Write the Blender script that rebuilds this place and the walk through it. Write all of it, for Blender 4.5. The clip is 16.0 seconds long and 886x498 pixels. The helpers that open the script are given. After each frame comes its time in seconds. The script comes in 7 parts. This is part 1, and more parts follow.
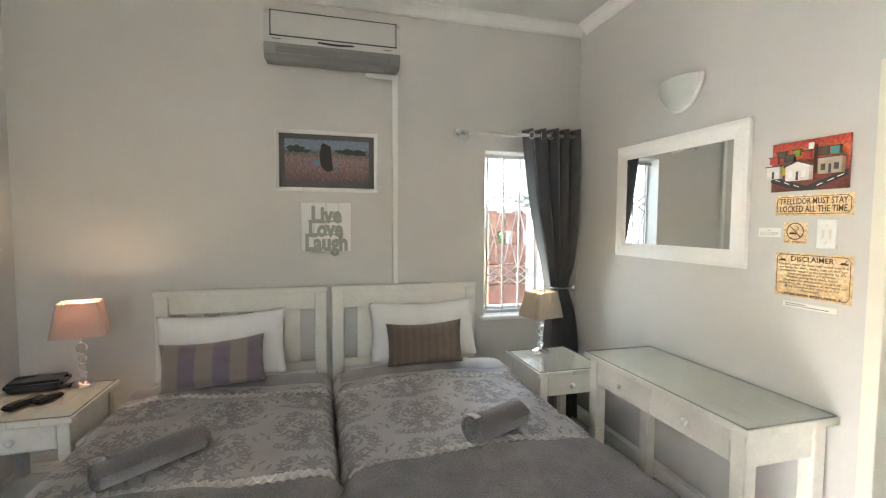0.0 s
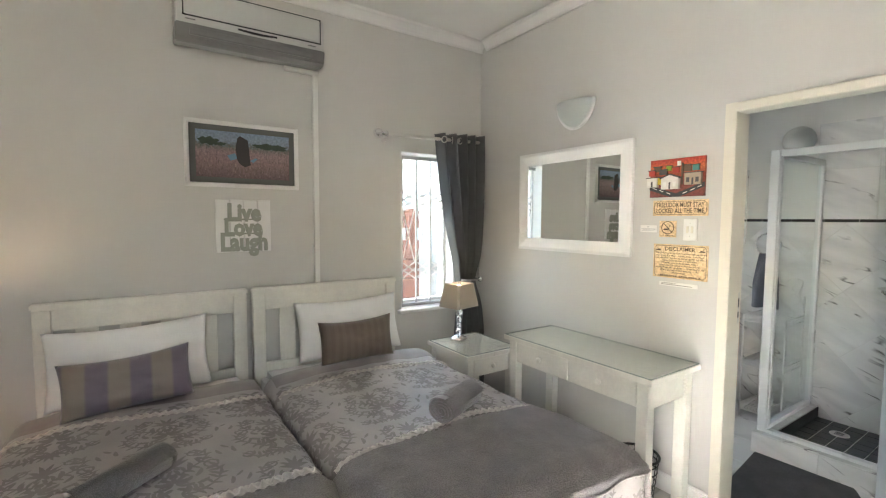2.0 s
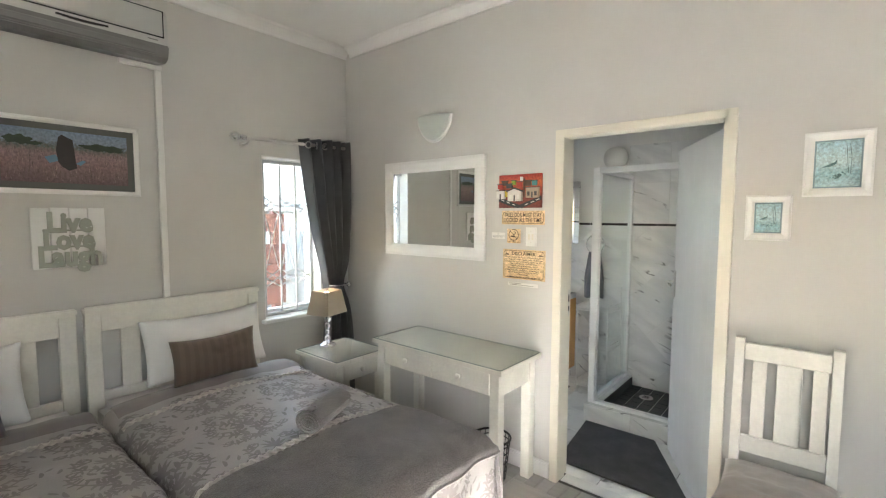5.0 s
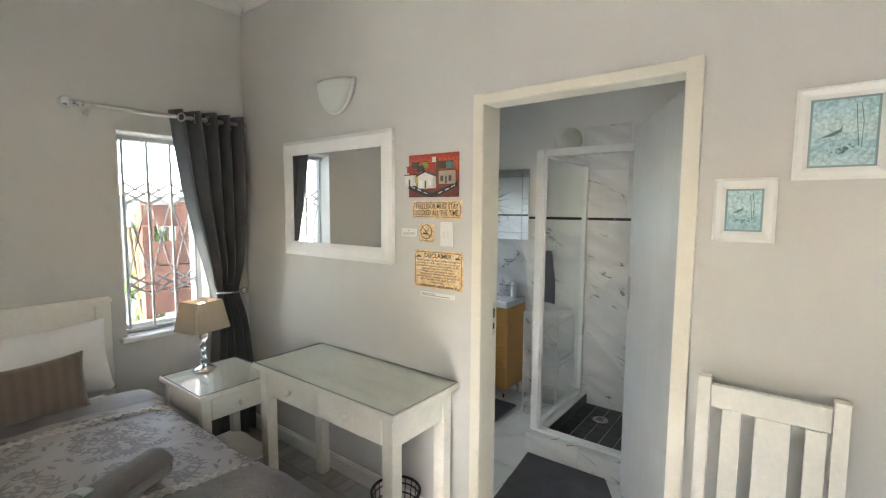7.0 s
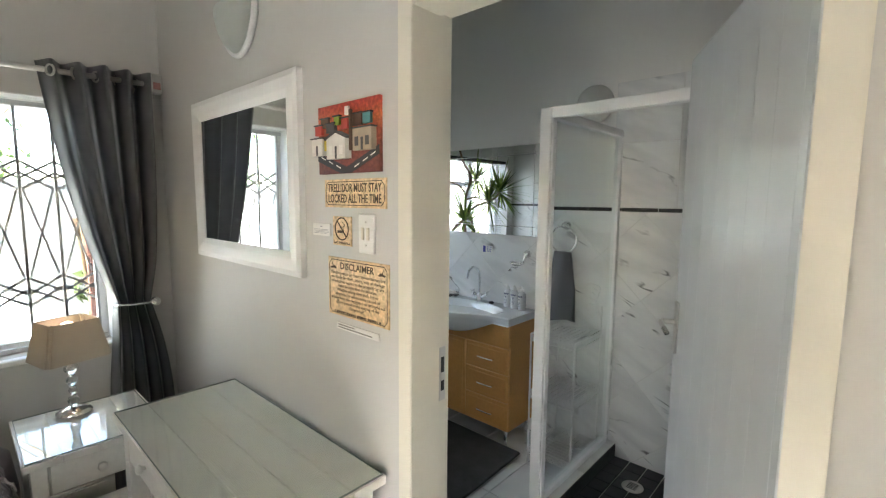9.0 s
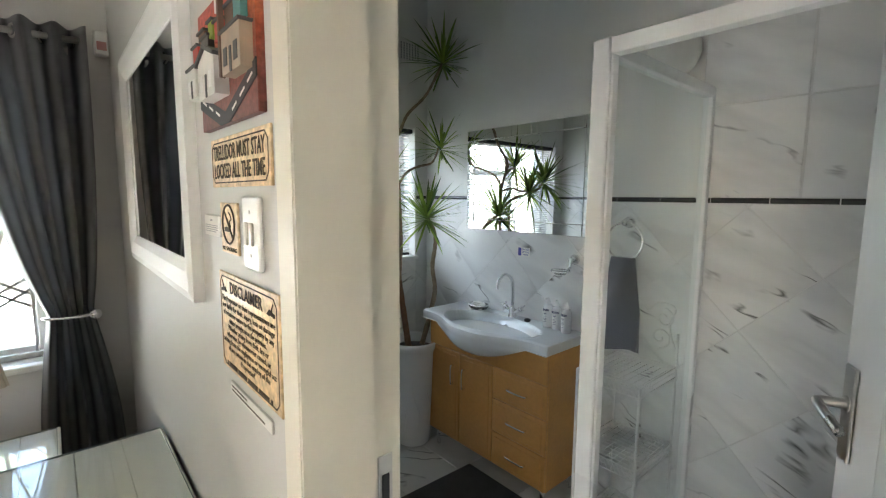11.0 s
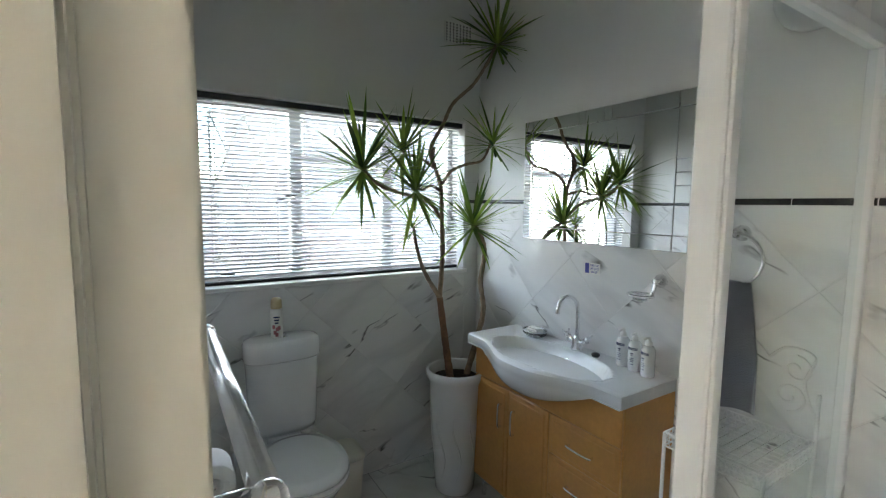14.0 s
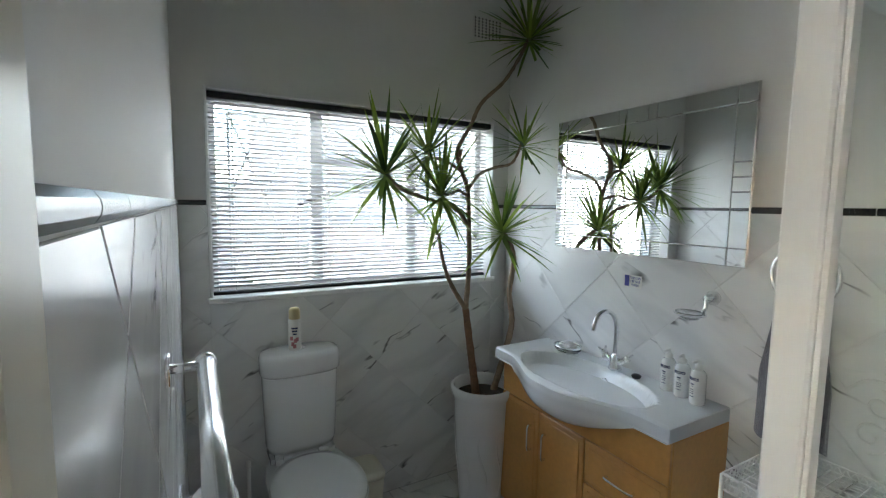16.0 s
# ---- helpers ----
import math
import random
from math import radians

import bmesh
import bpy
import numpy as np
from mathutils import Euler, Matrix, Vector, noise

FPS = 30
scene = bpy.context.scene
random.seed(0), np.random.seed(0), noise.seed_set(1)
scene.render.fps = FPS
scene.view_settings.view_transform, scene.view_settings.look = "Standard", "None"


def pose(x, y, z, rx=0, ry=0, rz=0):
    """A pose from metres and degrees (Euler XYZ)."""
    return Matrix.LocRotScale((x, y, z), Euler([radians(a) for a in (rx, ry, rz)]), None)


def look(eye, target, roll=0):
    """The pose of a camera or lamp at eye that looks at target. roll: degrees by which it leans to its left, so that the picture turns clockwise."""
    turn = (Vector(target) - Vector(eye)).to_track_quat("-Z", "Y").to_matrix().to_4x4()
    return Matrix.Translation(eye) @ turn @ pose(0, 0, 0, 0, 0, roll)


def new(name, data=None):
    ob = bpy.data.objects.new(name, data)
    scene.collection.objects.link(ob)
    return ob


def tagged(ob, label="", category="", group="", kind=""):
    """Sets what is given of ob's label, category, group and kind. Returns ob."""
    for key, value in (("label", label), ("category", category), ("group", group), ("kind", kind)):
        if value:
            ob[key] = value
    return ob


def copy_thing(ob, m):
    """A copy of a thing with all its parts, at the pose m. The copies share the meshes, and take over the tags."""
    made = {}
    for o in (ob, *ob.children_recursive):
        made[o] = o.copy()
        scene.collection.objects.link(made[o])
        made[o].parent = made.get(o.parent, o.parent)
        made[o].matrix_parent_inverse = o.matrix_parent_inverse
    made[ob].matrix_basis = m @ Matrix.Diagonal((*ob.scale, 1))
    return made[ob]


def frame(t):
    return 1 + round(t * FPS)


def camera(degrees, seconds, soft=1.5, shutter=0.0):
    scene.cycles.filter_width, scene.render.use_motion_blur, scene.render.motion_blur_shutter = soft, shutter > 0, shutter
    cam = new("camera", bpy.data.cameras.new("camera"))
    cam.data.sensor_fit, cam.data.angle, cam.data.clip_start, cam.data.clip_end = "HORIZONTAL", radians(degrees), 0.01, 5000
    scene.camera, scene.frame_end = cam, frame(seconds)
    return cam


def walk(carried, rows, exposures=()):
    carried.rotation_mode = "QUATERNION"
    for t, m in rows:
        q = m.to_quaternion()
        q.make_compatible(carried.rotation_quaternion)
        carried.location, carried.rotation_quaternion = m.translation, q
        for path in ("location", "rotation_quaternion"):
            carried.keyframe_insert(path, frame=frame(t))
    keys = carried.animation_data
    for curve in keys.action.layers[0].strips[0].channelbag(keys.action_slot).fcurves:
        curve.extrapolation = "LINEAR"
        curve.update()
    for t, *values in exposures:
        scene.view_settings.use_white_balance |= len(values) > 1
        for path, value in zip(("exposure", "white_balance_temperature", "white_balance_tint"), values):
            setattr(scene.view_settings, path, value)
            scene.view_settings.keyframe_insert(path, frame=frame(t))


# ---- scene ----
cam = camera(89.1, 16.0, soft=1.2)
PATH = [
    (0, (0.083, 0.624, 1.515), (0.616, 2.548, 1.397), 0.3),
    (0.5, (-0.056, 0.665, 1.499), (0.663, 2.527, 1.375), 0.3),
    (1, (-0.146, 0.66, 1.509), (0.693, 2.471, 1.381), 0.3),
    (1.5, (-0.276, 0.659, 1.516), (0.701, 2.399, 1.383), 0.4),
    (2, (-0.403, 0.68, 1.526), (0.71, 2.336, 1.394), 0.3),
    (2.5, (-0.484, 0.665, 1.566), (0.707, 2.264, 1.423), 0.3),
    (3, (-0.549, 0.651, 1.574), (0.715, 2.194, 1.431), 0.3),
    (3.5, (-0.583, 0.64, 1.577), (0.77, 2.106, 1.435), 0.4),
    (4, (-0.567, 0.613, 1.584), (0.862, 2.005, 1.441), 0.4),
    (4.5, (-0.549, 0.604, 1.591), (0.951, 1.92, 1.448), 0.4),
    (4.7, (-0.509, 0.576, 1.597), (1.003, 1.876, 1.455), 0.3),
    (6.8, (0.198, 0.636, 1.613), (1.785, 1.84, 1.431), 0.3),
    (7, (0.305, 0.653, 1.595), (1.892, 1.857, 1.42), 0.4),
    (7.5, (0.585, 0.691, 1.582), (2.155, 1.917, 1.402), 0.3),
    (8, (0.82, 0.745, 1.58), (2.355, 2.014, 1.399), 0.3),
    (8.5, (1.031, 0.821, 1.58), (2.528, 2.134, 1.387), 0.4),
    (9, (1.202, 0.887, 1.578), (2.669, 2.228, 1.36), 0.5),
    (9.5, (1.397, 0.971, 1.547), (2.831, 2.348, 1.329), 0.5),
    (10, (1.56, 1.055, 1.553), (2.927, 2.497, 1.328), 0.5),
    (10.2, (1.617, 1.086, 1.557), (2.96, 2.549, 1.316), 0.5),
    (12.3, (1.976, 1.356, 1.497), (3.222, 2.909, 1.305), 0.6),
    (12.5, (2.014, 1.37, 1.497), (3.231, 2.946, 1.302), 0.5),
    (13, (2.061, 1.397, 1.501), (3.198, 3.03, 1.307), 0.5),
    (13.5, (2.103, 1.429, 1.503), (3.187, 3.099, 1.305), 0.5),
    (14, (2.135, 1.467, 1.51), (3.197, 3.15, 1.314), 0.6),
    (14.5, (2.151, 1.506, 1.522), (3.2, 3.197, 1.322), 0.7),
    (15, (2.179, 1.541, 1.527), (3.202, 3.248, 1.329), 0.5),
    (15.5, (2.191, 1.567, 1.53), (3.195, 3.285, 1.334), 0.7),
    (16, (2.196, 1.587, 1.534), (3.166, 3.325, 1.339), 0.8),
]
walk(cam, [(t, look(eye, target, roll)) for t, eye, target, roll in PATH],
     exposures=[(0, 6.05), (3, 5.97), (4.7, 5.88), (7, 5.68), (7.5, 5.62), (9, 5.56), (10.5, 5.6), (12.5, 5.68), (16, 5.68)])

# ---- world, sun and daylight ----
SUN_ELEV, SUN_AZ = radians(30), radians(240)
world = bpy.data.worlds.new("sky")
scene.world = world
world.use_nodes = True
wn = world.node_tree.nodes
sky = wn.new("ShaderNodeTexSky")
sky.sky_type, sky.sun_disc, sky.sun_elevation, sky.sun_rotation = "NISHITA", False, SUN_ELEV, SUN_AZ
world.node_tree.links.new(sky.outputs[0], wn["Background"].inputs[0])
wn["Background"].inputs[1].default_value = 0.05
sun = new("sun", bpy.data.lights.new("sun", "SUN"))
sun.data.energy, sun.data.angle, sun.data.color = 5.0, radians(0.6), (1.0, 0.975, 0.93)
sun.matrix_world = look((10 * math.cos(SUN_ELEV) * math.sin(SUN_AZ), 10 * math.cos(SUN_ELEV) * math.cos(SUN_AZ), 10 * math.sin(SUN_ELEV)), (0, 0, 0))


YN_LIGHT = 3.93


def daylight(name, at, to, w, h, power, col):
    lamp = new(name, bpy.data.lights.new(name, "AREA"))
    lamp.data.shape, lamp.data.size, lamp.data.size_y = "RECTANGLE", w, h
    lamp.data.energy, lamp.data.color = power, col
    lamp.matrix_world = look(at, to)
    return lamp


daylight("bedroom_window_light", (1.5, 3.93, 1.43), (1.5, 0, 1.2), 0.46, 1.1, 0.05, (0.92, 0.96, 1.0))
daylight("bath_window_light", (3.05, YN_LIGHT, 1.56), (3.05, 0, 1.45), 1.4, 0.84, 0.46, (0.92, 0.96, 1.0))


# ---- materials ----
def material(name, base, rough=0.5, metal=0.0, vary=0.06, scale=3.0, grain=0.0, grain_scale=80.0, bump=0.0, bump_scale=60.0, coat=0.0, sheen=0.0, island=False):
    """A painted or plain surface: broad tone changes, fine grain and relief."""
    m = bpy.data.materials.new(name)
    m.use_nodes = True
    t = m.node_tree
    n, l = t.nodes, t.links
    b = n["Principled BSDF"]
    b.inputs["Roughness"].default_value, b.inputs["Metallic"].default_value = rough, metal
    b.inputs["Coat Weight"].default_value, b.inputs["Sheen Weight"].default_value = coat, sheen
    co = n.new("ShaderNodeTexCoord")
    big = n.new("ShaderNodeTexNoise")
    big.inputs["Scale"].default_value, big.inputs["Detail"].default_value = scale, 4
    l.new(co.outputs["Object"], big.inputs["Vector"])
    fine = n.new("ShaderNodeTexNoise")
    fine.inputs["Scale"].default_value, fine.inputs["Detail"].default_value = grain_scale, 3
    l.new(co.outputs["Object"], fine.inputs["Vector"])
    def level(src, amount):
        r = n.new("ShaderNodeMapRange")
        r.inputs[1].default_value, r.inputs[2].default_value = 0.3, 0.7
        r.inputs[3].default_value, r.inputs[4].default_value = 1 - amount, 1 + amount
        l.new(src, r.inputs[0])
        return r.outputs[0]
    mul = n.new("ShaderNodeMath")
    mul.operation = "MULTIPLY"
    l.new(level(big.outputs["Fac"], vary), mul.inputs[0])
    l.new(level(fine.outputs["Fac"], grain), mul.inputs[1])
    sc = n.new("ShaderNodeVectorMath")
    sc.operation = "SCALE"
    sc.inputs[0].default_value = base
    l.new(mul.outputs[0], sc.inputs["Scale"])
    l.new(sc.outputs[0], b.inputs["Base Color"])
    rr = n.new("ShaderNodeMapRange")
    rr.inputs[3].default_value, rr.inputs[4].default_value = max(0.02, rough * 0.88), min(1, rough * 1.12)
    l.new(big.outputs["Fac"], rr.inputs[0])
    l.new(rr.outputs[0], b.inputs["Roughness"])
    if bump:
        bt = n.new("ShaderNodeTexNoise")
        bt.inputs["Scale"].default_value, bt.inputs["Detail"].default_value = bump_scale, 4
        l.new(co.outputs["Object"], bt.inputs["Vector"])
        bn = n.new("ShaderNodeBump")
        bn.inputs["Strength"].default_value, bn.inputs["Distance"].default_value = bump, 0.004
        l.new(bt.outputs["Fac"], bn.inputs["Height"])
        l.new(bn.outputs[0], b.inputs["Normal"])
    return m


def nodes_of(m):
    t = m.node_tree
    return t.nodes, t.links, t.nodes["Principled BSDF"]


PAINT = material("wall_paint", (0.595, 0.578, 0.548), 0.55, vary=0.025, scale=1.5, bump=0.12, bump_scale=90)
PAINT_BATH = material("bath_paint", (0.76, 0.745, 0.71), 0.6, vary=0.025, scale=1.5, bump=0.1, bump_scale=90)
CEILING = material("ceiling_paint", (0.78, 0.77, 0.75), 0.45, vary=0.02, bump=0.08)
CREAM = material("cream_enamel", (0.74, 0.70, 0.60), 0.32, vary=0.04, scale=5, bump=0.05, bump_scale=30)
WHITE = material("white_furniture_paint", (0.78, 0.755, 0.69), 0.36, vary=0.05, scale=6, grain=0.03, grain_scale=60, bump=0.06, bump_scale=40)
WHITE_COOL = material("white_frame_paint", (0.80, 0.79, 0.77), 0.4, vary=0.03, bump=0.05)
DOOR_PAINT = material("door_enamel", (0.74, 0.75, 0.74), 0.24, vary=0.03, scale=4, bump=0.04, bump_scale=25)
CERAMIC = material("white_ceramic", (0.80, 0.81, 0.81), 0.08, vary=0.015, coat=0.5)
PLASTIC = material("white_plastic", (0.78, 0.77, 0.74), 0.3, vary=0.02)
CHROME = material("chrome", (0.85, 0.85, 0.86), 0.09, 1.0, vary=0.03)
STEEL = material("brushed_steel", (0.62, 0.60, 0.57), 0.28, 1.0, vary=0.06)
ALU = material("white_aluminium", (0.80, 0.80, 0.79), 0.28, vary=0.03, coat=0.3)
BLACK = material("black_plastic", (0.018, 0.018, 0.02), 0.28, vary=0.2)
DARK = material("dark_rubber", (0.03, 0.03, 0.032), 0.6, vary=0.2)
AC_SILVER = material("silver_casing", (0.54, 0.54, 0.52), 0.32, 0.45, vary=0.03)
AC_DARK = material("grey_casing", (0.20, 0.20, 0.195), 0.4, 0.2, vary=0.04)
CURTAIN = material("grey_satin_curtain", (0.15, 0.15, 0.157), 0.36, vary=0.08, scale=5, grain=0.1, grain_scale=300, bump=0.15, bump_scale=250, sheen=0.3)
COTTON = material("white_cotton", (0.80, 0.79, 0.775), 0.8, vary=0.03, bump=0.4, bump_scale=140, sheen=0.2)
TOWEL = material("grey_towel", (0.275, 0.255, 0.245), 0.95, vary=0.1, scale=12, grain=0.25, grain_scale=260, bump=1.0, bump_scale=260, sheen=0.5)
FLEECE = material("taupe_fleece", (0.32, 0.292, 0.283), 0.95, vary=0.13, scale=14, grain=0.25, grain_scale=170, bump=1.0, bump_scale=170, sheen=0.5)
MAT_PILE = material("charcoal_bath_mat", (0.065, 0.063, 0.064), 0.95, vary=0.25, scale=8, grain=0.3, grain_scale=220, bump=1.0, bump_scale=220)
SUEDE = material("taupe_suede", (0.36, 0.32, 0.29), 0.85, vary=0.14, scale=7, bump=0.2, bump_scale=120, sheen=0.5)
LACE = material("cream_lace", (0.68, 0.645, 0.60), 0.85, vary=0.1, scale=30, bump=0.8, bump_scale=300)
SOIL = material("potting_soil", (0.04, 0.026, 0.018), 0.95, vary=0.4, scale=30, bump=1.0, bump_scale=60)
BARK = material("tan_bark", (0.27, 0.19, 0.125), 0.8, vary=0.25, scale=14, grain=0.2, grain_scale=60, bump=0.6, bump_scale=60)
BARK_RED = material("brown_bark", (0.19, 0.095, 0.05), 0.8, vary=0.25, scale=14, grain=0.2, grain_scale=60, bump=0.6, bump_scale=60)
BEECH = material("honey_beech_laminate", (0.60, 0.30, 0.085), 0.3, vary=0.05, scale=4, grain=0.05, grain_scale=50, coat=0.2)
GLASS_EDGE = material("green_glass_edge", (0.34, 0.38, 0.35), 0.2, vary=0.1)
PAPER = material("white_paper", (0.78, 0.76, 0.72), 0.7, vary=0.03)
INK = material("dark_ink", (0.075, 0.045, 0.024), 0.7, vary=0.1)
GROUT = material("pale_grout", (0.70, 0.69, 0.67), 0.8, vary=0.06, scale=8)
GROUT_DARK = material("dark_floor_grout", (0.10, 0.095, 0.09), 0.85, vary=0.2)
SLATE = material("black_shower_tile", (0.032, 0.033, 0.036), 0.38, vary=0.3, scale=14, bump=0.3, bump_scale=50)
LISTELLO = material("pewter_listello", (0.10, 0.098, 0.095), 0.25, 0.4, vary=0.2, scale=20)
GRASS_MAT = material("garden_ground", (0.30, 0.27, 0.22), 0.95, vary=0.25, scale=0.8, bump=0.6, bump_scale=12)
RENDER_WALL = material("grey_garden_wall", (0.40, 0.42, 0.43), 0.8, vary=0.05, scale=1, bump=0.3, bump_scale=20)
BRICK = material("rust_timber", (0.17, 0.075, 0.055), 0.8, vary=0.25, scale=6, grain=0.2, grain_scale=30, bump=0.4)
ROOF = material("roof_slab", (0.4, 0.38, 0.36), 0.8, vary=0.1)


def mirror_glass():
    m = bpy.data.materials.new("mirror_silver")
    m.use_nodes = True
    n, l, b = nodes_of(m)
    b.inputs["Base Color"].default_value = (0.86, 0.88, 0.87, 1)
    b.inputs["Metallic"].default_value, b.inputs["Roughness"].default_value = 1.0, 0.015
    return m


def clear_glass(name, tint=(0.97, 0.99, 0.985), rough=0.0, gloss=1.0):
    """Thin sheet glass: see-through, with a mirror gloss that grows at low angles."""
    m = bpy.data.materials.new(name)
    m.use_nodes = True
    n, l = m.node_tree.nodes, m.node_tree.links
    n.remove(n["Principled BSDF"])
    see, shine, mix, fr = n.new("ShaderNodeBsdfTransparent"), n.new("ShaderNodeBsdfGlossy"), n.new("ShaderNodeMixShader"), n.new("ShaderNodeLayerWeight")
    see.inputs[0].default_value = (*tint, 1)
    shine.inputs["Roughness"].default_value = rough
    fr.inputs["Blend"].default_value = 0.5
    rise, gain = n.new("ShaderNodeMath"), n.new("ShaderNodeMath")
    rise.operation, gain.operation = "POWER", "MULTIPLY_ADD"
    rise.inputs[1].default_value, gain.inputs[1].default_value, gain.inputs[2].default_value = 4.0, 0.7 * gloss, 0.03
    l.new(fr.outputs["Facing"], rise.inputs[0])
    l.new(rise.outputs[0], gain.inputs[0])
    l.new(gain.outputs[0], mix.inputs[0])
    l.new(see.outputs[0], mix.inputs[1])
    l.new(shine.outputs[0], mix.inputs[2])
    l.new(mix.outputs[0], n["Material Output"].inputs[0])
    return m


MIRROR, GLASS = mirror_glass(), clear_glass("clear_glass")
SHOWER_GLASS = clear_glass("shower_glass", gloss=0.15)
TOP_GLASS = clear_glass("table_glass", (0.98, 0.993, 0.98))
CRYSTAL = bpy.data.materials.new("crystal")
CRYSTAL.use_nodes = True
nodes_of(CRYSTAL)[2].inputs["Transmission Weight"].default_value = 0.85
nodes_of(CRYSTAL)[2].inputs["Roughness"].default_value = 0.03
nodes_of(CRYSTAL)[2].inputs["Base Color"].default_value = (0.9, 0.92, 0.92, 1)


def marble(name):
    """White marble-look tile: faint grey clouds and thin broken dark veins; every tile is cut from another place."""
    m = bpy.data.materials.new(name)
    m.use_nodes = True
    n, l, b = nodes_of(m)
    co, info = n.new("ShaderNodeTexCoord"), n.new("ShaderNodeObjectInfo")
    shift = n.new("ShaderNodeVectorMath")
    shift.operation = "MULTIPLY_ADD"
    shift.inputs[1].default_value = (37.0, 19.0, 53.0)
    l.new(info.outputs["Random"], shift.inputs[0])
    l.new(co.outputs["Object"], shift.inputs[2])
    def dot(v):
        d = n.new("ShaderNodeVectorMath")
        d.operation = "DOT_PRODUCT"
        d.inputs[1].default_value = v
        l.new(shift.outputs[0], d.inputs[0])
        return d.outputs["Value"]
    mapping = n.new("ShaderNodeCombineXYZ")                 # long in the vein's run, close across it
    for k, v in enumerate(((0.55, 0.55, 0.22), (-1.0, -1.0, 2.4), (0.5, -0.5, 0.1))):
        l.new(dot(v), mapping.inputs[k])
    def vein(scale, width, distort):
        nz = n.new("ShaderNodeTexNoise")
        nz.inputs["Scale"].default_value, nz.inputs["Detail"].default_value = scale, 4
        nz.inputs["Roughness"].default_value, nz.inputs["Distortion"].default_value = 0.5, distort * 0.5
        l.new(mapping.outputs[0], nz.inputs["Vector"])
        d = n.new("ShaderNodeMath")
        d.operation = "SUBTRACT"
        d.inputs[1].default_value = 0.5
        l.new(nz.outputs["Fac"], d.inputs[0])
        a = n.new("ShaderNodeMath")
        a.operation = "ABSOLUTE"
        l.new(d.outputs[0], a.inputs[0])
        r = n.new("ShaderNodeMapRange")
        r.inputs[1].default_value, r.inputs[2].default_value = 0.0, width
        r.inputs[3].default_value, r.inputs[4].default_value = 1.0, 0.0
        l.new(a.outputs[0], r.inputs[0])
        return r.outputs[0]
    gate = n.new("ShaderNodeTexNoise")
    gate.inputs["Scale"].default_value = 5.0
    l.new(shift.outputs[0], gate.inputs["Vector"])
    gr = n.new("ShaderNodeMapRange")
    gr.inputs[1].default_value, gr.inputs[2].default_value = 0.50, 0.63
    l.new(gate.outputs["Fac"], gr.inputs[0])
    dark = n.new("ShaderNodeMath")
    dark.operation = "MULTIPLY"
    l.new(vein(1.5, 0.012, 0.5), dark.inputs[0])
    l.new(gr.outputs[0], dark.inputs[1])
    m1 = n.new("ShaderNodeMix")
    m1.data_type = "RGBA"
    m1.inputs["A"].default_value, m1.inputs["B"].default_value = (0.80, 0.795, 0.78, 1), (0.60, 0.60, 0.59, 1)
    soft = n.new("ShaderNodeMath")
    soft.operation = "MULTIPLY"
    soft.inputs[1].default_value = 0.55
    l.new(vein(1.1, 0.08, 0.4), soft.inputs[0])
    l.new(soft.outputs[0], m1.inputs["Factor"])
    m2 = n.new("ShaderNodeMix")
    m2.data_type = "RGBA"
    m2.inputs["B"].default_value = (0.15, 0.145, 0.14, 1)
    l.new(dark.outputs[0], m2.inputs["Factor"])
    l.new(m1.outputs["Result"], m2.inputs["A"])
    l.new(m2.outputs["Result"], b.inputs["Base Color"])
    b.inputs["Roughness"].default_value, b.inputs["Coat Weight"].default_value = 0.17, 0.0
    return m


MARBLE = marble("white_marble_tile")


DAMASK = material("taupe_satin", (0.36, 0.332, 0.322), 0.46, vary=0.1, scale=7, grain=0.05, grain_scale=240, bump=0.12, bump_scale=300, sheen=0.3)
FIGURE = material("dark_taupe_figure", (0.265, 0.243, 0.236), 0.6, vary=0.15, scale=12)


def glow(name, col, power, base):
    m = bpy.data.materials.new(name)
    m.use_nodes = True
    n, l, b = nodes_of(m)
    b.inputs["Base Color"].default_value = (*base, 1)
    b.inputs["Roughness"].default_value = 0.8
    b.inputs["Emission Color"].default_value, b.inputs["Emission Strength"].default_value = (*col, 1), power
    return m


def cloth_shade(name, base, thin=0.45):
    """Lamp shade fabric that lets the bulb's light through."""
    m = bpy.data.materials.new(name)
    m.use_nodes = True
    n, l = m.node_tree.nodes, m.node_tree.links
    n.remove(n["Principled BSDF"])
    d, tr, mix = n.new("ShaderNodeBsdfDiffuse"), n.new("ShaderNodeBsdfTranslucent"), n.new("ShaderNodeMixShader")
    nz, ramp = n.new("ShaderNodeTexNoise"), n.new("ShaderNodeMapRange")
    nz.inputs["Scale"].default_value = 120
    ramp.inputs[3].default_value, ramp.inputs[4].default_value = 0.85, 1.15
    sc = n.new("ShaderNodeVectorMath")
    sc.operation = "SCALE"
    sc.inputs[0].default_value = base
    l.new(nz.outputs["Fac"], ramp.inputs[0])
    l.new(ramp.outputs[0], sc.inputs["Scale"])
    l.new(sc.outputs[0], d.inputs[0])
    l.new(sc.outputs[0], tr.inputs[0])
    mix.inputs[0].default_value = thin
    l.new(d.outputs[0], mix.inputs[1])
    l.new(tr.outputs[0], mix.inputs[2])
    l.new(mix.outputs[0], n["Material Output"].inputs[0])
    return m


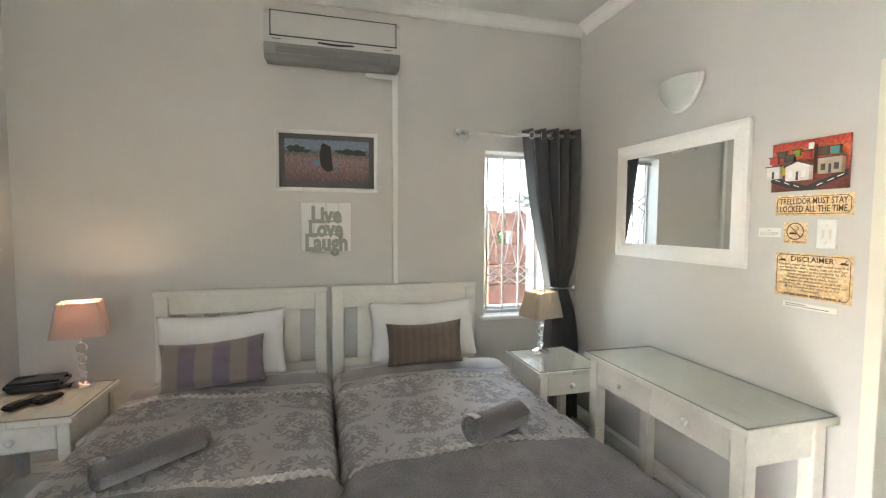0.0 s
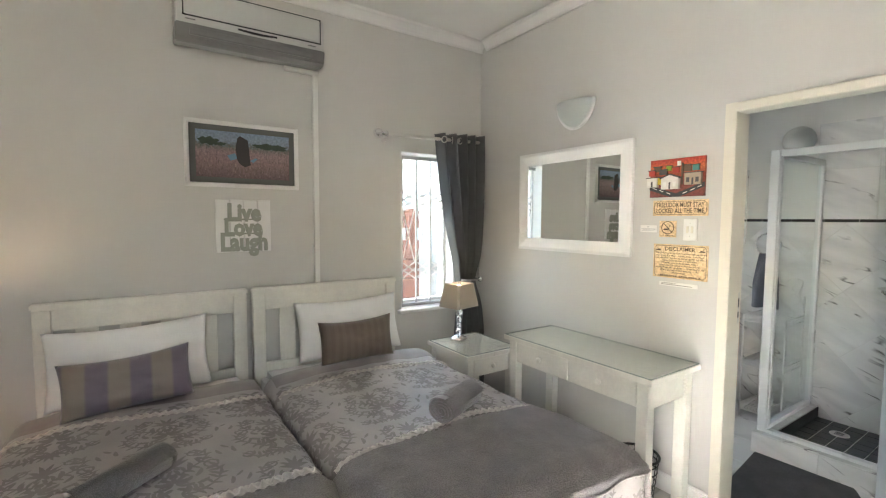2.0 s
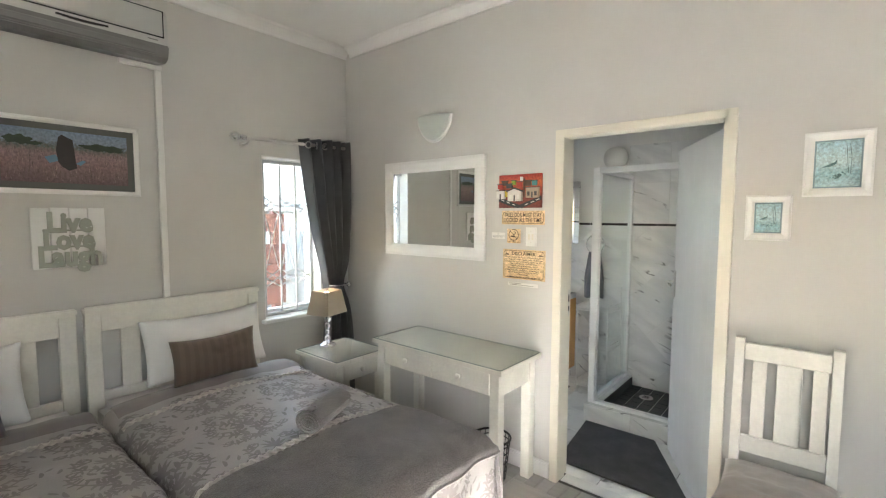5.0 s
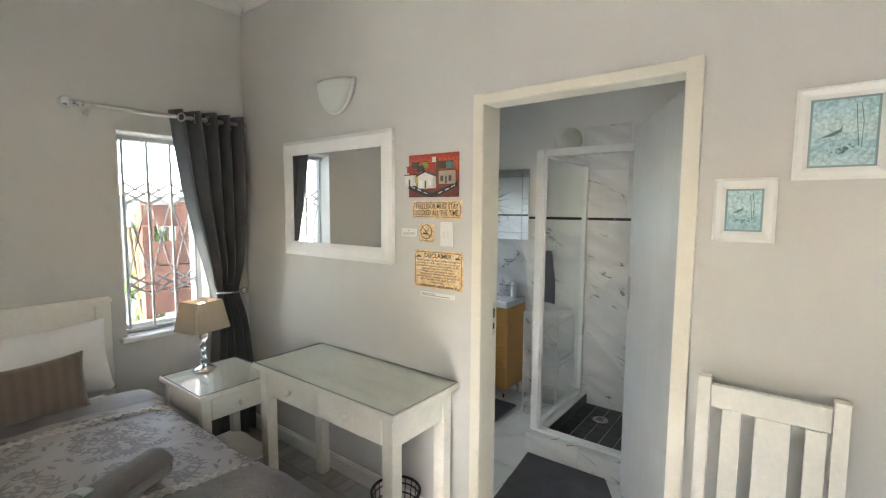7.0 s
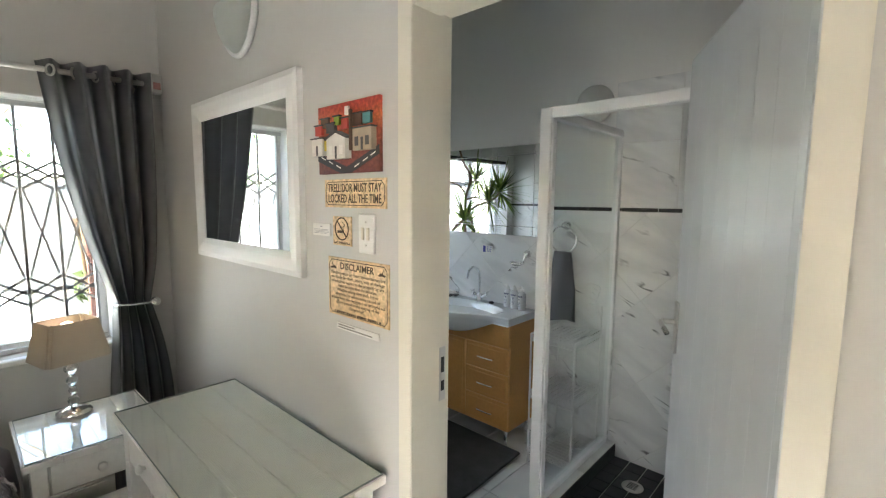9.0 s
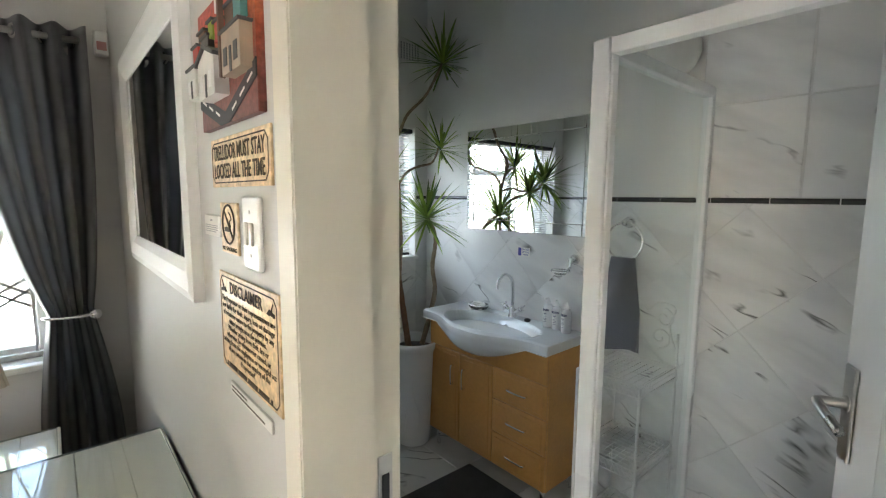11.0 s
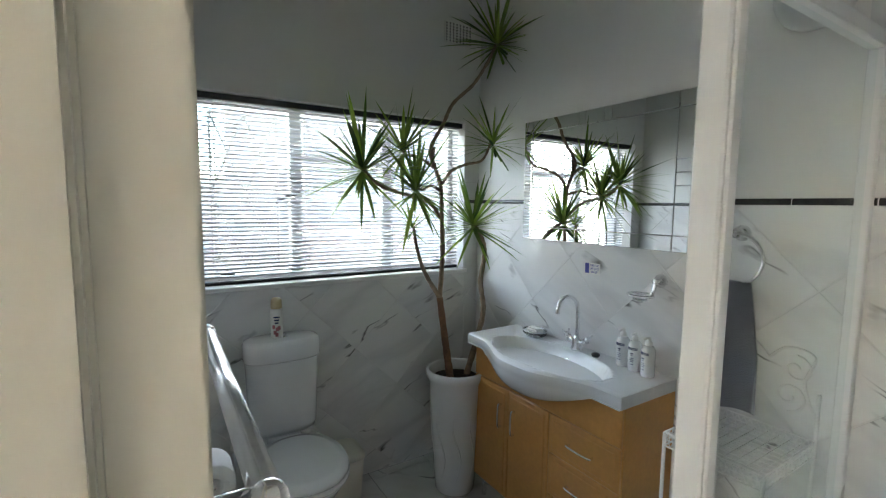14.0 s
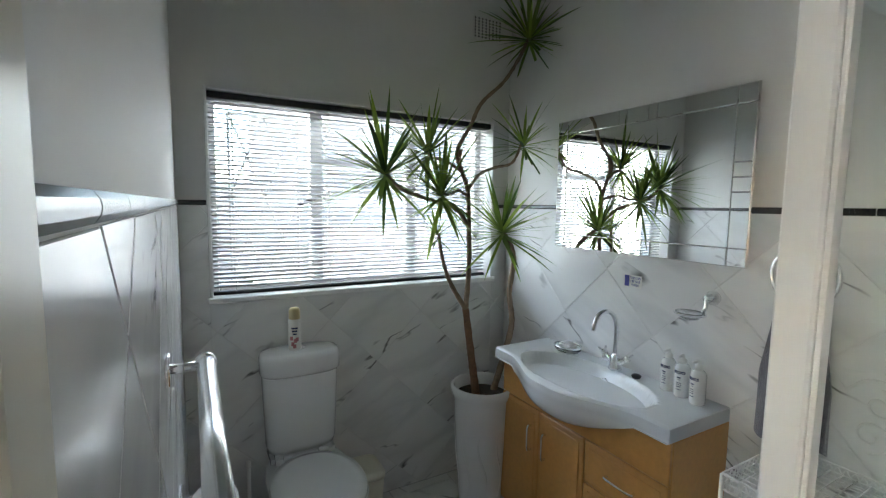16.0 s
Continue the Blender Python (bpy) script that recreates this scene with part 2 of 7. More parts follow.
def wood_plank(name, a, c):
    m = bpy.data.materials.new(name)
    m.use_nodes = True
    n, l, b = nodes_of(m)
    co, info = n.new("ShaderNodeTexCoord"), n.new("ShaderNodeObjectInfo")
    add = n.new("ShaderNodeVectorMath")
    add.operation = "MULTIPLY_ADD"
    add.inputs[1].default_value = (31, 17, 0)
    l.new(info.outputs["Random"], add.inputs[0])
    l.new(co.outputs["Object"], add.inputs[2])
    mp = n.new("ShaderNodeMapping")
    mp.inputs["Scale"].default_value = (26, 2.2, 1)
    l.new(add.outputs[0], mp.inputs[0])
    nz = n.new("ShaderNodeTexNoise")
    nz.inputs["Scale"].default_value, nz.inputs["Detail"].default_value = 1.0, 6
    l.new(mp.outputs[0], nz.inputs["Vector"])
    mx = n.new("ShaderNodeMix")
    mx.data_type = "RGBA"
    mx.inputs["A"].default_value, mx.inputs["B"].default_value = (*a, 1), (*c, 1)
    l.new(nz.outputs["Fac"], mx.inputs["Factor"])
    tone = n.new("ShaderNodeMapRange")
    tone.inputs[3].default_value, tone.inputs[4].default_value = 0.86, 1.1
    l.new(info.outputs["Random"], tone.inputs[0])
    sc = n.new("ShaderNodeVectorMath")
    sc.operation = "SCALE"
    l.new(mx.outputs["Result"], sc.inputs[0])
    l.new(tone.outputs[0], sc.inputs["Scale"])
    l.new(sc.outputs[0], b.inputs["Base Color"])
    b.inputs["Roughness"].default_value, b.inputs["IOR"].default_value = 0.40, 1.6
    b.inputs["Coat Weight"].default_value, b.inputs["Coat Roughness"].default_value, b.inputs["Coat IOR"].default_value = 1.0, 0.15, 1.7
    return m


PLANK = wood_plank("grey_plank_tile", (0.36, 0.345, 0.32), (0.50, 0.48, 0.45))


# ---- mesh helpers ----
def box(bm, a, b, bevel=0.003, m=None):
    """A box between two corners with bevelled edges, turned by m."""
    t = bmesh.new()
    bmesh.ops.create_cube(t, size=1.0)
    size = [b[i] - a[i] for i in range(3)]
    mid = [(b[i] + a[i]) / 2 for i in range(3)]
    bmesh.ops.transform(t, matrix=Matrix.Translation(mid) @ Matrix.Diagonal((*size, 1)), verts=t.verts)
    if bevel:
        bmesh.ops.bevel(t, geom=t.edges[:], offset=min(bevel, min(abs(s) for s in size) * 0.3), segments=2 if bevel > 0.006 else 1, affect="EDGES")
    join(bm, t, m)


def join(bm, t, m=None, smooth=None):
    if m is not None:
        bmesh.ops.transform(t, matrix=m, verts=t.verts)
    if smooth is not None:
        for f in t.faces:
            f.smooth = smooth
    me = bpy.data.meshes.new("piece")
    t.to_mesh(me)
    t.free()
    bm.from_mesh(me)
    bpy.data.meshes.remove(me)


def lathe(bm, profile, segs=24, at=(0, 0, 0), m=None, squash=1.0):
    """A turned solid from (radius, height) pairs round the z axis."""
    t = bmesh.new()
    rings = []
    for r, z in profile:
        rings.append([t.verts.new((r * math.cos(2 * math.pi * k / segs), squash * r * math.sin(2 * math.pi * k / segs), z)) for k in range(segs)] if r > 1e-5 else [t.verts.new((0, 0, z))])
    for p, q in zip(rings, rings[1:]):
        for k in range(segs):
            vs = [p[k % len(p)], p[(k + 1) % len(p)], q[(k + 1) % len(q)], q[k % len(q)]]
            vs = list(dict.fromkeys(vs))
            if len(vs) > 2:
                t.faces.new(vs)
    bmesh.ops.recalc_face_normals(t, faces=t.faces)
    bmesh.ops.transform(t, matrix=Matrix.Translation(at), verts=t.verts)
    join(bm, t, m, True)


def tube(bm, pts, r, segs=8, m=None, closed=False):
    """A round rod along points; r is one radius or one for each point."""
    t = bmesh.new()
    pts = [Vector(p) for p in pts]
    rs = r if isinstance(r, (list, tuple)) else [r] * len(pts)
    rings, side = [], None
    for i, p in enumerate(pts):
        a = pts[(i - 1) % len(pts)] if (i or closed) else p
        c = pts[(i + 1) % len(pts)] if (i < len(pts) - 1 or closed) else p
        d = (c - a).normalized()
        if side is None:
            side = d.orthogonal().normalized()
        side = (side - d * side.dot(d)).normalized()
        up = d.cross(side)
        rings.append([t.verts.new(p + rs[i] * (math.cos(2 * math.pi * k / segs) * side + math.sin(2 * math.pi * k / segs) * up)) for k in range(segs)])
    pairs = list(zip(rings, rings[1:])) + ([(rings[-1], rings[0])] if closed else [])
    for p, q in pairs:
        for k in range(segs):
            t.faces.new((p[k], p[(k + 1) % segs], q[(k + 1) % segs], q[k]))
    if not closed:
        t.faces.new(rings[0][::-1])
        t.faces.new(rings[-1])
    bmesh.ops.recalc_face_normals(t, faces=t.faces)
    join(bm, t, m, True)


def sheet(bm, nu, nv, f, thick=0.0, smooth=True, uv=None, m=None):
    """A curved sheet f(u, v) with optional thickness and uv(u, v) in metres."""
    t = bmesh.new()
    lay = t.loops.layers.uv.new("UVMap") if uv else None
    g = [[t.verts.new(f(i / nu, j / nv)) for j in range(nv + 1)] for i in range(nu + 1)]
    for i in range(nu):
        for j in range(nv):
            fc = t.faces.new((g[i][j], g[i + 1][j], g[i + 1][j + 1], g[i][j + 1]))
            if lay:
                for lp, (a, c) in zip(fc.loops, ((i, j), (i + 1, j), (i + 1, j + 1), (i, j + 1))):
                    lp[lay].uv = uv(a / nu, c / nv)
    if thick:
        bmesh.ops.solidify(t, geom=t.faces[:], thickness=thick)
    join(bm, t, m, smooth)


def outline(bm, pts, depth, axis="x", at=0.0, bevel=0.0):
    """A flat shape from a closed outline in the other two axes, given depth along axis."""
    t = bmesh.new()
    place = {"x": lambda p, d: (d, p[0], p[1]), "y": lambda p, d: (p[0], d, p[1]), "z": lambda p, d: (p[0], p[1], d)}[axis]
    f = t.faces.new([t.verts.new(place(p, at)) for p in pts])
    ext = bmesh.ops.extrude_face_region(t, geom=[f])
    move = Vector(place((0, 0), depth))
    bmesh.ops.translate(t, vec=move, verts=[v for v in ext["geom"] if isinstance(v, bmesh.types.BMVert)])
    bmesh.ops.recalc_face_normals(t, faces=t.faces)
    if bevel:
        bmesh.ops.bevel(t, geom=t.edges[:], offset=bevel, segments=2, affect="EDGES")
    join(bm, t)


def mesh_object(name, bm, mat, parent=None):
    me = bpy.data.meshes.new(name)
    bm.to_mesh(me)
    bm.free()
    me.materials.append(mat)
    ob = new(name, me)
    ob.parent = parent
    return ob


def part(name, bm, mat, parent, label=""):
    return tagged(mesh_object(name, bm, mat, parent), label)


def thing(name, at, label, category, group="", kind="", turn=0.0):
    ob = new(name)
    ob.empty_display_size = 0.1
    ob.matrix_basis = pose(*at, 0, 0, turn)
    return tagged(ob, label, category, group, kind)


def setting(name, bm, mat, label, category):
    return tagged(mesh_object(name, bm, mat), label, category, "", "structure")


def B():
    return bmesh.new()


def one_box(a, b, bevel=0.003):
    bm = B()
    box(bm, a, b, bevel)
    return bm


def smooth_curve(pts, per=8):
    """Points along a smooth curve through pts."""
    pts = [Vector(p) for p in pts]
    out = []
    for i in range(len(pts) - 1):
        p0, p1, p2, p3 = pts[max(i - 1, 0)], pts[i], pts[i + 1], pts[min(i + 2, len(pts) - 1)]
        for k in range(per):
            t = k / per
            out.append(0.5 * (2 * p1 + (p2 - p0) * t + (2 * p0 - 5 * p1 + 4 * p2 - p3) * t * t + (3 * p1 - p0 - 3 * p2 + p3) * t ** 3))
    return out + [pts[-1]]


# ---- the rooms ----
X0, X1, YS, YN, ZC = -1.58, 2.02, -0.75, 3.72, 2.985      # bedroom
BX0, BX1, BYS = 2.145, 3.80, 0.88                        # bathroom, tile faces
DOOR_Y0, DOOR_Y1, DOOR_Z = 0.94, 1.721, 2.05              # clear doorway


def wall_boxes(spans, holes, thick, along):
    """Boxes of a wall round its holes. spans: (a0, a1, z0, z1); holes the same; thick: (t0, t1); along: 'x' or 'y'."""
    a0, a1, z0, z1 = spans
    cuts = sorted({a0, a1, *[h[0] for h in holes], *[h[1] for h in holes]})
    bm = B()
    for p, q in zip(cuts, cuts[1:]):
        solid, z = [], z0
        for h in sorted((h for h in holes if h[0] <= p and h[1] >= q), key=lambda h: h[2]):
            solid.append((z, h[2]))
            z = h[3]
        solid.append((z, z1))
        for s0, s1 in solid:
            if s1 - s0 > 1e-4:
                if along == "x":
                    box(bm, (p, thick[0], s0), (q, thick[1], s1), 0)
                else:
                    box(bm, (thick[0], p, s0), (thick[1], q, s1), 0)
    return bm


WIN = (1.25, 1.745, 0.83, 2.04)
BWIN = (2.252, 3.705, 1.113, 2.006)
# unseen openings, added: west throws a sun patch on the floor, south adds sky fill
SUN_OPENING = (-0.24, 0.29, 1.02, 1.90)
SKY_OPENING = (-1.25, -0.87, 1.05, 1.98)
setting("wall_north", wall_boxes((X0 - 0.23, 4.05, 0, 3.1), [WIN, BWIN], (YN, YN + 0.24), "x"), PAINT, "warm grey plastered outer wall with two windows", "wall")
setting("wall_west", wall_boxes((YS - 0.23, YN, 0, 3.1), [SUN_OPENING], (X0 - 0.23, X0), "y"), PAINT, "warm grey plastered bedroom wall with an unseen opening added for the sun", "wall")
setting("wall_south", wall_boxes((X0, 4.05, 0, 3.1), [SKY_OPENING], (YS - 0.23, YS), "x"), PAINT, "warm grey plastered bedroom wall with an unseen opening added for sky light", "wall")
setting("wall_partition", wall_boxes((YS, YN, 0, 3.1), [(DOOR_Y0 - 0.03, DOOR_Y1 + 0.03, 0, DOOR_Z + 0.03)], (X1, BX0 - 0.009), "y"), PAINT, "warm grey partition wall with a doorway to the bathroom", "wall")
setting("wall_east", one_box((BX1 + 0.009, YS, 0), (4.05, YN, 3.1), 0), PAINT_BATH, "pale grey painted bathroom wall above marble tiles", "wall")
setting("wall_bath_south", one_box((BX0 - 0.009, BYS - 0.2, 0), (BX1 + 0.009, BYS, 3.1), 0), PAINT_BATH, "pale painted bathroom end wall", "wall")
setting("ceiling", one_box((X0, YS, ZC), (X1, YN, 3.1), 0), CEILING, "smooth white painted bedroom ceiling", "ceiling")
setting("ceiling_bath", one_box((BX0 - 0.009, BYS, 2.93), (BX1 + 0.009, YN, 3.1), 0), CEILING, "smooth white painted bathroom ceiling", "ceiling")
# north overhang is stretched out of view to keep sky light off the garden
setting("roof", one_box((X0 - 0.5, YS - 0.4, 3.11), (4.4, YN + 1.9, 3.25), 0), ROOF, "flat grey roof slab with an unseen overhang added to shade the garden", "roof")
setting("floor", one_box((X0, YS, -0.12), (X1, YN, -0.006), 0), GROUT, "grey grout bed under the bedroom floor planks", "floor")
setting("floor_bath", one_box((X1, BYS, -0.12), (BX1 + 0.009, YN, -0.006), 0), GROUT_DARK, "dark grout bed under the bathroom tiles", "floor")

# thin paint layers of the bathroom's own colour on its side of shared walls
bm = B()
box(bm, (BX0 - 0.009, DOOR_Y1 + 0.09, 1.54), (BX0 - 0.005, YN, 2.93), 0)
box(bm, (BX0 - 0.009, BYS, 0), (BX0 - 0.005, DOOR_Y0 - 0.06, 2.93), 0)
box(bm, (BX0 - 0.009, DOOR_Y0 - 0.06, DOOR_Z + 0.06), (BX0 - 0.005, DOOR_Y1 + 0.09, 2.93), 0)
setting("paint_bath_west", bm, PAINT_BATH, "pale grey paint coat above the tiles beside the doorway", "wall")
bm = B()
outline(bm, [(BX0 - 0.005, 1.54), (BWIN[0], 1.54), (BWIN[0], BWIN[3]), (BWIN[1], BWIN[3]), (BWIN[1], 1.54), (BX1 + 0.009, 1.54), (BX1 + 0.009, 2.93), (BX0 - 0.005, 2.93)], 0.004, "y", YN - 0.004)
setting("paint_bath_north", bm, PAINT_BATH, "pale grey paint coat above the tiles round the window", "wall")

# cornice: a stepped cove along each wall
def cove(a, b, inward):
    prof = [(0.0, -0.075), (0.012, -0.075), (0.016, -0.06), (0.03, -0.04), (0.05, -0.02), (0.062, -0.014), (0.07, 0.0), (0.0, 0.0)]
    bm = B()
    a, b, inward = Vector(a), Vector(b), Vector(inward)
    r1 = [bm.verts.new(a + inward * p[0] + Vector((0, 0, p[1]))) for p in prof]
    r2 = [bm.verts.new(b + inward * p[0] + Vector((0, 0, p[1]))) for p in prof]
    for k in range(len(prof)):
        bm.faces.new((r1[k], r1[(k + 1) % 8], r2[(k + 1) % 8], r2[k]))
    bm.faces.new(r1[::-1])
    bm.faces.new(r2)
    bmesh.ops.recalc_face_normals(bm, faces=bm.faces)
    return bm


setting("trim_cornice_north", cove((X0, YN, ZC), (X1, YN, ZC), (0, -1, 0)), CEILING, "white moulded plaster cornice", "cornice")
setting("trim_cornice_east", cove((X1, YN - 0.071, ZC), (X1, YS, ZC), (-1, 0, 0)), CEILING, "white moulded plaster cornice", "cornice")
setting("trim_cornice_west", cove((X0, YN - 0.071, ZC), (X0, YS, ZC), (1, 0, 0)), CEILING, "white moulded plaster cornice", "cornice")


def skirting(name, a, b):
    bm = B()
    box(bm, (a[0], a[1], 0), (b[0], b[1], 0.085), 0.002)
    if b[0] - a[0] > b[1] - a[1]:
        box(bm, (a[0], a[1] + 0.004, 0.085), (b[0], b[1], 0.10), 0.003)
    else:
        box(bm, (a[0] + (0.004 if a[0] > 0 else 0), a[1], 0.085), (b[0] - (0 if a[0] > 0 else 0.004), b[1], 0.10), 0.003)
    setting(name, bm, WHITE_COOL, "white painted skirting board", "baseboard")


skirting("baseboard_north", (X0, YN - 0.018), (X1 - 0.02, YN))
skirting("baseboard_east", (X1 - 0.018, DOOR_Y1 + 0.06), (X1, YN))
skirting("baseboard_east_south", (X1 - 0.018, YS), (X1, DOOR_Y0 - 0.06))
skirting("baseboard_west", (X0, YS), (X0 + 0.018, YN - 0.02))

# ---- door frame and door ----
frame_thing = thing("door_frame", (X1, (DOOR_Y0 + DOOR_Y1) / 2, 0), "cream enamelled pressed steel door frame round the doorway", "door frame", "", "structure")
CY = (DOOR_Y0 + DOOR_Y1) / 2


def jamb(side):
    s = 1 if side > 0 else -1
    h = (DOOR_Y1 - DOOR_Y0) / 2
    bm = B()
    outline(bm, [(x, s * y) for x, y in ((-0.026, h), (0.084, h), (0.085, h + 0.009), (0.134, h + 0.009), (0.134, h + 0.052), (-0.026, h + 0.052))], DOOR_Z + 0.045, "z", 0.0, 0.0025)
    return bm


part("jamb", jamb(1), CREAM, frame_thing)
part("jamb", jamb(-1), CREAM, frame_thing)
bm = B()
h = (DOOR_Y1 - DOOR_Y0) / 2
box(bm, (-0.0255, -h - 0.0515, DOOR_Z), (0.084, h + 0.0515, DOOR_Z + 0.0445), 0.006)
box(bm, (0.084, -h - 0.05, DOOR_Z + 0.012), (0.1335, h + 0.05, DOOR_Z + 0.0445), 0.004)
part("head", bm, CREAM, frame_thing)
bm = B()
box(bm, (0.092, h + 0.008, 1.00), (0.118, h + 0.0125, 1.16), 0.001)
strike = part("strike_plate", bm, STEEL, frame_thing, "worn steel strike plate")
bm = B()
box(bm, (0.099, h + 0.0065, 1.03), (0.111, h + 0.009, 1.06), 0.0)
box(bm, (0.099, h + 0.0065, 1.085), (0.111, h + 0.009, 1.13), 0.0)
part("latch_hole", bm, BLACK, strike)

LEAF_ANG = math.degrees(math.atan2(0.375, 0.745))
door = thing("door_1", (2.139, DOOR_Y0 + 0.012, 0.008), "white painted panel door standing open into the bathroom", "door", "", "structure", LEAF_ANG)
LW, LH, LT = 0.82, 2.03, 0.04
bm = B()
box(bm, (0, -LT, 0), (LW, 0, LH), 0.003)
leaf = part("leaf", bm, DOOR_PAINT, door)
for k in range(7):
    bm = B()
    x = 0.03 + k * (LW - 0.06) / 7
    box(bm, (x + 0.0003, -0.004, 0.10), (x + (LW - 0.06) / 7 - 0.0003, 0.0004, LH - 0.10), 0.0003)
    part("board", bm, DOOR_PAINT, leaf)
for s in (1, -1):
    bm = B()
    y = 0.002 if s > 0 else -LT - 0.006
    box(bm, (LW - 0.058, y, 1.06), (LW - 0.018, y + 0.006, 1.235), 0.003)
    plate = part("handle_plate", bm, STEEL, door, "satin steel lock plate")
    bm = B()
    yy = 0.006 if s > 0 else -LT - 0.005
    tube(bm, [(LW - 0.038, yy, 1.165), (LW - 0.038, yy + s * 0.04, 1.165)], 0.009, 12)
    lathe(bm, [(0.0, 0), (0.015, 0), (0.015, 0.004), (0.0, 0.005)], 16, m=pose(LW - 0.038, yy, 1.165, -90 * s, 0, 0))
    tube(bm, smooth_curve([(LW - 0.038, yy + s * 0.045, 1.165), (LW - 0.07, yy + s * 0.052, 1.167), (LW - 0.11, yy + s * 0.048, 1.158), (LW - 0.14, yy + s * 0.046, 1.152)], 5), 0.0085, 10)
    part("lever", bm, STEEL, plate)

# ---- bedroom window ----
def casement(name, win, y, bars, label, sill_z):
    """A white window in its opening: frame, mullions, panes and inner sill."""
    x0, x1, z0, z1 = win
    w = thing(name, ((x0 + x1) / 2, y, z0), label, "window", "", "structure")
    cx = (x0 + x1) / 2
    for nm, a, b in (("frame_side", (x0 - cx, -0.03, 0), (x0 - cx + 0.045, 0.03, z1 - z0)), ("frame_side", (x1 - cx - 0.045, -0.03, 0), (x1 - cx, 0.03, z1 - z0)),
                     ("frame_rail", (x0 - cx + 0.045, -0.03, 0), (x1 - cx - 0.045, 0.03, 0.045)), ("frame_rail", (x0 - cx + 0.045, -0.03, z1 - z0 - 0.045), (x1 - cx - 0.045, 0.03, z1 - z0))):
        part(nm, one_box(a, b, 0.004), WHITE_COOL, w)
    edges = [x0 - cx + 0.045]
    for m in bars:
        part("mullion", one_box((m - cx - 0.03, -0.03, 0.045), (m - cx + 0.03, 0.03, z1 - z0 - 0.045), 0.004), WHITE_COOL, w)
        edges += [m - cx - 0.03, m - cx + 0.03]
    edges.append(x1 - cx - 0.045)
    for a, b in zip(edges[::2], edges[1::2]):
        pane = part("pane", one_box((a, -0.003, 0.045), (b, 0.003, z1 - z0 - 0.045), 0), GLASS, w)
        pane.visible_shadow = False
    return w


win1 = casement("window_1", WIN, YN + 0.14, [], "tall narrow white timber window behind a security trellis", 0)
bm = B()
box(bm, (WIN[0] - 0.03, YN - 0.045, WIN[2] - 0.03), (WIN[1] + 0.03, YN + 0.11, WIN[2] - 0.001), 0.006)
setting("window_sill_bedroom", bm, WHITE_COOL, "white painted window sill", "window sill")
bm = B()
box(bm, (WIN[0] + 0.0005, YN - 0.002, WIN[2] + 0.001), (WIN[0] + 0.006, YN + 0.11, WIN[3] - 0.002), 0)
box(bm, (WIN[1] - 0.006, YN - 0.002, WIN[2] + 0.001), (WIN[1] - 0.0005, YN + 0.11, WIN[3] - 0.002), 0)
box(bm, (WIN[0] + 0.006, YN - 0.002, WIN[3] - 0.007), (WIN[1] - 0.006, YN + 0.11, WIN[3] - 0.001), 0)
setting("window_reveal_bedroom", bm, WHITE_COOL, "white painted window reveal", "window reveal")


# white steel greyed down: the backlit silhouette tone is put into the base colour
TRELLIS_GREY = material("silhouette_grey_steel", (0.48, 0.48, 0.48), 0.45, vary=0.06)


def trellis(x0, x1, z0, z1, y):
    """A folding steel security trellis: paired uprights and scissor flats in two bands."""
    g = thing("security_trellis", ((x0 + x1) / 2, y, z0), "white steel folding trellis guard inside the window", "security trellis")
    cx, n = (x0 + x1) / 2, 4
    xs = [x0 - cx + 0.03 + (x1 - x0 - 0.06) * k / (n - 1) for k in range(n)]
    for x in xs:
        part("upright", one_box((x - 0.006, -0.008, 0.02), (x + 0.006, 0.008, z1 - z0 - 0.03), 0.002), TRELLIS_GREY, g)
    for z in (0.012, z1 - z0 - 0.025):
        part("track", one_box((x0 - cx, -0.012, z - 0.012), (x1 - cx, 0.012, z + 0.012), 0.002), TRELLIS_GREY, g)
    def flat(a, b, w=0.011):
        bm = B()
        d = Vector((b[0] - a[0], 0, b[1] - a[1]))
        ang = math.degrees(math.atan2(d.z, d.x))
        box(bm, (0, -0.002, -w / 2), (d.length, 0.002, w / 2), 0.0006, m=pose(a[0], 0.012, a[1], 0, -ang, 0))
        part("scissor_bar", bm, TRELLIS_GREY, g)
    for zb in (0.215, 0.775):
        for k in range(n - 1):
            for off in (0.0, 0.055):
                flat((xs[k], zb + off), (xs[k + 1], zb + off + 0.085))
                flat((xs[k], zb + off + 0.085), (xs[k + 1], zb + off))
    for k in range(n - 1):
        flat((xs[k] + 0.012, 0.36), (xs[k + 1] - 0.012, 0.775), 0.009)
        flat((xs[k + 1] - 0.012, 0.36), (xs[k] + 0.012, 0.775), 0.009)
    return g


trellis(WIN[0] + 0.02, WIN[1] - 0.02, WIN[2] + 0.002, WIN[3] - 0.01, YN + 0.075)

# ---- curtain and rod ----
rod = thing("curtain_rod", (1.47, 3.61, 2.13), "brushed steel curtain rod with ball end and wall brackets", "curtain rod")
bm = B()
tube(bm, [(-0.42, 0, 0), (0.46, 0, 0.02)], 0.0125, 12)
part("rod", bm, STEEL, rod)
bm = B()
lathe(bm, [(0, -0.034), (0.014, -0.031), (0.027, -0.02), (0.034, 0), (0.027, 0.02), (0.014, 0.031), (0, 0.034)], 18, m=pose(-0.46, 0, 0, 0, 90, 0))
lathe(bm, [(0, -0.02), (0.02, -0.02), (0.02, 0.0), (0.0165, 0.02), (0, 0.02)], 16, m=pose(-0.405, 0, 0, 0, 90, 0))
part("finial", bm, CHROME, rod)
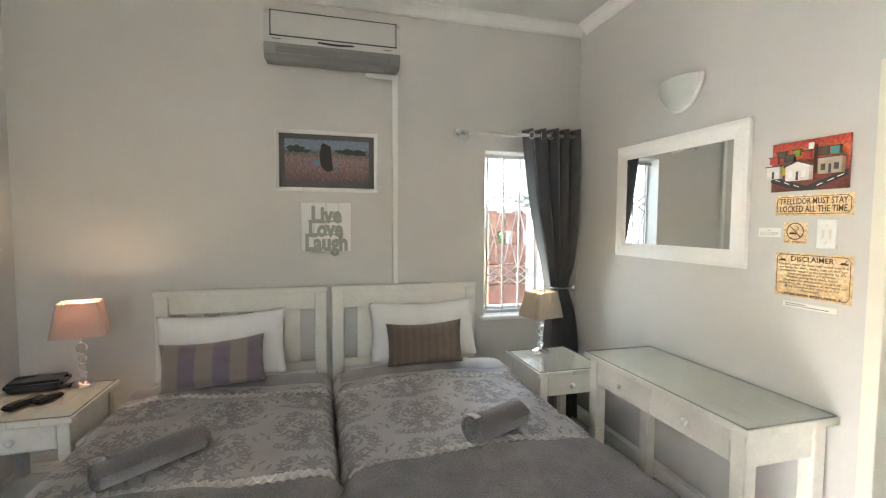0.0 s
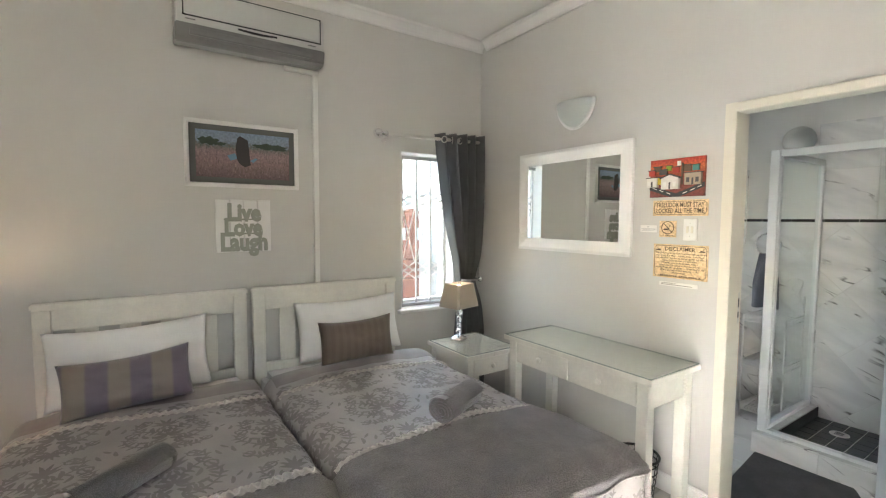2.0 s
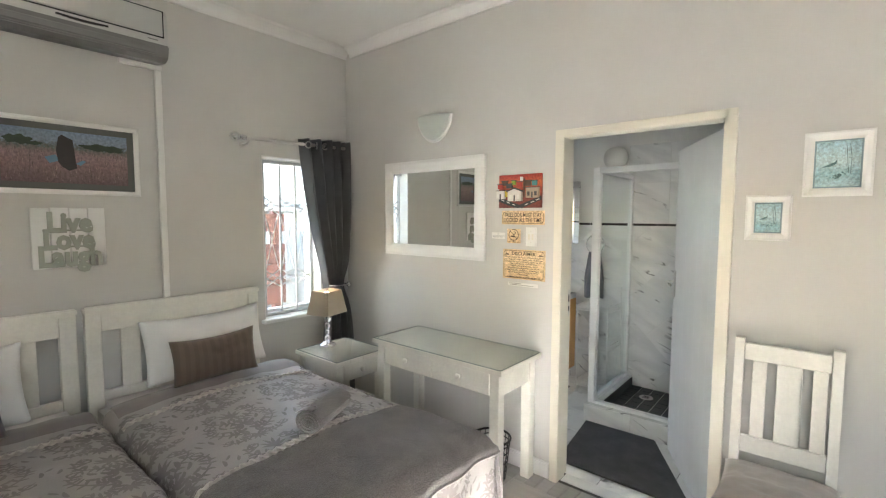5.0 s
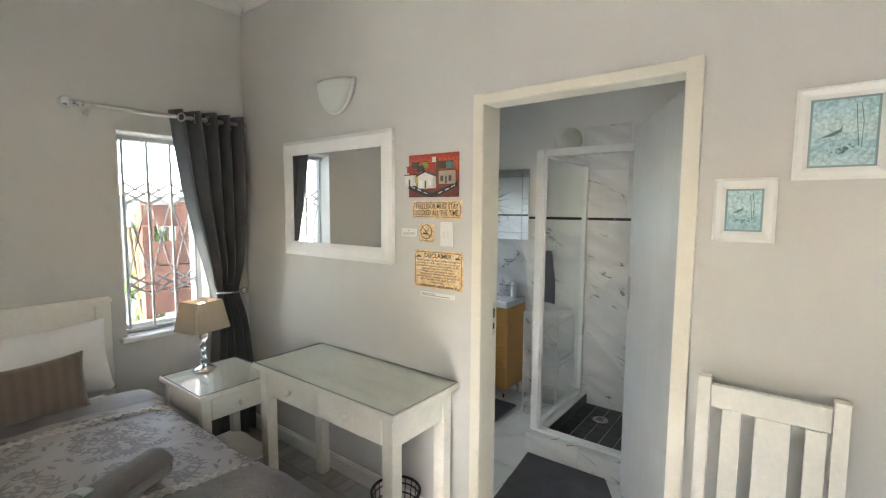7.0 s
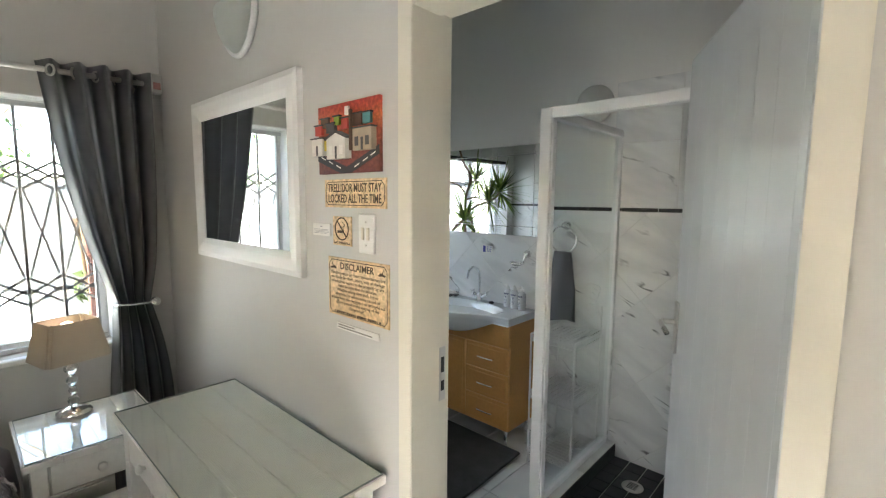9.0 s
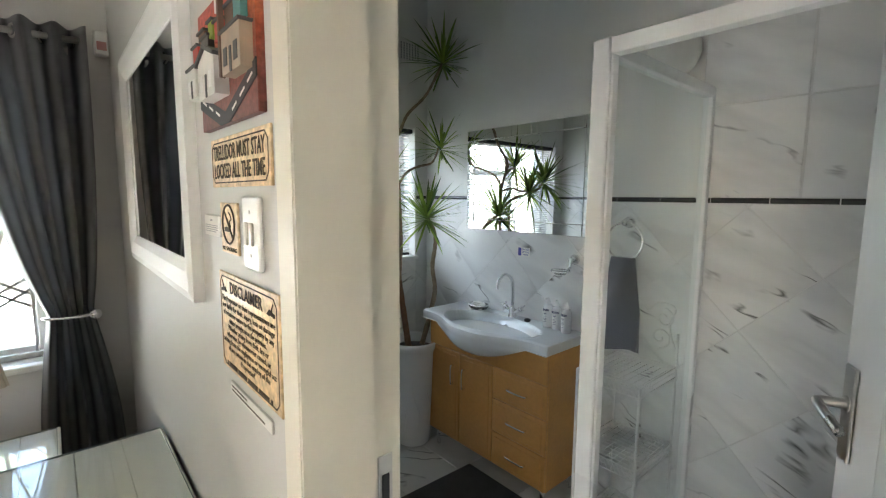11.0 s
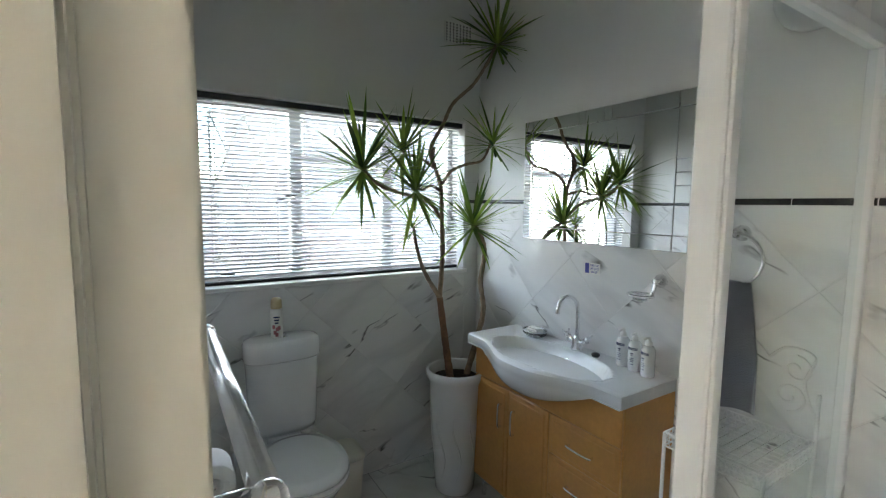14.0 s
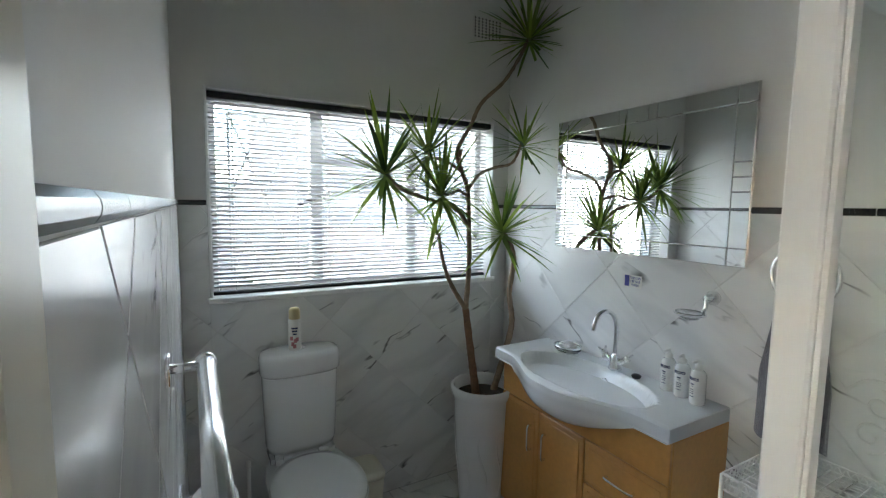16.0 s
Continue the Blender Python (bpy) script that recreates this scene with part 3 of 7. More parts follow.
for x in (-0.36, 0.40):
    bm = B()
    tube(bm, [(x, 0, -0.012), (x, 0.03, -0.03), (x, 0.108, -0.03)], 0.007, 8)
    lathe(bm, [(0, 0), (0.022, 0), (0.022, 0.006), (0, 0.006)], 16, m=pose(x, 0.104, -0.03, -90, 0, 0))
    part("bracket", bm, STEEL, rod)

curtain = thing("curtain", (1.75, 3.60, 0.02), "dark grey satin eyelet curtain gathered in a chrome holdback", "curtain")


def curtain_at(u, v):
    z = 2.20 - 2.17 * v
    tie = (2.20 - 1.04) / 2.17
    if v < tie:
        k = v / tie
        left = 1.505 + 0.23 * (0.62 * k + 0.38 * k * k * k)
        right = 1.935 - 0.045 * k ** 3
        amp = 0.046 - 0.014 * k * k
    else:
        k = (v - tie) / (1 - tie)
        left = 1.735 - 0.055 * math.sin(min(1, k * 1.5) * math.pi / 2)
        right = 1.89 + 0.075 * math.sin(min(1, k * 1.6) * math.pi / 2)
        amp = 0.028 + 0.012 * k
    x = left + (right - left) * u
    ph = 2 * math.pi * 4.5 * u + 0.5 * math.sin(3 * v)
    sag = 0.05 * math.exp(-((v - tie) / 0.06) ** 2)
    y = 3.60 + amp * math.cos(ph) + sag + 0.012 * math.sin(9 * u + 5 * v)
    return (x - 1.75, y - 3.60, z - 0.02 - 0.018 * (1 - u) * (1 - v))


bm = B()
sheet(bm, 110, 60, curtain_at, 0.004)
part("cloth", bm, CURTAIN, curtain)
for k in range(5):
    u = (k * 0.2 + 0.09)
    p = curtain_at(u, 0.018)
    bm = B()
    lathe(bm, [(0.019, -0.003), (0.027, -0.003), (0.027, 0.003), (0.019, 0.003), (0.019, -0.003)], 18, m=pose(p[0], p[1], 2.135 - 0.02 + 0.02 * (k / 5), 90, 0, 60 if k % 2 else -60))
    part("eyelet", bm, STEEL, curtain)
hold = thing("curtain_holdback", (1.875, 3.60, 1.04), "chrome curtain holdback with a ball end", "curtain holdback")
bm = B()
tube(bm, smooth_curve([(-0.15, -0.02, 0.0), (-0.13, -0.06, 0.002), (-0.06, -0.075, 0.0), (0.0, -0.06, 0), (0.015, -0.02, 0), (0.015, 0.115, 0)], 6), 0.006, 10)
part("arm", bm, CHROME, hold)
bm = B()
lathe(bm, [(0, -0.024), (0.012, -0.021), (0.021, -0.012), (0.024, 0), (0.021, 0.012), (0.012, 0.021), (0, 0.024)], 18, at=(0.015, -0.06, 0))
part("ball", bm, CHROME, hold)

# ---- beds ----
def headboard(bed, cx):
    """Slatted white headboard, 1.01 m wide, in bed coordinates with y = 0 at its back."""
    w, y0, y1 = 0.5, -0.045, -0.002
    for s in (-1, 1):
        a = sorted((s * w, s * (w - 0.075)))
        part("headboard_post", one_box((a[0], y0, 0.0), (a[1], y1, 1.055), 0.004), WHITE, bed)
    part("headboard_rail", one_box((-w + 0.075, y0 + 0.006, 0.945), (w - 0.075, y1 - 0.006, 1.055), 0.003), WHITE, bed)
    part("headboard_rail", one_box((-w + 0.075, y0 + 0.006, 0.50), (w - 0.075, y1 - 0.006, 0.60), 0.003), WHITE, bed)
    part("headboard_cap", one_box((-w - 0.006, y0 - 0.012, 1.055), (w + 0.006, y1, 1.09), 0.008), WHITE, bed)
    inner, n = 2 * (w - 0.075), 4
    sw = 0.098
    gap = (inner - n * sw) / (n + 1)
    for k in range(n):
        x = -w + 0.075 + gap + k * (sw + gap)
        part("headboard_slat", one_box((x, y0 + 0.012, 0.60), (x + sw, y1 - 0.012, 0.945), 0.002), WHITE, bed)


def bedding(half, length, top, seed):
    """Returns the draped surface (s, t) -> point; s across from the middle, t from the head to past the foot."""
    r = 0.075
    def drape(a, edge):
        """How far along and how far down for an arc length a with the flat part ending at edge - r."""
        flat = edge - r
        if a <= flat:
            return a, 0.0
        q = (a - flat) / r
        if q < math.pi / 2:
            return flat + r * math.sin(q), r * (1 - math.cos(q))
        return edge + 0.02 * (a - flat - r * math.pi / 2), r + (a - flat - r * math.pi / 2)
    def f(s, t, lift=0.0):
        x, dx = drape(abs(s), half)
        y, dy = drape(t, length)
        puff = 0.022 * noise.noise(Vector((s * 2.4 + seed, t * 2.2, 0))) + 0.008 * noise.noise(Vector((s * 8, t * 7 + seed, 3)))
        crown = 0.03 * (1 - (s / half) ** 2) if abs(s) < half else 0.0
        ruffle = 0.018 * math.sin(t * 26 + seed) * min(1, dx * 5) * (1 if s > 0 else -1)
        ruffle_y = 0.016 * math.sin(s * 24 + seed) * min(1, dy * 5)
        d = max(dx, dy)
        z = top + crown + puff * (1 if d < r else 0.2) - d + lift
        out = lift if d > r * 0.7 else 0.0
        return ((1 if s >= 0 else -1) * (x + (out if dx > r * 0.7 else 0)) + ruffle, -(y + (out if dy > r * 0.7 else 0)) + ruffle_y, max(z, 0.06))
    return f


def bed(name, cx, half, seed, label):
    b = thing(name, (cx, 3.70, 0), label, "bed", "single beds side by side")
    headboard(b, cx)
    length, top = 2.0, 0.585
    for sx in (-1, 1):
        for y in (-0.12, -1.88):
            bm = B()
            lathe(bm, [(0, 0), (0.022, 0), (0.03, 0.12), (0, 0.12)], 12, at=(sx * 0.38, y, 0))
            part("leg", bm, WHITE, b)
    part("base", one_box((-0.46, -1.93, 0.12), (0.46, -0.05, 0.33), 0.02), COTTON, b, "cream fabric bed base")
    part("mattress", one_box((-0.47, -1.94, 0.331), (0.47, -0.05, 0.56), 0.04), COTTON, b, "white quilted mattress")
    return b


def scroll_figure():
    """Leaf strokes of one damask figure, mirrored: (x, y, angle, length, half-width, bend)."""
    half = []
    for pts, n, size in (((( 0.012, -0.10), (0.06, -0.095), (0.12, -0.05), (0.145, 0.01), (0.12, 0.06)), 9, 0.05), (((0.012, 0.03), (0.05, 0.06), (0.10, 0.10), (0.105, 0.155), (0.07, 0.17)), 8, 0.045),
                         (((0.01, -0.13), (0.04, -0.16), (0.09, -0.165), (0.13, -0.14)), 6, 0.04)):
        c = smooth_curve([(x, y, 0) for x, y in pts], 6)
        for k in range(n):
            i = int((k + 0.5) / n * (len(c) - 2))
            d = c[i + 1] - c[i]
            a = math.atan2(d.y, d.x)
            half.append((c[i].x, c[i].y, a - 0.15, 0.05, 0.0050, 0.25))
            half.append((c[i].x, c[i].y, a + 0.95, size * (1.05 - 0.4 * k / n), 0.0075, 0.7))
            half.append((c[i].x, c[i].y, a - 0.95, size * (0.9 - 0.4 * k / n), 0.0065, -0.8))
    for a, L in ((90, 0.09), (66, 0.075), (42, 0.06)):
        half.append((0.004, 0.10, math.radians(a), L, 0.010, -0.5))
    for a in (20, 60, 100, -20, -60):
        half.append((0.006, -0.02, math.radians(a), 0.042, 0.010, 0.3))
    for a in (-88, -62, -30):
        half.append((0.003, -0.15, math.radians(a), 0.055, 0.008, 0.4))
    for r, n, L, w in ((0.03, 5, 0.04, 0.011), (0.07, 6, 0.05, 0.010)):
        for k in range(n):
            a = math.radians(-75 + 150 * k / (n - 1))
            half.append((r * math.cos(a), -0.02 + r * 1.3 * math.sin(a), a + 0.5, L, w, 0.9))
    for sx, sy, r0, sgn in ((0.12, 0.06, 0.026, 1), (0.07, 0.165, 0.022, 1), (0.13, -0.14, 0.02, -1), (0.055, -0.06, 0.02, -1)):
        for k in range(9):                          # curled scroll ends
            a = sgn * k * 0.72
            r = r0 * (1 - 0.07 * k)
            half.append((sx + r * math.cos(a), sy + r * math.sin(a), a + sgn * 1.57, r * 0.95, 0.0055 - 0.0003 * k, sgn * 0.7))
    half += [(0.17, -0.10, 1.2, 0.05, 0.009, 0.6), (0.165, 0.11, 2.2, 0.045, 0.008, -0.6), (0.17, 0.18, -1.0, 0.04, 0.007, 0.5)]
    return half + [(-x, y, math.pi - a, L, w, -b) for x, y, a, L, w, b in half]


def cover(name, cx, half, seed, s_left, s_right):
    f = bedding(half, 2.005, 0.585, seed)
    d = thing(name, (cx, 3.70, 0), "taupe damask duvet with cream lace bands spread over the bed", "duvet", "duvets on the beds")
    bm = B()
    t0, t1 = 0.30, 2.36
    sheet(bm, 64, 110, lambda u, v: f(s_left + (s_right - s_left) * u, t0 + (t1 - t0) * v), 0.0, uv=lambda u, v: (s_left + (s_right - s_left) * u + seed * 0.3, t0 + (t1 - t0) * v))
    part("cloth", bm, DAMASK, d)
    bm = B()
    for i in range(-3, 4):
        for j in range(0, 6):
            cs, ct = i * 0.385 + 0.05 * seed, 0.42 + (j + 0.5 * (i % 2)) * 0.42
            for px, py, ang, L, wd, bend in FIGURES:
                rows = []
                for q in range(6):
                    k = q / 5
                    a = ang + bend * k
                    s, t = cs + px, ct - py
                    ww = 0.8 * wd * math.sin(math.pi * min(1, 0.12 + 0.88 * k)) ** 0.8 + 0.0006
                    nx, ny = -math.sin(a) * ww, math.cos(a) * ww
                    rows.append(((s - nx, t + ny), (s + nx, t - ny)))
                    px, py = px + math.cos(a) * L / 5, py + math.sin(a) * L / 5
                if any(not (s_left + 0.01 < p[0] < s_right - 0.01 and 0.49 < p[1] < 2.34) for r in rows for p in r):
                    continue
                vs = [(bm.verts.new(f(*p, 0.0016)), bm.verts.new(f(*q, 0.0016))) for p, q in rows]
                for r0, r1 in zip(vs, vs[1:]):
                    bm.faces.new((r0[0], r0[1], r1[1], r1[0]))
    tagged(part("woven_figure", bm, FIGURE, d, "darker woven damask scrolls"), kind="stuff")
    for t in (0.585, 1.42):
        bm = B()
        wob = lambda s: 0.012 * math.sin(s * 6 + seed)
        n = 120
        def strip(u, v):
            s = s_left + 0.1 + (s_right - s_left - 0.2) * u
            scallop = 0.010 * abs(math.sin(s * 2 * math.pi / 0.07))
            return f(s, t + wob(s) + (v - 0.5) * (0.036 + scallop), 0.005 + 0.003 * math.sin(s * 2 * math.pi / 0.035))
        sheet(bm, n * 2, 4, strip)
        part("lace_band", bm, LACE, d, "cream crochet lace band")
        bm = B()
        pts = [f(s_left + 0.1 + (s_right - s_left - 0.2) * k / 240, t + wob(s_left + 0.1 + (s_right - s_left - 0.2) * k / 240) + 0.016 * math.sin(k * 0.9), 0.010) for k in range(241)]
        tube(bm, pts, 0.0042, 5)
        part("lace_cord", bm, LACE, d)
    # folded-back collar at the pillows
    bm = B()
    sheet(bm, 60, 10, lambda u, v: f(s_left + 0.12 + (s_right - s_left - 0.24) * u, 0.30 + 0.17 * v, 0.016 * math.sin(math.pi * (0.08 + 0.92 * v)) + 0.004))
    part("folded_edge", bm, FOLD, d, "darker folded satin edge")
    th = thing("throw_blanket", (cx, 3.70, 0), "soft grey-taupe fleece throw across the foot of the bed", "blanket", "throws on the beds")
    bm = B()
    sheet(bm, 70, 40, lambda u, v: f(s_left + 0.02 + (s_right - s_left - 0.04) * u, 1.455 + 0.62 * v + 0.012 * math.sin(9 * u + seed), 0.014 + 0.004 * noise.noise(Vector((u * 9, v * 5, seed)))), 0.004)
    part("fleece", bm, FLEECE, th)
    bm = B()
    tube(bm, [f(s_left + 0.02 + (s_right - s_left - 0.04) * k / 100, 2.077 + 0.012 * math.sin(9 * k / 100 + seed), 0.014) for k in range(101)], 0.006, 6)
    part("hem", bm, FLEECE, th)
    return f


FIGURES = scroll_figure()
FOLD = material("dark_taupe_satin", (0.23, 0.205, 0.195), 0.45, vary=0.12, scale=10, sheen=0.3)
bed("single_bed", -0.37, 0.52, 1.0, "single bed with a white slatted wooden headboard beside a lamp table")
bed("single_bed", 0.665, 0.55, 4.0, "single bed with a white slatted wooden headboard near the window")
cover("duvet", -0.385, 0.535, 1.0, -0.86, 0.62)
cover("duvet", 0.715, 0.555, 4.3, -0.64, 0.92)


def pillow(bm, w, h, t, seed=0.0, sag=0.012, pw=3.2):
    """A stuffed cushion lying in the xz plane, base at z = 0, its faces towards -y and +y."""
    def face(sign):
        def f(u, v):
            a, c = 2 * u - 1, 2 * v - 1
            pinch = 1 - 0.05 * (1 - abs(c) ** 2) * abs(a) ** 6
            pin2 = 1 - 0.07 * (1 - abs(a) ** 2) * abs(c) ** 6
            full = max(0.0, (1 - abs(a) ** pw)) ** 0.55 * max(0.0, (1 - abs(c) ** pw)) ** 0.55
            wr = 0.012 * noise.noise(Vector((a * 2.5 + seed, c * 2.5, sign))) * full + 0.004 * noise.noise(Vector((a * 9 + seed, c * 9, sign)))* full
            return (a * w / 2 * pinch, sign * (t / 2 * full) + wr, h * (0.5 + 0.5 * c * pin2) - sag * (1 - a * a) * (c + 1) / 2)
        return f
    sheet(bm, 36, 28, face(-1))
    sheet(bm, 36, 28, face(1))
    bmesh.ops.remove_doubles(bm, verts=bm.verts, dist=0.0005)
    bmesh.ops.recalc_face_normals(bm, faces=bm.faces)


def make_pillow(at, lean, turn, w, h, t, mat, seed, name, label, cat, group="", roll=0):
    p = thing(name, at, label, cat, group)
    bm = B()
    pillow(bm, w, h, t, seed)
    bmesh.ops.transform(bm, matrix=pose(0, 0, 0, lean, roll, turn), verts=bm.verts)
    part("case", bm, mat, p)
    return p


def stripe_cloth(name, a, c, width, rough=0.5):
    m = material(name, a, rough, vary=0.1, scale=14, bump=0.2, bump_scale=60, sheen=0.3)
    n, l, b = nodes_of(m)
    co, sep = n.new("ShaderNodeTexCoord"), n.new("ShaderNodeSeparateXYZ")
    l.new(co.outputs["Object"], sep.inputs[0])
    s = n.new("ShaderNodeMath")
    s.operation = "SINE"
    k = n.new("ShaderNodeMath")
    k.operation = "MULTIPLY"
    k.inputs[1].default_value = 2 * math.pi / width
    l.new(sep.outputs["X"], k.inputs[0])
    l.new(k.outputs[0], s.inputs[0])
    r = n.new("ShaderNodeMapRange")
    r.inputs[1].default_value, r.inputs[2].default_value = -0.2, 0.2
    l.new(s.outputs[0], r.inputs[0])
    mx = n.new("ShaderNodeMix")
    mx.data_type = "RGBA"
    mx.inputs["A"].default_value, mx.inputs["B"].default_value = (*a, 1), (*c, 1)
    l.new(r.outputs[0], mx.inputs["Factor"])
    l.new(mx.outputs["Result"], b.inputs["Base Color"])
    return m


PATCH = stripe_cloth("mauve_taupe_patchwork", (0.205, 0.172, 0.142), (0.138, 0.106, 0.137), 0.17)
BROWN = stripe_cloth("brown_ribbed_plush", (0.140, 0.103, 0.078), (0.122, 0.088, 0.067), 0.045, 0.75)
make_pillow((-0.457, 3.40, 0.615), -14, -5, 0.71, 0.38, 0.15, COTTON, 1.0, "pillow", "white textured cotton pillow leaning on the headboard", "pillow", "bed pillows", -3)
make_pillow((0.755, 3.475, 0.62), -15, -3, 0.71, 0.385, 0.16, COTTON, 5.0, "pillow", "white textured cotton pillow leaning on the headboard", "pillow", "bed pillows", -1.5)
make_pillow((-0.465, 3.225, 0.625), -17, -1, 0.53, 0.26, 0.13, PATCH, 2.0, "cushion", "mauve and taupe satin patchwork cushion on the bed", "cushion", "", -4)
c2 = make_pillow((0.717, 3.295, 0.635), -7, -7, 0.47, 0.268, 0.12, BROWN, 7.0, "cushion", "brown ribbed plush cushion with dark piping on the bed", "cushion", "", -2.5)

# ---- side tables, desk, chair ----
def edging(t, a, c, H):
    """The dark green cut edge of a glass sheet, one strip a side."""
    for x0, y0, x1, y1 in ((-a, -c - 0.0015, a, -c), (-a, c, a, c + 0.0015), (-a - 0.0015, -c, -a, c), (a, -c, a + 0.0015, c)):
        part("glass_edge", one_box((x0, y0, H - 0.0038), (x1, y1, H + 0.0018), 0), GLASS_EDGE, t)


def side_table(at, w, d, label, seed=0):
    """White lamp table with a glass-covered top, one drawer and a low shelf."""
    t = thing("side_table", at, label, "side table", "white lamp tables")
    H = 0.65
    for k in range(4):
        x = -w / 2 + k * w / 4
        part("top_board", one_box((x + 0.0008, -d / 2, H - 0.03), (x + w / 4 - 0.0008, d / 2, H - 0.004), 0.0015), WHITE, t)
    part("glass_top", one_box((-w / 2 + 0.012, -d / 2 + 0.012, H - 0.0035), (w / 2 - 0.012, d / 2 - 0.012, H + 0.002), 0.001), TOP_GLASS, t, "clear glass sheet on the tabletop").visible_shadow = False
    edging(t, w / 2 - 0.012, d / 2 - 0.012, H)
    for sx in (-1, 1):
        for sy in (-1, 1):
            x, y = sx * (w / 2 - 0.045), sy * (d / 2 - 0.045)
            part("leg", one_box((x - 0.024, y - 0.024, 0), (x + 0.024, y + 0.024, H - 0.03), 0.003), WHITE, t)
    a, c = w / 2 - 0.069, d / 2 - 0.069
    for sx in (-1, 1):
        x = sx * (w / 2 - 0.04)
        part("side_panel", one_box((x - 0.01, -c, H - 0.16), (x + 0.01, c, H - 0.031), 0.002), WHITE, t)
    part("back_panel", one_box((-a, d / 2 - 0.05, H - 0.16), (a, d / 2 - 0.03, H - 0.031), 0.002), WHITE, t)
    dr = part("drawer", one_box((-a + 0.004, -d / 2 + 0.024, H - 0.155), (a - 0.004, -d / 2 + 0.044, H - 0.038), 0.005), WHITE, t)
    bm = B()
    lathe(bm, [(0, 0), (0.007, 0), (0.007, 0.008), (0.015, 0.013), (0.017, 0.02), (0.012, 0.028), (0, 0.03)], 16, m=pose(0, -d / 2 + 0.026, H - 0.097, 90, 0, 0))
    part("knob", bm, WHITE, dr)
    part("shelf", one_box((-w / 2 + 0.03, -d / 2 + 0.03, 0.17), (w / 2 - 0.03, d / 2 - 0.03, 0.19), 0.003), WHITE, t)
    return t


side_table((1.525, 3.17, 0), 0.45, 0.48, "white painted one-drawer lamp table with glass top, beside the curtain")
side_table((-1.215, 3.18, 0), 0.48, 0.50, "white painted one-drawer lamp table with glass top, in the corner")


def writing_desk():
    t = thing("writing_desk", (1.78, 2.355, 0), "white painted two-drawer desk with a glass top against the wall", "desk")
    w, d, H = 1.03, 0.455, 0.78                     # along y, along x
    for k in range(4):
        x = -d / 2 + k * d / 4
        part("top_board", one_box((x + 0.0008, -w / 2, H - 0.032), (x + d / 4 - 0.0008, w / 2, H - 0.004), 0.0015), WHITE, t)
    part("glass_top", one_box((-d / 2 + 0.008, -w / 2 + 0.008, H - 0.0035), (d / 2 - 0.008, w / 2 - 0.008, H + 0.002), 0.001), TOP_GLASS, t, "clear glass sheet on the desktop").visible_shadow = False
    edging(t, d / 2 - 0.008, w / 2 - 0.008, H)
    for sx in (-1, 1):
        for sy in (-1, 1):
            x, y = sx * (d / 2 - 0.055), sy * (w / 2 - 0.06)
            part("leg", one_box((x - 0.03, y - 0.03, 0), (x + 0.03, y + 0.03, H - 0.032), 0.003), WHITE, t)
    for sy in (-1, 1):
        y = sy * (w / 2 - 0.05)
        part("side_panel", one_box((-d / 2 + 0.085, y - 0.011, H - 0.17), (d / 2 - 0.085, y + 0.011, H - 0.033), 0.002), WHITE, t)
    part("back_panel", one_box((d / 2 - 0.055, -w / 2 + 0.09, H - 0.17), (d / 2 - 0.035, w / 2 - 0.09, H - 0.033), 0.002), WHITE, t)
    part("apron", one_box((-d / 2 + 0.035, -w / 2 + 0.09, H - 0.17), (-d / 2 + 0.055, w / 2 - 0.09, H - 0.033), 0.002), WHITE, t)
    for sy in (-1, 1):
        a, c = sorted((sy * 0.006, sy * (w / 2 - 0.094)))
        dr = part("drawer", one_box((-d / 2 + 0.026, a, H - 0.165), (-d / 2 + 0.036, c, H - 0.04), 0.004), WHITE, t)
        bm = B()
        lathe(bm, [(0, 0), (0.007, 0), (0.007, 0.008), (0.015, 0.013), (0.017, 0.02), (0.012, 0.028), (0, 0.03)], 16, m=pose(-d / 2 + 0.027, (a + c) / 2, H - 0.10, 0, -90, 0))
        part("knob", bm, WHITE, dr)
    return t


writing_desk()


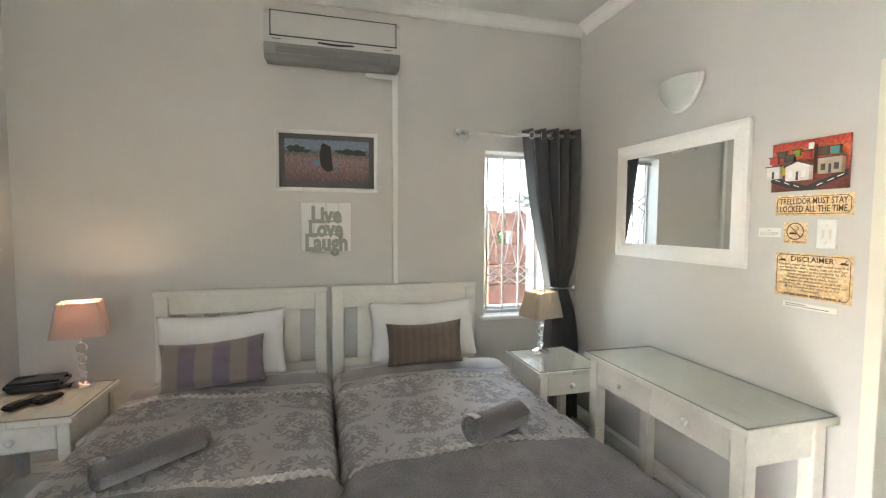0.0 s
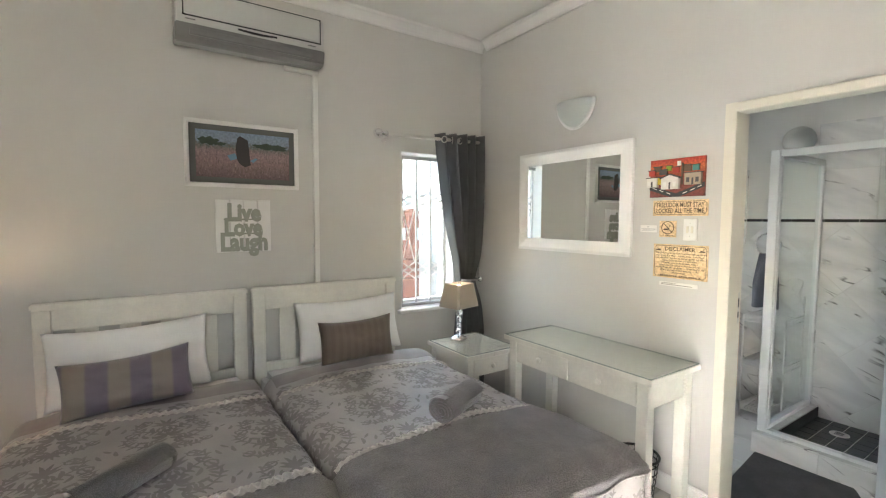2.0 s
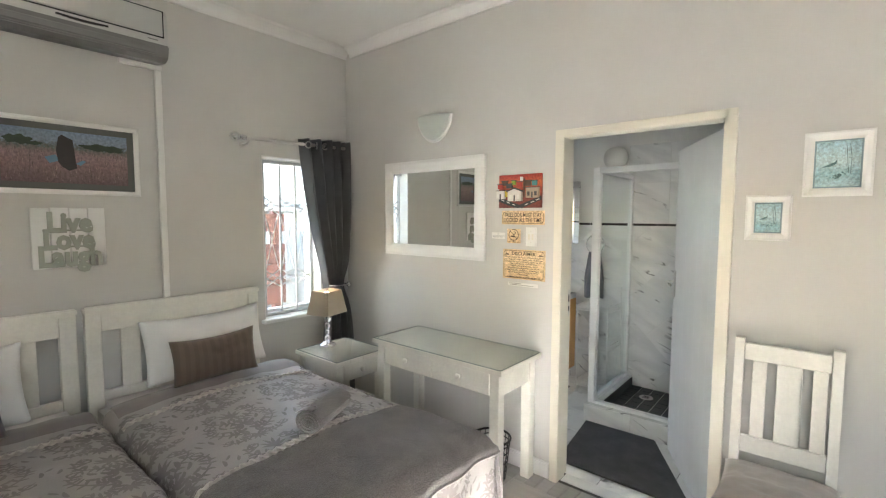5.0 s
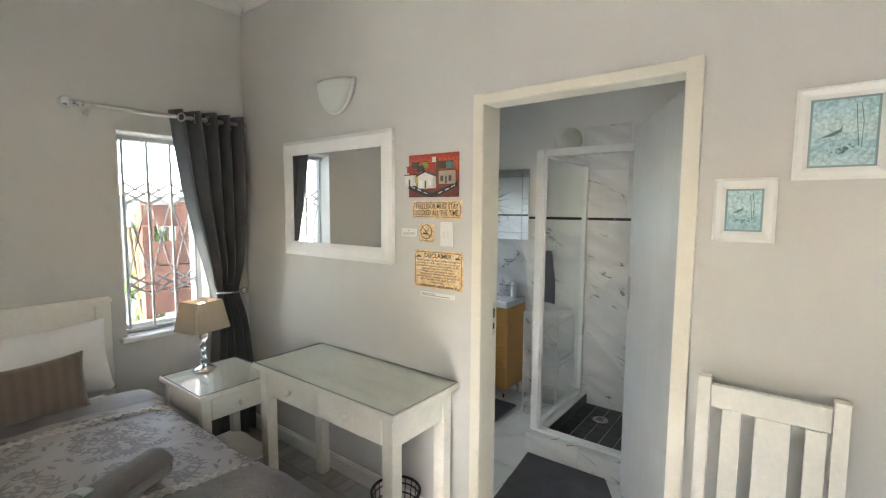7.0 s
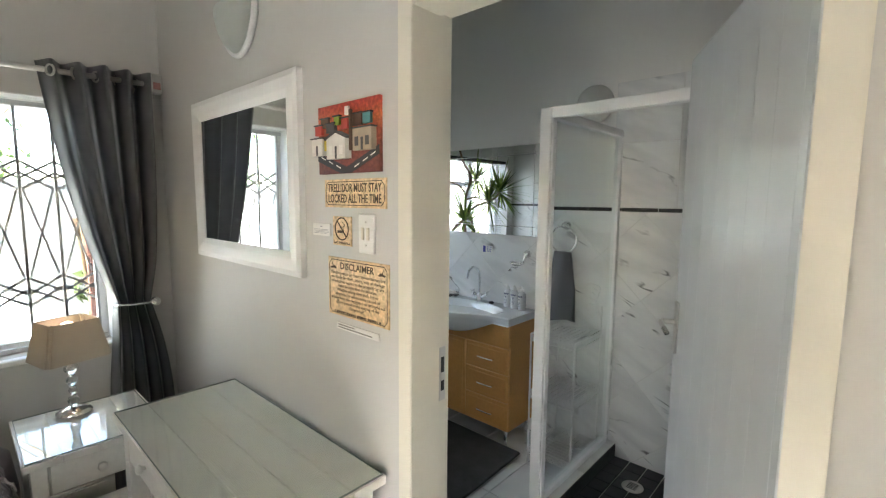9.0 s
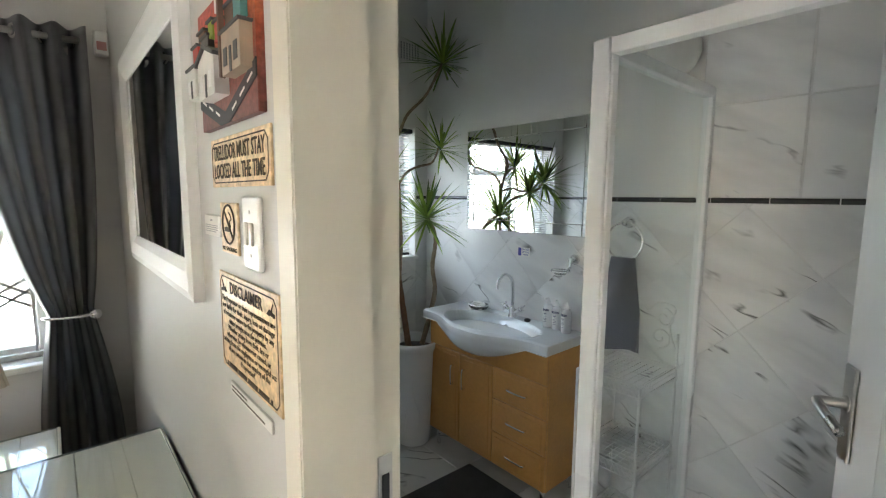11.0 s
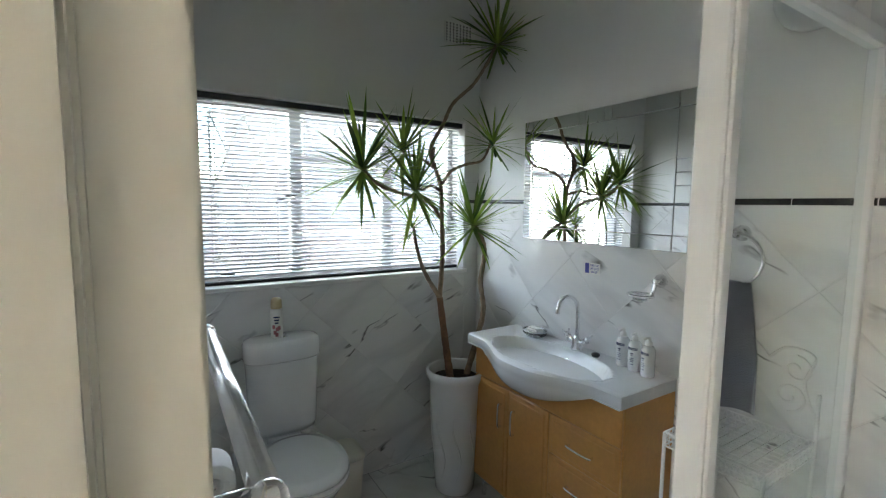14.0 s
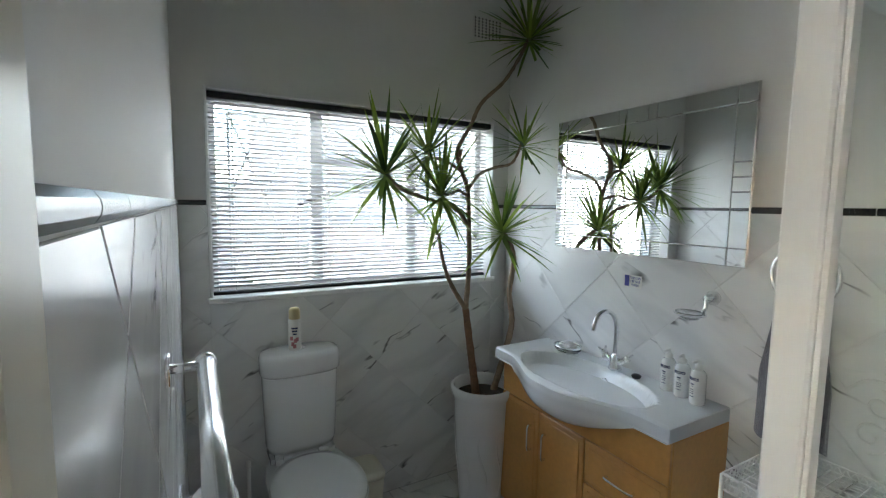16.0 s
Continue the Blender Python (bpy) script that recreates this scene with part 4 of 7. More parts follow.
def dining_chair():
    """White wooden chair, its back near the wall; local x points from the back to the front."""
    t = thing("dining_chair", (1.985, 0.662, 0), "white painted wooden chair with a slatted back and taupe cushion", "chair", turn=180)
    w = 0.40
    for s in (-1, 1):
        y = s * (w / 2 - 0.02)
        bm = B()
        tube_pts = [(0.05, 0.0), (0.075, 0.45), (0.03, 1.065)]
        for (x0, z0), (x1, z1) in zip(tube_pts, tube_pts[1:]):
            vs = [(x0 - 0.018, y - 0.019, z0), (x0 + 0.018, y - 0.019, z0), (x0 + 0.018, y + 0.019, z0), (x0 - 0.018, y + 0.019, z0),
                  (x1 - 0.018, y - 0.019, z1), (x1 + 0.018, y - 0.019, z1), (x1 + 0.018, y + 0.019, z1), (x1 - 0.018, y + 0.019, z1)]
            v = [bm.verts.new(p) for p in vs]
            for q in ((3, 2, 1, 0), (4, 5, 6, 7), (0, 1, 5, 4), (1, 2, 6, 5), (2, 3, 7, 6), (3, 0, 4, 7)):
                bm.faces.new([v[i] for i in q])
        part("back_post", bm, WHITE, t)
        part("front_leg", one_box((0.40, y - 0.02, 0), (0.44, y + 0.02, 0.43), 0.003), WHITE, t)
        part("side_rail", one_box((0.09, y - 0.01, 0.36), (0.40, y + 0.01, 0.43), 0.002), WHITE, t)
    lean = lambda z: 0.075 - 0.045 * (z - 0.45) / 0.615
    for z0, z1 in ((0.97, 1.045), (0.56, 0.635)):
        x = lean((z0 + z1) / 2)
        part("back_rail", one_box((x - 0.011, -w / 2 + 0.04, z0), (x + 0.011, w / 2 - 0.04, z1), 0.003), WHITE, t)
    for y0, y1 in ((-0.125, -0.07), (-0.032, 0.062), (0.098, 0.15)):
        bm = B()
        box(bm, (-0.007, y0, 0), (0.007, y1, 0.335), 0.002, m=Matrix.Translation((lean(0.635), 0, 0.635)) @ pose(0, 0, 0, 0, -4.2, 0))
        part("back_slat", bm, WHITE, t)
    part("front_rail", one_box((0.405, -w / 2 + 0.04, 0.36), (0.428, w / 2 - 0.04, 0.43), 0.002), WHITE, t)
    part("seat", one_box((0.06, -w / 2 - 0.005, 0.431), (0.46, w / 2 + 0.005, 0.452), 0.006), WHITE, t)
    t.matrix_basis = t.matrix_basis @ Matrix.Diagonal((1, 0.93, 1, 1))
    cu = thing("seat_cushion", (1.985 - 0.27, 0.662, 0.453), "taupe suede seat cushion on the chair", "cushion")
    bm = B()
    pillow(bm, 0.42, 0.40, 0.10, 9.0, 0.0, 4.0)
    bmesh.ops.transform(bm, matrix=pose(0, 0.2, 0.045, 90, 0, 0) , verts=bm.verts)
    part("case", bm, SUEDE, cu)


dining_chair()

# ---- outside ----
# sun blocker above roof level, added out of view to shade the garden
setting("garden_shade_wall", one_box((-2.4, 3.74, 3.25), (4.1, 3.95, 5.2), 0.01), RENDER_WALL, "unseen pale grey wall added above the roof to shade the garden", "wall")
setting("ground", one_box((-60, -60, -0.5), (60, 60, -0.3), 0), GRASS_MAT, "pale dry garden ground reaching to the distance", "ground")
gw = thing("garden_wall", (-0.6, 6.3, -0.3), "pale grey plastered garden boundary wall with a coping", "wall", "", "structure")
part("wall_body", one_box((-5, -0.1, 0), (9.3, 0.1, 1.95), 0.01), RENDER_WALL, gw)
part("raised_wall", one_box((3.3, -0.095, 2.021), (9.3, 0.095, 3.1), 0.01), RENDER_WALL, gw)
part("coping", one_box((-5, -0.14, 1.95), (9.3, 0.14, 2.02), 0.01), RENDER_WALL, gw)
fence = thing("timber_fence", (3.2, 5.3, -0.3), "rust-brown horizontal timber screen fence in the garden", "fence")
for k, (z0, z1) in enumerate(((0.9, 1.12), (1.13, 1.35), (1.36, 1.58), (1.72, 1.92))):
    part("board", one_box((-1.30, -0.015, z0), (-0.85, 0.015, z1), 0.004), BRICK, fence)
for x in (-1.24, -0.92):
    part("post", one_box((x - 0.05, 0.016, 0), (x + 0.05, 0.11, 1.95), 0.006), BRICK, fence)
LEAF_OUT = material("garden_leaf", (0.11, 0.17, 0.04), 0.5, vary=0.4, scale=3)


def shrub(at, w, h, n, seed, label):
    rnd = random.Random(seed)
    t = thing("shrub", at, label, "shrub")
    bm = B()
    for k in range(6):
        a = rnd.uniform(0, 6.28)
        tube(bm, smooth_curve([(0, 0, 0), (0.12 * math.cos(a), 0.12 * math.sin(a), h * 0.45), (w * 0.4 * math.cos(a), w * 0.25 * math.sin(a), h * 0.85)], 5), 0.02, 6)
    part("stems", bm, BARK, t)
    verts, faces = [], []
    for k in range(n):
        r, a, q = rnd.random() ** 0.4, rnd.uniform(0, 6.283), rnd.uniform(-1, 1)
        lump = 0.75 + 0.35 * noise.noise(Vector((math.cos(a) * 2, math.sin(a) * 2, q * 2 + seed)))
        c = Vector((w * 0.5 * r * lump * math.cos(a) * math.sqrt(1 - q * q), w * 0.35 * r * lump * math.sin(a) * math.sqrt(1 - q * q), h * 0.62 + h * 0.42 * r * lump * q))
        m = Euler((rnd.uniform(0, 6), rnd.uniform(0, 6), rnd.uniform(0, 6))).to_matrix()
        s = rnd.uniform(0.04, 0.08)
        i = len(verts)
        verts += [c + m @ Vector(p) * s for p in ((-1, 0, 0), (0, -0.35, 0.05), (1, 0, 0), (0, 0.35, 0.05))]
        faces.append((i, i + 1, i + 2, i + 3))
    me = bpy.data.meshes.new("foliage")
    me.from_pydata(verts, [], faces)
    me.materials.append(LEAF_OUT)
    f = new("foliage", me)
    f.parent = t
    tagged(f, kind="stuff")


shrub((2.08, 5.62, -0.3), 0.5, 2.0, 700, 3, "green leafy shrub behind the timber fence")
shrub((0.6, 7.4, -0.3), 3.2, 3.4, 2500, 5, "tall green leafy shrub behind the garden wall")
planter = thing("garden_planter", (3.75, 5.6, -0.3), "low pinkish brick planter wall in the garden", "planter")
part("planter_wall", one_box((-0.55, -0.12, 0), (0.6, 0.12, 1.62), 0.01), material("pale_pink_brick", (0.55, 0.43, 0.40), 0.85, vary=0.15, scale=9, bump=0.5, bump_scale=20), planter)

# ---- wall air conditioner ----
ac = thing("air_conditioner", (0.19, YN, 2.492), "silver-grey split air conditioner mounted high on the wall", "air conditioner")
bm = B()
prof = [(0.0, 0.02), (-0.15, 0.0), (-0.185, 0.02), (-0.20, 0.075), (-0.205, 0.16), (-0.20, 0.25), (-0.17, 0.285), (-0.03, 0.31), (0.0, 0.31)]
t = bmesh.new()
r1, r2 = [t.verts.new((-0.405, y, z)) for y, z in prof], [t.verts.new((0.405, y, z)) for y, z in prof]
for k in range(len(prof)):
    t.faces.new((r1[k], r1[(k + 1) % len(prof)], r2[(k + 1) % len(prof)], r2[k]))
t.faces.new(r1[::-1])
t.faces.new(r2)
bmesh.ops.recalc_face_normals(t, faces=t.faces)
bmesh.ops.bevel(t, geom=t.edges[:], offset=0.008, segments=2, affect="EDGES")
join(bm, t)
part("casing", bm, AC_SILVER, ac)
part("front_panel", one_box((-0.365, -0.212, 0.125), (0.375, -0.198, 0.262), 0.005), AC_SILVER, ac)
bm = B()
box(bm, (-0.372, -0.2085, 0.119), (0.382, -0.203, 0.125), 0)
box(bm, (-0.372, -0.2085, 0.262), (0.382, -0.203, 0.267), 0)
box(bm, (-0.371, -0.2085, 0.125), (-0.365, -0.203, 0.262), 0)
box(bm, (0.375, -0.2085, 0.125), (0.381, -0.203, 0.262), 0)
part("panel_gap", bm, BLACK, ac)
bm = B()
low = [(-0.004, 0.014), (-0.15, -0.006), (-0.19, 0.014), (-0.2075, 0.082), (-0.004, 0.084)]
t = bmesh.new()
r1, r2 = [t.verts.new((-0.407, y, z)) for y, z in low], [t.verts.new((0.407, y, z)) for y, z in low]
for k in range(5):
    t.faces.new((r1[k], r1[(k + 1) % 5], r2[(k + 1) % 5], r2[k]))
t.faces.new(r1[::-1])
t.faces.new(r2)
bmesh.ops.recalc_face_normals(t, faces=t.faces)
bmesh.ops.bevel(t, geom=t.edges[:], offset=0.005, segments=2, affect="EDGES")
join(bm, t)
part("outlet_section", bm, AC_DARK, ac, "dark grey lower outlet section")
part("air_flap", one_box((-0.34, -0.207, 0.024), (0.34, -0.19, 0.06), 0.004), AC_DARK, ac)
bm = B()
for k in range(9):
    x = -0.085 + 0.19 * k / 8
    box(bm, (x - 0.0125, -0.2085, 0.098 - 0.006 * math.sin(math.pi * k / 8)), (x + 0.0125, -0.2035, 0.107 - 0.003 * math.sin(math.pi * k / 8)), 0)
part("grip_slot", bm, BLACK, ac)
bm = B()
box(bm, (0.30, -0.2085, 0.098), (0.35, -0.2045, 0.103), 0)
box(bm, (-0.36, -0.2085, 0.10), (-0.31, -0.2045, 0.105), 0)
part("maker_mark", bm, AC_DARK, ac)
cond = thing("cable_conduit", (0.595, YN, 1.09), "white plastic cable trunking running down the wall", "conduit")
part("trunking", one_box((-0.018, -0.02, -0.09), (0.018, 0, 1.385), 0.003), PLASTIC, cond)
part("elbow", one_box((-0.20, -0.025, 1.386), (0.02, 0, 1.414), 0.003), PLASTIC, cond)


# ---- wall pictures ----
def picture_frame(bm, w, h, f, d, axis):
    """Four mitred frame bars with a rounded face, in local x (across) and z, facing -y."""
    for sgn, ver in ((-1, 0), (1, 0), (-1, 1), (1, 1)):
        t = bmesh.new()
        L, o = (w, h) if not ver else (h, w)
        prof = [(0, 0), (0, d * 0.8), (f * 0.25, d), (f * 0.7, d * 0.85), (f, d * 0.55), (f, 0)]
        ra = [t.verts.new((-L / 2 + p, -q, -o / 2 + p)) for p, q in prof]
        rb = [t.verts.new((L / 2 - p, -q, -o / 2 + p)) for p, q in prof]
        for k in range(len(prof)):
            t.faces.new((ra[k], ra[(k + 1) % 6], rb[(k + 1) % 6], rb[k]))
        t.faces.new(ra)
        t.faces.new(rb[::-1])
        bmesh.ops.recalc_face_normals(t, faces=t.faces)
        ang = {(-1, 0): 0, (1, 0): 180, (-1, 1): 90, (1, 1): -90}[(sgn, ver)]
        join(bm, t, pose(0, 0, 0, 0, ang, 0))


def bands(name, rows, horizontal=2, size=1.0, warp=0.02, rough=0.35):
    """A painted ground in level bands of colour with ragged borders. rows: (height from the bottom, colour)."""
    m = bpy.data.materials.new(name)
    m.use_nodes = True
    n, l, b = nodes_of(m)
    co, sep = n.new("ShaderNodeTexCoord"), n.new("ShaderNodeSeparateXYZ")
    nz = n.new("ShaderNodeTexNoise")
    nz.inputs["Scale"].default_value, nz.inputs["Detail"].default_value = 22 / size, 5
    l.new(co.outputs["Object"], nz.inputs["Vector"])
    l.new(co.outputs["Object"], sep.inputs[0])
    a = n.new("ShaderNodeMath")
    a.operation = "MULTIPLY_ADD"
    a.inputs[1].default_value = warp * 4
    l.new(nz.outputs["Fac"], a.inputs[0])
    l.new(sep.outputs[horizontal], a.inputs[2])
    r = n.new("ShaderNodeMapRange")
    r.inputs[1].default_value, r.inputs[2].default_value = -size / 2 + warp * 2, size / 2 + warp * 2
    l.new(a.outputs[0], r.inputs[0])
    cr = n.new("ShaderNodeValToRGB")
    for k, (p, c) in enumerate(rows):
        e = cr.color_ramp.elements[k] if k < 2 else cr.color_ramp.elements.new(p)
        e.position, e.color = p, (*c, 1)
    l.new(r.outputs[0], cr.inputs[0])
    fine = n.new("ShaderNodeTexNoise")
    fine.inputs["Scale"].default_value, fine.inputs["Detail"].default_value = 60 / size * 0.4, 4
    l.new(co.outputs["Object"], fine.inputs["Vector"])
    fr = n.new("ShaderNodeMapRange")
    fr.inputs[1].default_value, fr.inputs[2].default_value, fr.inputs[3].default_value, fr.inputs[4].default_value = 0.3, 0.7, 0.7, 1.3
    l.new(fine.outputs["Fac"], fr.inputs[0])
    sc = n.new("ShaderNodeVectorMath")
    sc.operation = "SCALE"
    l.new(cr.outputs[0], sc.inputs[0])
    l.new(fr.outputs[0], sc.inputs["Scale"])
    l.new(sc.outputs[0], b.inputs["Base Color"])
    b.inputs["Roughness"].default_value, b.inputs["Coat Weight"].default_value = rough, 0.0
    return m


MARSH = bands("marsh_print", [(0.0, (0.12, 0.08, 0.08)), (0.35, (0.23, 0.15, 0.15)), (0.55, (0.28, 0.195, 0.195)), (0.68, (0.12, 0.13, 0.11)), (0.76, (0.22, 0.27, 0.34)), (1.0, (0.20, 0.27, 0.37))], size=0.30, warp=0.022, rough=0.7)
REEDS = material("reed_print", (0.25, 0.14, 0.13), 0.5, vary=0.1)
rn, rl, rb = nodes_of(REEDS)
r_geo, r_ramp = rn.new("ShaderNodeNewGeometry"), rn.new("ShaderNodeValToRGB")
r_ramp.color_ramp.elements[0].color, r_ramp.color_ramp.elements[1].color = (0.07, 0.05, 0.04, 1), (0.36, 0.25, 0.24, 1)
rl.new(r_geo.outputs["Random Per Island"], r_ramp.inputs[0])
rl.new(r_ramp.outputs[0], rb.inputs["Base Color"])
CARD_GREY = material("dark_mount_card", (0.10, 0.105, 0.095), 0.6, vary=0.08)
TREE_DARK = material("dark_green_print", (0.03, 0.05, 0.03), 0.5, vary=0.3, scale=20)
SHAPE_DARK = material("dark_brown_print", (0.028, 0.022, 0.022), 0.5, vary=0.3)
SKY_BLUE = material("blue_print", (0.13, 0.24, 0.33), 0.5, vary=0.2)

pic = thing("framed_picture", (0.147, YN - 0.004, 1.91), "white-framed marsh landscape print with a dark grey mount", "picture")
bm = B()
picture_frame(bm, 0.655, 0.395, 0.026, 0.026, "y")
part("frame", bm, WHITE_COOL, pic)
part("mount", one_box((-0.302, -0.012, -0.172), (0.302, -0.004, 0.172), 0), CARD_GREY, pic, "dark grey mount card")
part("print", one_box((-0.268, -0.0135, -0.138), (0.268, -0.0115, 0.138), 0), MARSH, pic)
bm = B()
for x, z, w, h in ((-0.20, 0.075, 0.11, 0.045), (-0.14, 0.062, 0.07, 0.02), (0.15, 0.066, 0.20, 0.035), (0.20, 0.056, 0.1, 0.02)):
    bm = B()
    outline(bm, [(x + w / 2 * math.cos(a) * (1 + 0.12 * math.sin(5 * a)), z + h / 2 * math.sin(a) * (1 + 0.25 * math.sin(7 * a + x * 9))) for a in [2 * math.pi * k / 36 for k in range(36)]], -0.001, "y", -0.0136)
    part("printed_tree", bm, TREE_DARK, pic)
rnd = random.Random(12)
bm = B()
for k in range(420):                                # reed strokes of the print, dark at the foot
    x, z = rnd.uniform(-0.255, 0.255), rnd.uniform(-0.130, 0.03)
    L, b, w = rnd.uniform(0.015, 0.045), rnd.uniform(-0.006, 0.006), rnd.uniform(0.0008, 0.0018)
    y = -0.01362 - 0.0000004 * k
    vs = [bm.verts.new((x - w, y, z)), bm.verts.new((x + w, y, z)), bm.verts.new((x + b, y, min(z + L, 0.05)))]
    bm.faces.new(vs)
tagged(part("printed_reeds", bm, REEDS, pic), kind="stuff")
bm = B()
outline(bm, [(-0.045, -0.025), (-0.052, 0.035), (-0.04, 0.105), (-0.025, 0.118), (-0.01, 0.11), (0.02, 0.095), (0.025, 0.045), (0.03, -0.02), (0.035, -0.055), (0.0, -0.07), (-0.03, -0.05)], -0.001, "y", -0.0138)
part("printed_shape", bm, SHAPE_DARK, pic)
bm = B()
outline(bm, [(-0.10, -0.005), (-0.055, 0.012), (-0.04, -0.02), (-0.08, -0.035)], -0.001, "y", -0.0137)
part("printed_water", bm, SKY_BLUE, pic)
bm = B()
outline(bm, [(0.03, -0.03), (0.06, -0.01), (0.075, -0.015), (0.05, -0.04)], -0.001, "y", -0.0137)
part("printed_water", bm, SKY_BLUE, pic)


def words(bm, text, size, m, depth=0.0, width=None, align="CENTER", bold=0.0):
    """Raised letters from the built-in font, laid in the local xz plane facing -y by m."""
    cu = bpy.data.curves.new("words", "FONT")
    cu.body, cu.size, cu.extrude, cu.align_x, cu.align_y = text, size, depth, align, "CENTER"
    cu.resolution_u, cu.offset = 2, bold
    ob = bpy.data.objects.new("words", cu)
    scene.collection.objects.link(ob)
    bpy.context.view_layer.update()
    me = bpy.data.meshes.new_from_object(ob.evaluated_get(bpy.context.evaluated_depsgraph_get()))
    t = bmesh.new()
    t.from_mesh(me)
    bpy.data.objects.remove(ob)
    bpy.data.curves.remove(cu)
    bpy.data.meshes.remove(me)
    if width:
        xs = [v.co.x for v in t.verts]
        k = width / (max(xs) - min(xs))
        bmesh.ops.transform(t, matrix=Matrix.Diagonal((k, 1, 1, 1)), verts=t.verts)
    join(bm, t, m @ pose(0, 0, 0, 90, 0, 0))


SAGE = material("sage_letter_paint", (0.33, 0.34, 0.29), 0.6, vary=0.06)
lll = thing("wooden_sign", (0.135, YN - 0.001, 1.478), "white slatted wooden sign with raised sage green words", "sign")
for k in range(4):
    x = -0.160 + k * 0.0805
    part("slat", one_box((x, -0.014, -0.163 + 0.003 * (k % 2)), (x + 0.0765, 0, 0.163 - 0.003 * ((k + 1) % 2)), 0.002), WHITE_COOL, lll)
for text, z, x, w, sz in (("Live", 0.078, 0.0, 0.195, 0.145), ("Love", -0.014, -0.005, 0.22, 0.145), ("Laugh", -0.105, 0.0, 0.272, 0.15)):
    bm = B()
    words(bm, text, sz, pose(x, -0.0185, z), 0.004, w, bold=0.007)
    part("word", bm, SAGE, lll)
bm = B()
box(bm, (-0.115, -0.022, 0.036), (0.095, -0.0145, 0.045), 0)
box(bm, (-0.12, -0.022, -0.052), (0.095, -0.0145, -0.043), 0)
part("letter_bar", bm, SAGE, lll)

PALE_BLUE = bands("pale_blue_print", [(0.0, (0.52, 0.66, 0.70)), (0.3, (0.36, 0.55, 0.62)), (0.55, (0.58, 0.70, 0.73)), (0.8, (0.50, 0.67, 0.74)), (1.0, (0.42, 0.61, 0.70))], size=0.2, warp=0.012)
TEAL = material("dark_teal_print", (0.12, 0.21, 0.23), 0.5, vary=0.4, scale=60)
BLUE_LINE = material("grey_blue_mount", (0.28, 0.38, 0.42), 0.5, vary=0.05)


def blue_picture(y, z, w, h, f, label, boat):
    p = thing("framed_picture", (X1, y, z), label, "picture", "small blue pictures", turn=-90)
    bm = B()
    picture_frame(bm, w, h, f, 0.024, "y")
    part("frame", bm, WHITE_COOL, p)
    part("mount", one_box((-w / 2 + f - 0.002, -0.010, -h / 2 + f - 0.002), (w / 2 - f + 0.002, -0.003, h / 2 - f + 0.002), 0), BLUE_LINE, p)
    iw, ih = w / 2 - f - 0.006, h / 2 - f - 0.006
    part("print", one_box((-iw, -0.0115, -ih), (iw, -0.0098, ih), 0), PALE_BLUE, p)
    rnd = random.Random(int(y * 100))
    bm = B()
    for k in range(26):
        a, r = rnd.uniform(0, 6.28), rnd.random()
        x, zz, s = iw * (0.05 + 0.55 * r * math.cos(a)), ih * (-0.52 + 0.14 * r * math.sin(a)), iw * rnd.uniform(0.03, 0.08)
        outline(bm, [(x - s, zz), (x, zz - s * 0.6), (x + s, zz), (x, zz + s * 0.8)], -0.0008, "y", -0.0117)
    tube(bm, [(iw * 0.5, -0.012, -ih * 0.45), (iw * 0.42, -0.012, ih * 0.2), (iw * 0.35, -0.012, ih * 0.8)], 0.0012, 4)
    tube(bm, [(iw * 0.58, -0.012, -ih * 0.45), (iw * 0.60, -0.012, ih * 0.3), (iw * 0.50, -0.012, ih * 0.85)], 0.0012, 4)
    outline(bm, [(-iw * 0.75, -ih * 0.15), (-iw * 0.1, ih * 0.1), (-iw * 0.02, ih * 0.25), (-iw * 0.06, 0.0), (-iw * 0.35, -ih * 0.12)], -0.0008, "y", -0.0117)
    part("printed_shapes", bm, TEAL, p)
    if boat is not None:
        g = part("picture_glass", one_box((-iw - 0.004, -0.0135, -ih - 0.004), (iw + 0.004, -0.0125, ih + 0.004), 0), GLASS, p)
        g.visible_shadow = False
    return p


blue_picture(0.759, 1.599, 0.166, 0.20, 0.033, "small white-framed pale blue nature print on the wall", True)
blue_picture(0.538, 1.819, 0.218, 0.262, 0.034, "larger white-framed pale blue nature print on the wall", True)

# ---- wall mirror, sconce, notices ----
wm = thing("wall_mirror", (X1, 2.742, 1.656), "rectangular wall mirror in a broad white wooden frame", "mirror", turn=-90)
bm = B()
picture_frame(bm, 0.945, 0.70, 0.085, 0.028, "y")
part("frame", bm, WHITE_COOL, wm)
part("mirror_pane", one_box((-0.392, -0.013, -0.27), (0.392, -0.005, 0.27), 0), MIRROR, wm)

SCONCE = cloth_shade("frosted_glass", (0.80, 0.83, 0.80), 0.12)
sc = thing("wall_lamp", (X1, 2.712, 2.285), "half-bowl frosted glass wall lamp with white rim", "wall lamp", turn=-90)


def half_bowl(u, v):
    a, q = math.pi * u, v * math.pi / 2
    return (-0.148 * math.cos(a) * math.cos(q), -0.005 - 0.078 * math.sin(a) * math.cos(q), 0.02 - 0.17 * math.sin(q) ** 1.15)


bm = B()
sheet(bm, 28, 16, half_bowl, 0.004)
part("bowl", bm, SCONCE, sc)
bm = B()
tube(bm, [half_bowl(0.02, k / 20) for k in range(20)] + [half_bowl(0.98, 1 - k / 20) for k in range(1, 21)], 0.013, 8)
part("rim", bm, WHITE_COOL, sc)
part("back_plate", one_box((-0.06, -0.02, -0.08), (0.06, 0, 0.015), 0.004), PLASTIC, sc)
sensor = thing("alarm_sensor", (1.995, YN - 0.012, 2.175), "small white alarm sensor in the wall corner", "alarm sensor")
